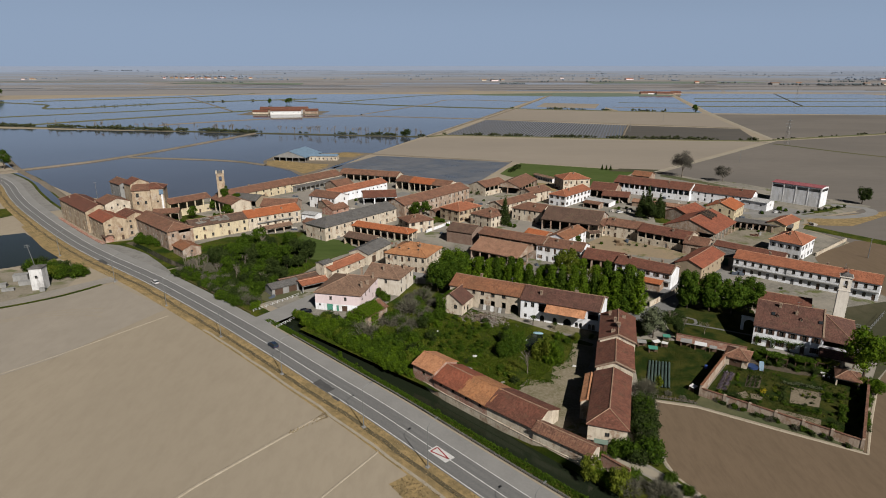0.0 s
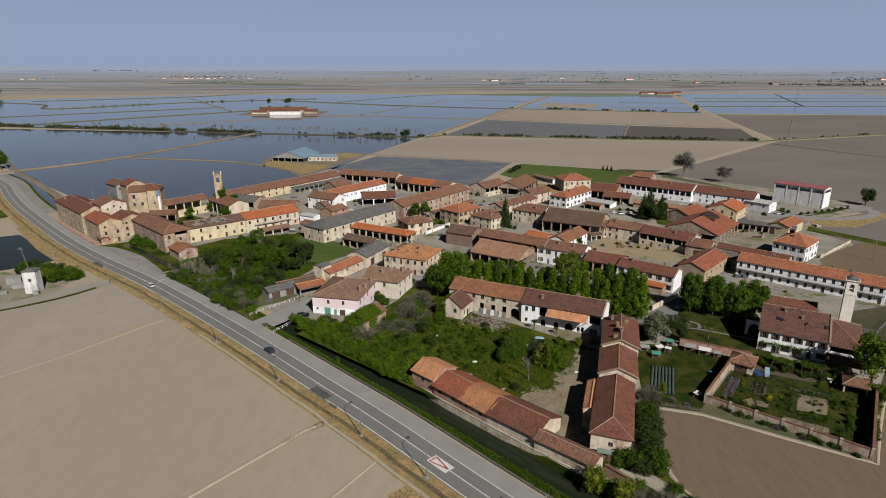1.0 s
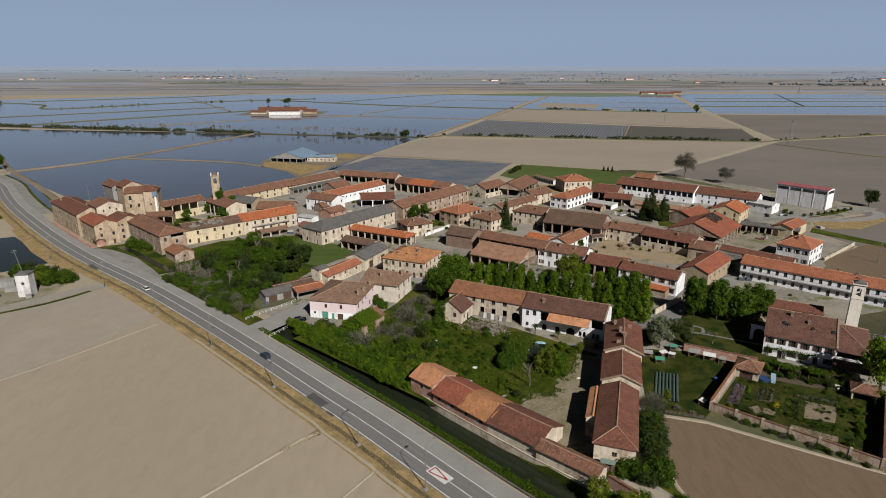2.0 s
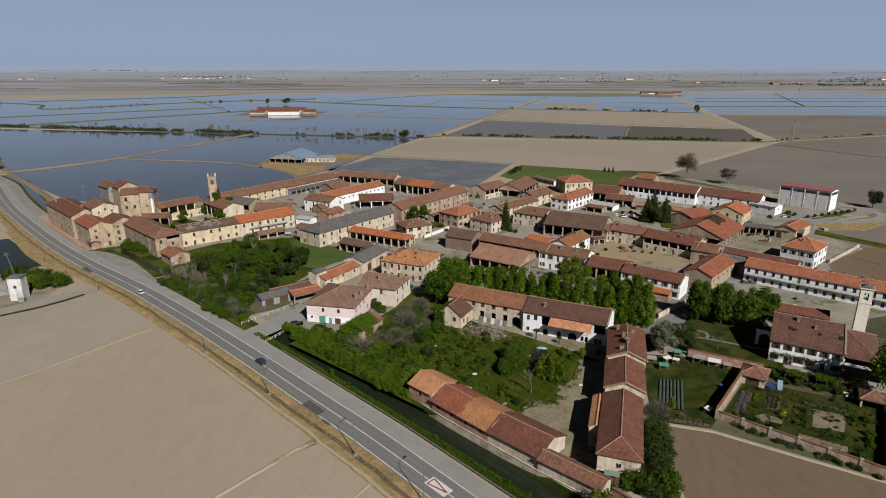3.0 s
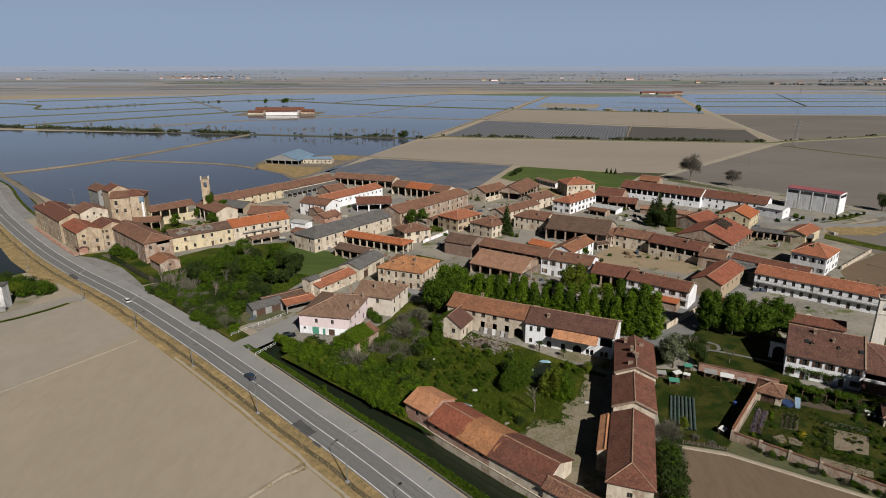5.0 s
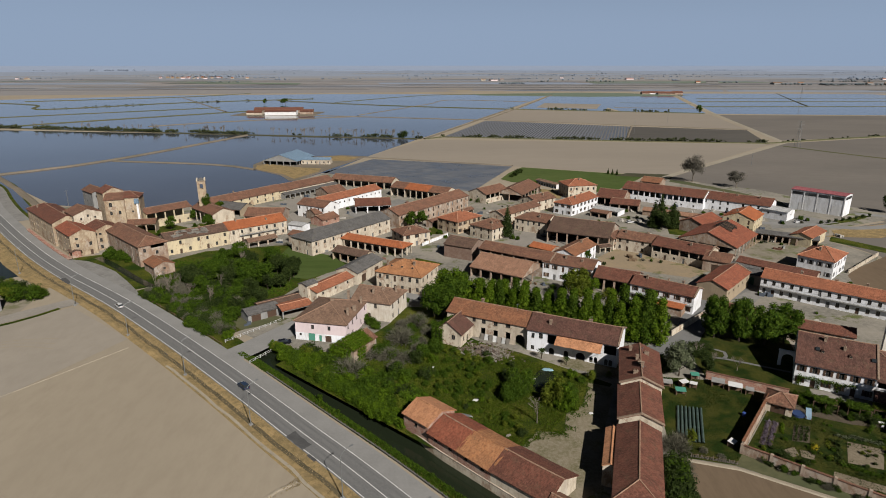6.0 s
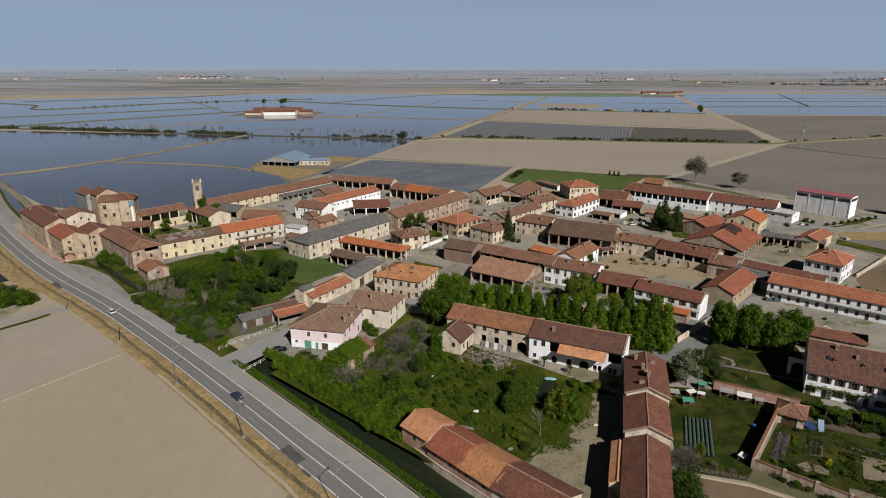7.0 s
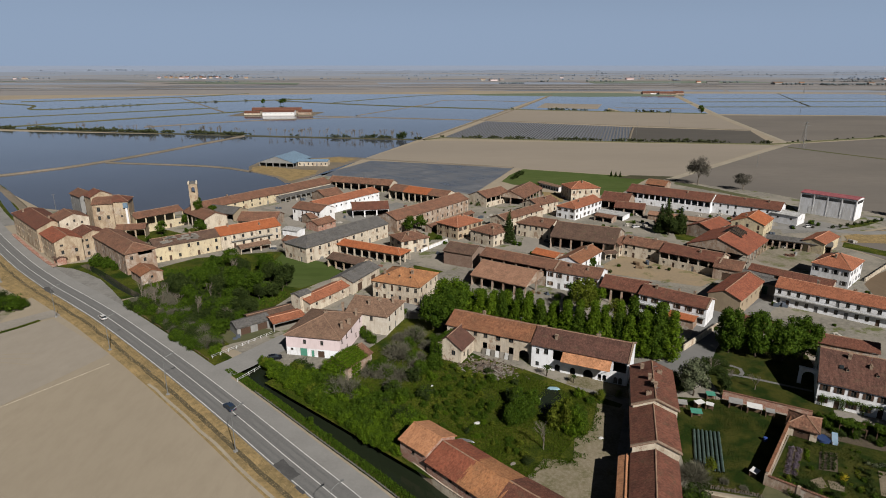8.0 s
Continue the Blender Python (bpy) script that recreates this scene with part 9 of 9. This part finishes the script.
# small bushes at house corners
for x, y, s in ((-5, 305, 0.7), (0, 309, 0.8), (3, 301, 0.6), (-8, 311, 0.9), (35.5, 299.5, 0.8), (38, 298, 0.7), (24, 380, 1.1), (20, 384, 0.8), (46, 229, 0.9), (50, 226.5, 0.8), (43, 232, 0.7), (-101, 299, 0.7), (-64, 291, 0.7), (88, 205, 0.6), (197, 336, 0.9), (199, 333, 0.7), (132, 337, 0.8), (138, 330, 0.9), (144, 324, 0.7), (126, 332, 0.9), (140, 338, 0.6), (62, 408, 1.0), (66, 412, 0.8), (150, 351, 0.6), (158, 346, 0.6), (130, 365, 0.6), (136, 361, 0.7), (165, 341, 0.6), (-12, 219, 0.8), (-7, 229, 0.7), (-22, 200, 1.0), (-24, 203, 0.9), (-20, 197, 0.9), (120, 168, 0.9), (124, 152, 1.0), (158, 236, 0.5), (166, 262, 0.8), (-146, 300, 0.9), (-140, 308, 0.8)):
    plant(BUSH[1 if s > 0.75 else 3], x, y, s, 1.0, "small green shrub beside a farmhouse", "yard shrubs")
# ---- yard clutter ----
CR = random.Random(99)
STACK = [plain("stack_wood", (0.22, 0.15, 0.09)), plain("stack_grey", (0.3, 0.3, 0.29)), plain("stack_red", (0.2, 0.1, 0.07)), plain("stack_blue", (0.09, 0.11, 0.14)), plain("stack_pale", (0.5, 0.47, 0.42))]
KINDS = ["stacked old planks lying in a yard", "grey concrete blocks piled in a yard", "pile of spare roof tiles in a yard", "dark blue-grey plastic crates stacked in a yard", "pale sacks stacked in a yard"]
for x, y in ((-70, 352), (-52, 352), (-40, 345), (-84, 372), (-78, 385), (-60, 410), (-45, 405), (-20, 378), (-32, 390), (-100, 322), (-60, 285), (-52, 279), (-45, 276), (-35, 274), (-24, 268), (-20, 262), (0, 285), (22, 330), (36, 328), (60, 335), (86, 320), (95, 312), (104, 306), (120, 270), (150, 340), (160, 348), (176, 335), (118, 366), (128, 362), (150, 366), (112, 240), (126, 232), (118, 226), (10, 232), (20, 238), (-2, 246), (40, 236), (70, 222), (-62, 200), (-70, 300), (62, 200), (112, 200), (128, 190)):
    k = CR.randint(0, 4)
    g = Geo()
    for j in range(CR.randint(3, 7)):
        m = pose(CR.uniform(-0.9, 0.9), CR.uniform(-0.6, 0.6), 0, 0, 0, CR.uniform(-20, 20))
        h = CR.uniform(0.25, 1.1)
        g.box(-CR.uniform(0.3, 1.0), CR.uniform(0.3, 1.0), -CR.uniform(0.2, 0.5), CR.uniform(0.2, 0.5), 0, h, 0, m)
    solid("yard_stack", g, [STACK[k]], KINDS[k], "stack", "stuff", m=pose(x, y, 0.06, 0, 0, CR.uniform(0, 180)))
# skylights and aerials on the near roofs
for x, y, z, a in ((100.5, 164.5, 9.0, -30.5), (111, 158, 8.9, -30.5), (81.2, 361, 8.4, 48)):
    g = Geo()
    g.box(-0.5, 0.5, -0.6, 0.6, -0.08, 0.08)
    solid("skylight", g, [GLASS], "small roof window set in the tiles", "skylight", m=Matrix.Translation((x, y, z)) @ Matrix.Rotation(radians(a), 4, "Z") @ Matrix.Rotation(radians(21), 4, "X"))
for x, y, z in ((-30, 199, 9.2), (-16, 210, 9), (53, 162, 8.6), (50, 152, 8.6), (84, 214, 8.2), (130, 223, 8.4), (150, 207, 8.4), (-10, 238, 10), (108, 165, 10.4), (44, 180, 9.4), (24, 190, 9.2)):
    ob = thing("roof_aerial", x, y, z, CR.uniform(0, 90), "thin metal television aerial on a roof", "aerial", "roof aerials")
    g = Geo()
    g.tube((0, 0, -0.6), (0, 0, 2.2), 0.035, 0.03, 5)
    part("mast", g.mesh("mast", METAL), ob)
    g = Geo()
    g.box(-0.6, 0.6, -0.02, 0.02, 2.0, 2.04)
    for q in range(5):
        g.box(-0.55 + 0.26 * q, -0.52 + 0.26 * q, -0.3, 0.3, 2.0, 2.03)
    part("array", g.mesh("array", METAL), ob)
YR = random.Random(205)
YARDS = [((-96, 352), (-70, 412), 8), ((-76, 330), (-40, 372), 8), ((-20, 300), (8, 322), 5), ((14, 325), (60, 345), 7), ((38, 280), (60, 300), 4), ((64, 258), (102, 272), 8), ((84, 330), (118, 360), 9), ((114, 346), (160, 372), 9), ((140, 268), (168, 298), 6), ((150, 300), (200, 330), 7), ((-150, 300), (-120, 326), 6), ((-120, 316), (-100, 332), 4), ((-46, 262), (-22, 280), 5), ((30, 228), (60, 242), 5), ((108, 224), (128, 246), 4), ((100, 200), (130, 215), 4), ((-92, 286), (-70, 300), 5), ((20, 350), (44, 380), 5), ((60, 395), (80, 425), 4)]
for (x0, y0), (x1, y1), n_ in YARDS:
    undergrowth([BUSH[1], BUSH[3], SCRUB[0], BUSH[2]], [(x0, y0), (x1, y0), (x1, y1), (x0, y1)], n_ // 2 + 1, 0.3, 0.7, "weedy shrubs growing in a farmyard")
    for _ in range(n_):
        x, y = YR.uniform(x0, x1), YR.uniform(y0, y1)
        if YR.random() < 0.6:
            k = YR.randint(0, 4)
            g = Geo()
            for j in range(YR.randint(3, 6)):
                m = pose(YR.uniform(-1.4, 1.4), YR.uniform(-0.8, 0.8), 0, 0, 0, YR.uniform(-25, 25))
                g.box(-YR.uniform(0.3, 1.2), YR.uniform(0.3, 1.2), -YR.uniform(0.2, 0.6), YR.uniform(0.2, 0.6), 0, YR.uniform(0.3, 1.4), 0, m)
            solid("yard_stack", g, [STACK[k]], KINDS[k], "stack", "stuff", m=pose(x, y, 0.06, 0, 0, YR.uniform(0, 180)))
for ob in MODELS:
    for o in (*ob.children_recursive, ob):
        bpy.data.objects.remove(o)

slab("awning", 34.2, 108.6, -18, 3.0, 1.5, 3.1, plain("tarp_faded", (0.20, 0.27, 0.22)), "faded green tarpaulin awning at the wing's end wall", "awning")
# grass creeping from the meadow over the gravel yard
spots = []
for (x0, y0), (x1, y1) in zip([(17, 134), (23, 141), (29, 140), (31, 148), (36, 152)], [(23, 141), (29, 140), (31, 148), (36, 152), (40, 163)]):
    for _ in range(330):
        t, w, w2 = PR.random(), PR.expovariate(0.75), PR.uniform(-0.8, 0.8)
        p = (x0 + (x1 - x0) * t + w * 0.85, y0 + (y1 - y0) * t - w * 0.5 + w2)
        if w < 5 and noise.noise((p[0] * 0.35, p[1] * 0.35, 5)) > -0.12 + 0.12 * w:
            spots.append((*p, 0.07))
tufts("yard_grass", spots, 0.24, LEAF["mid"], "grass tufts creeping over the gravel yard")

tufts("dry_grass", fill([(-35.4, 115.7), (-27.6, 122.6), (-28.6, 125.2), (-36.2, 116.5)], 220, 0.12, 0.4), 0.16, DRYLEAF, "dry yellow grass on a field ridge")
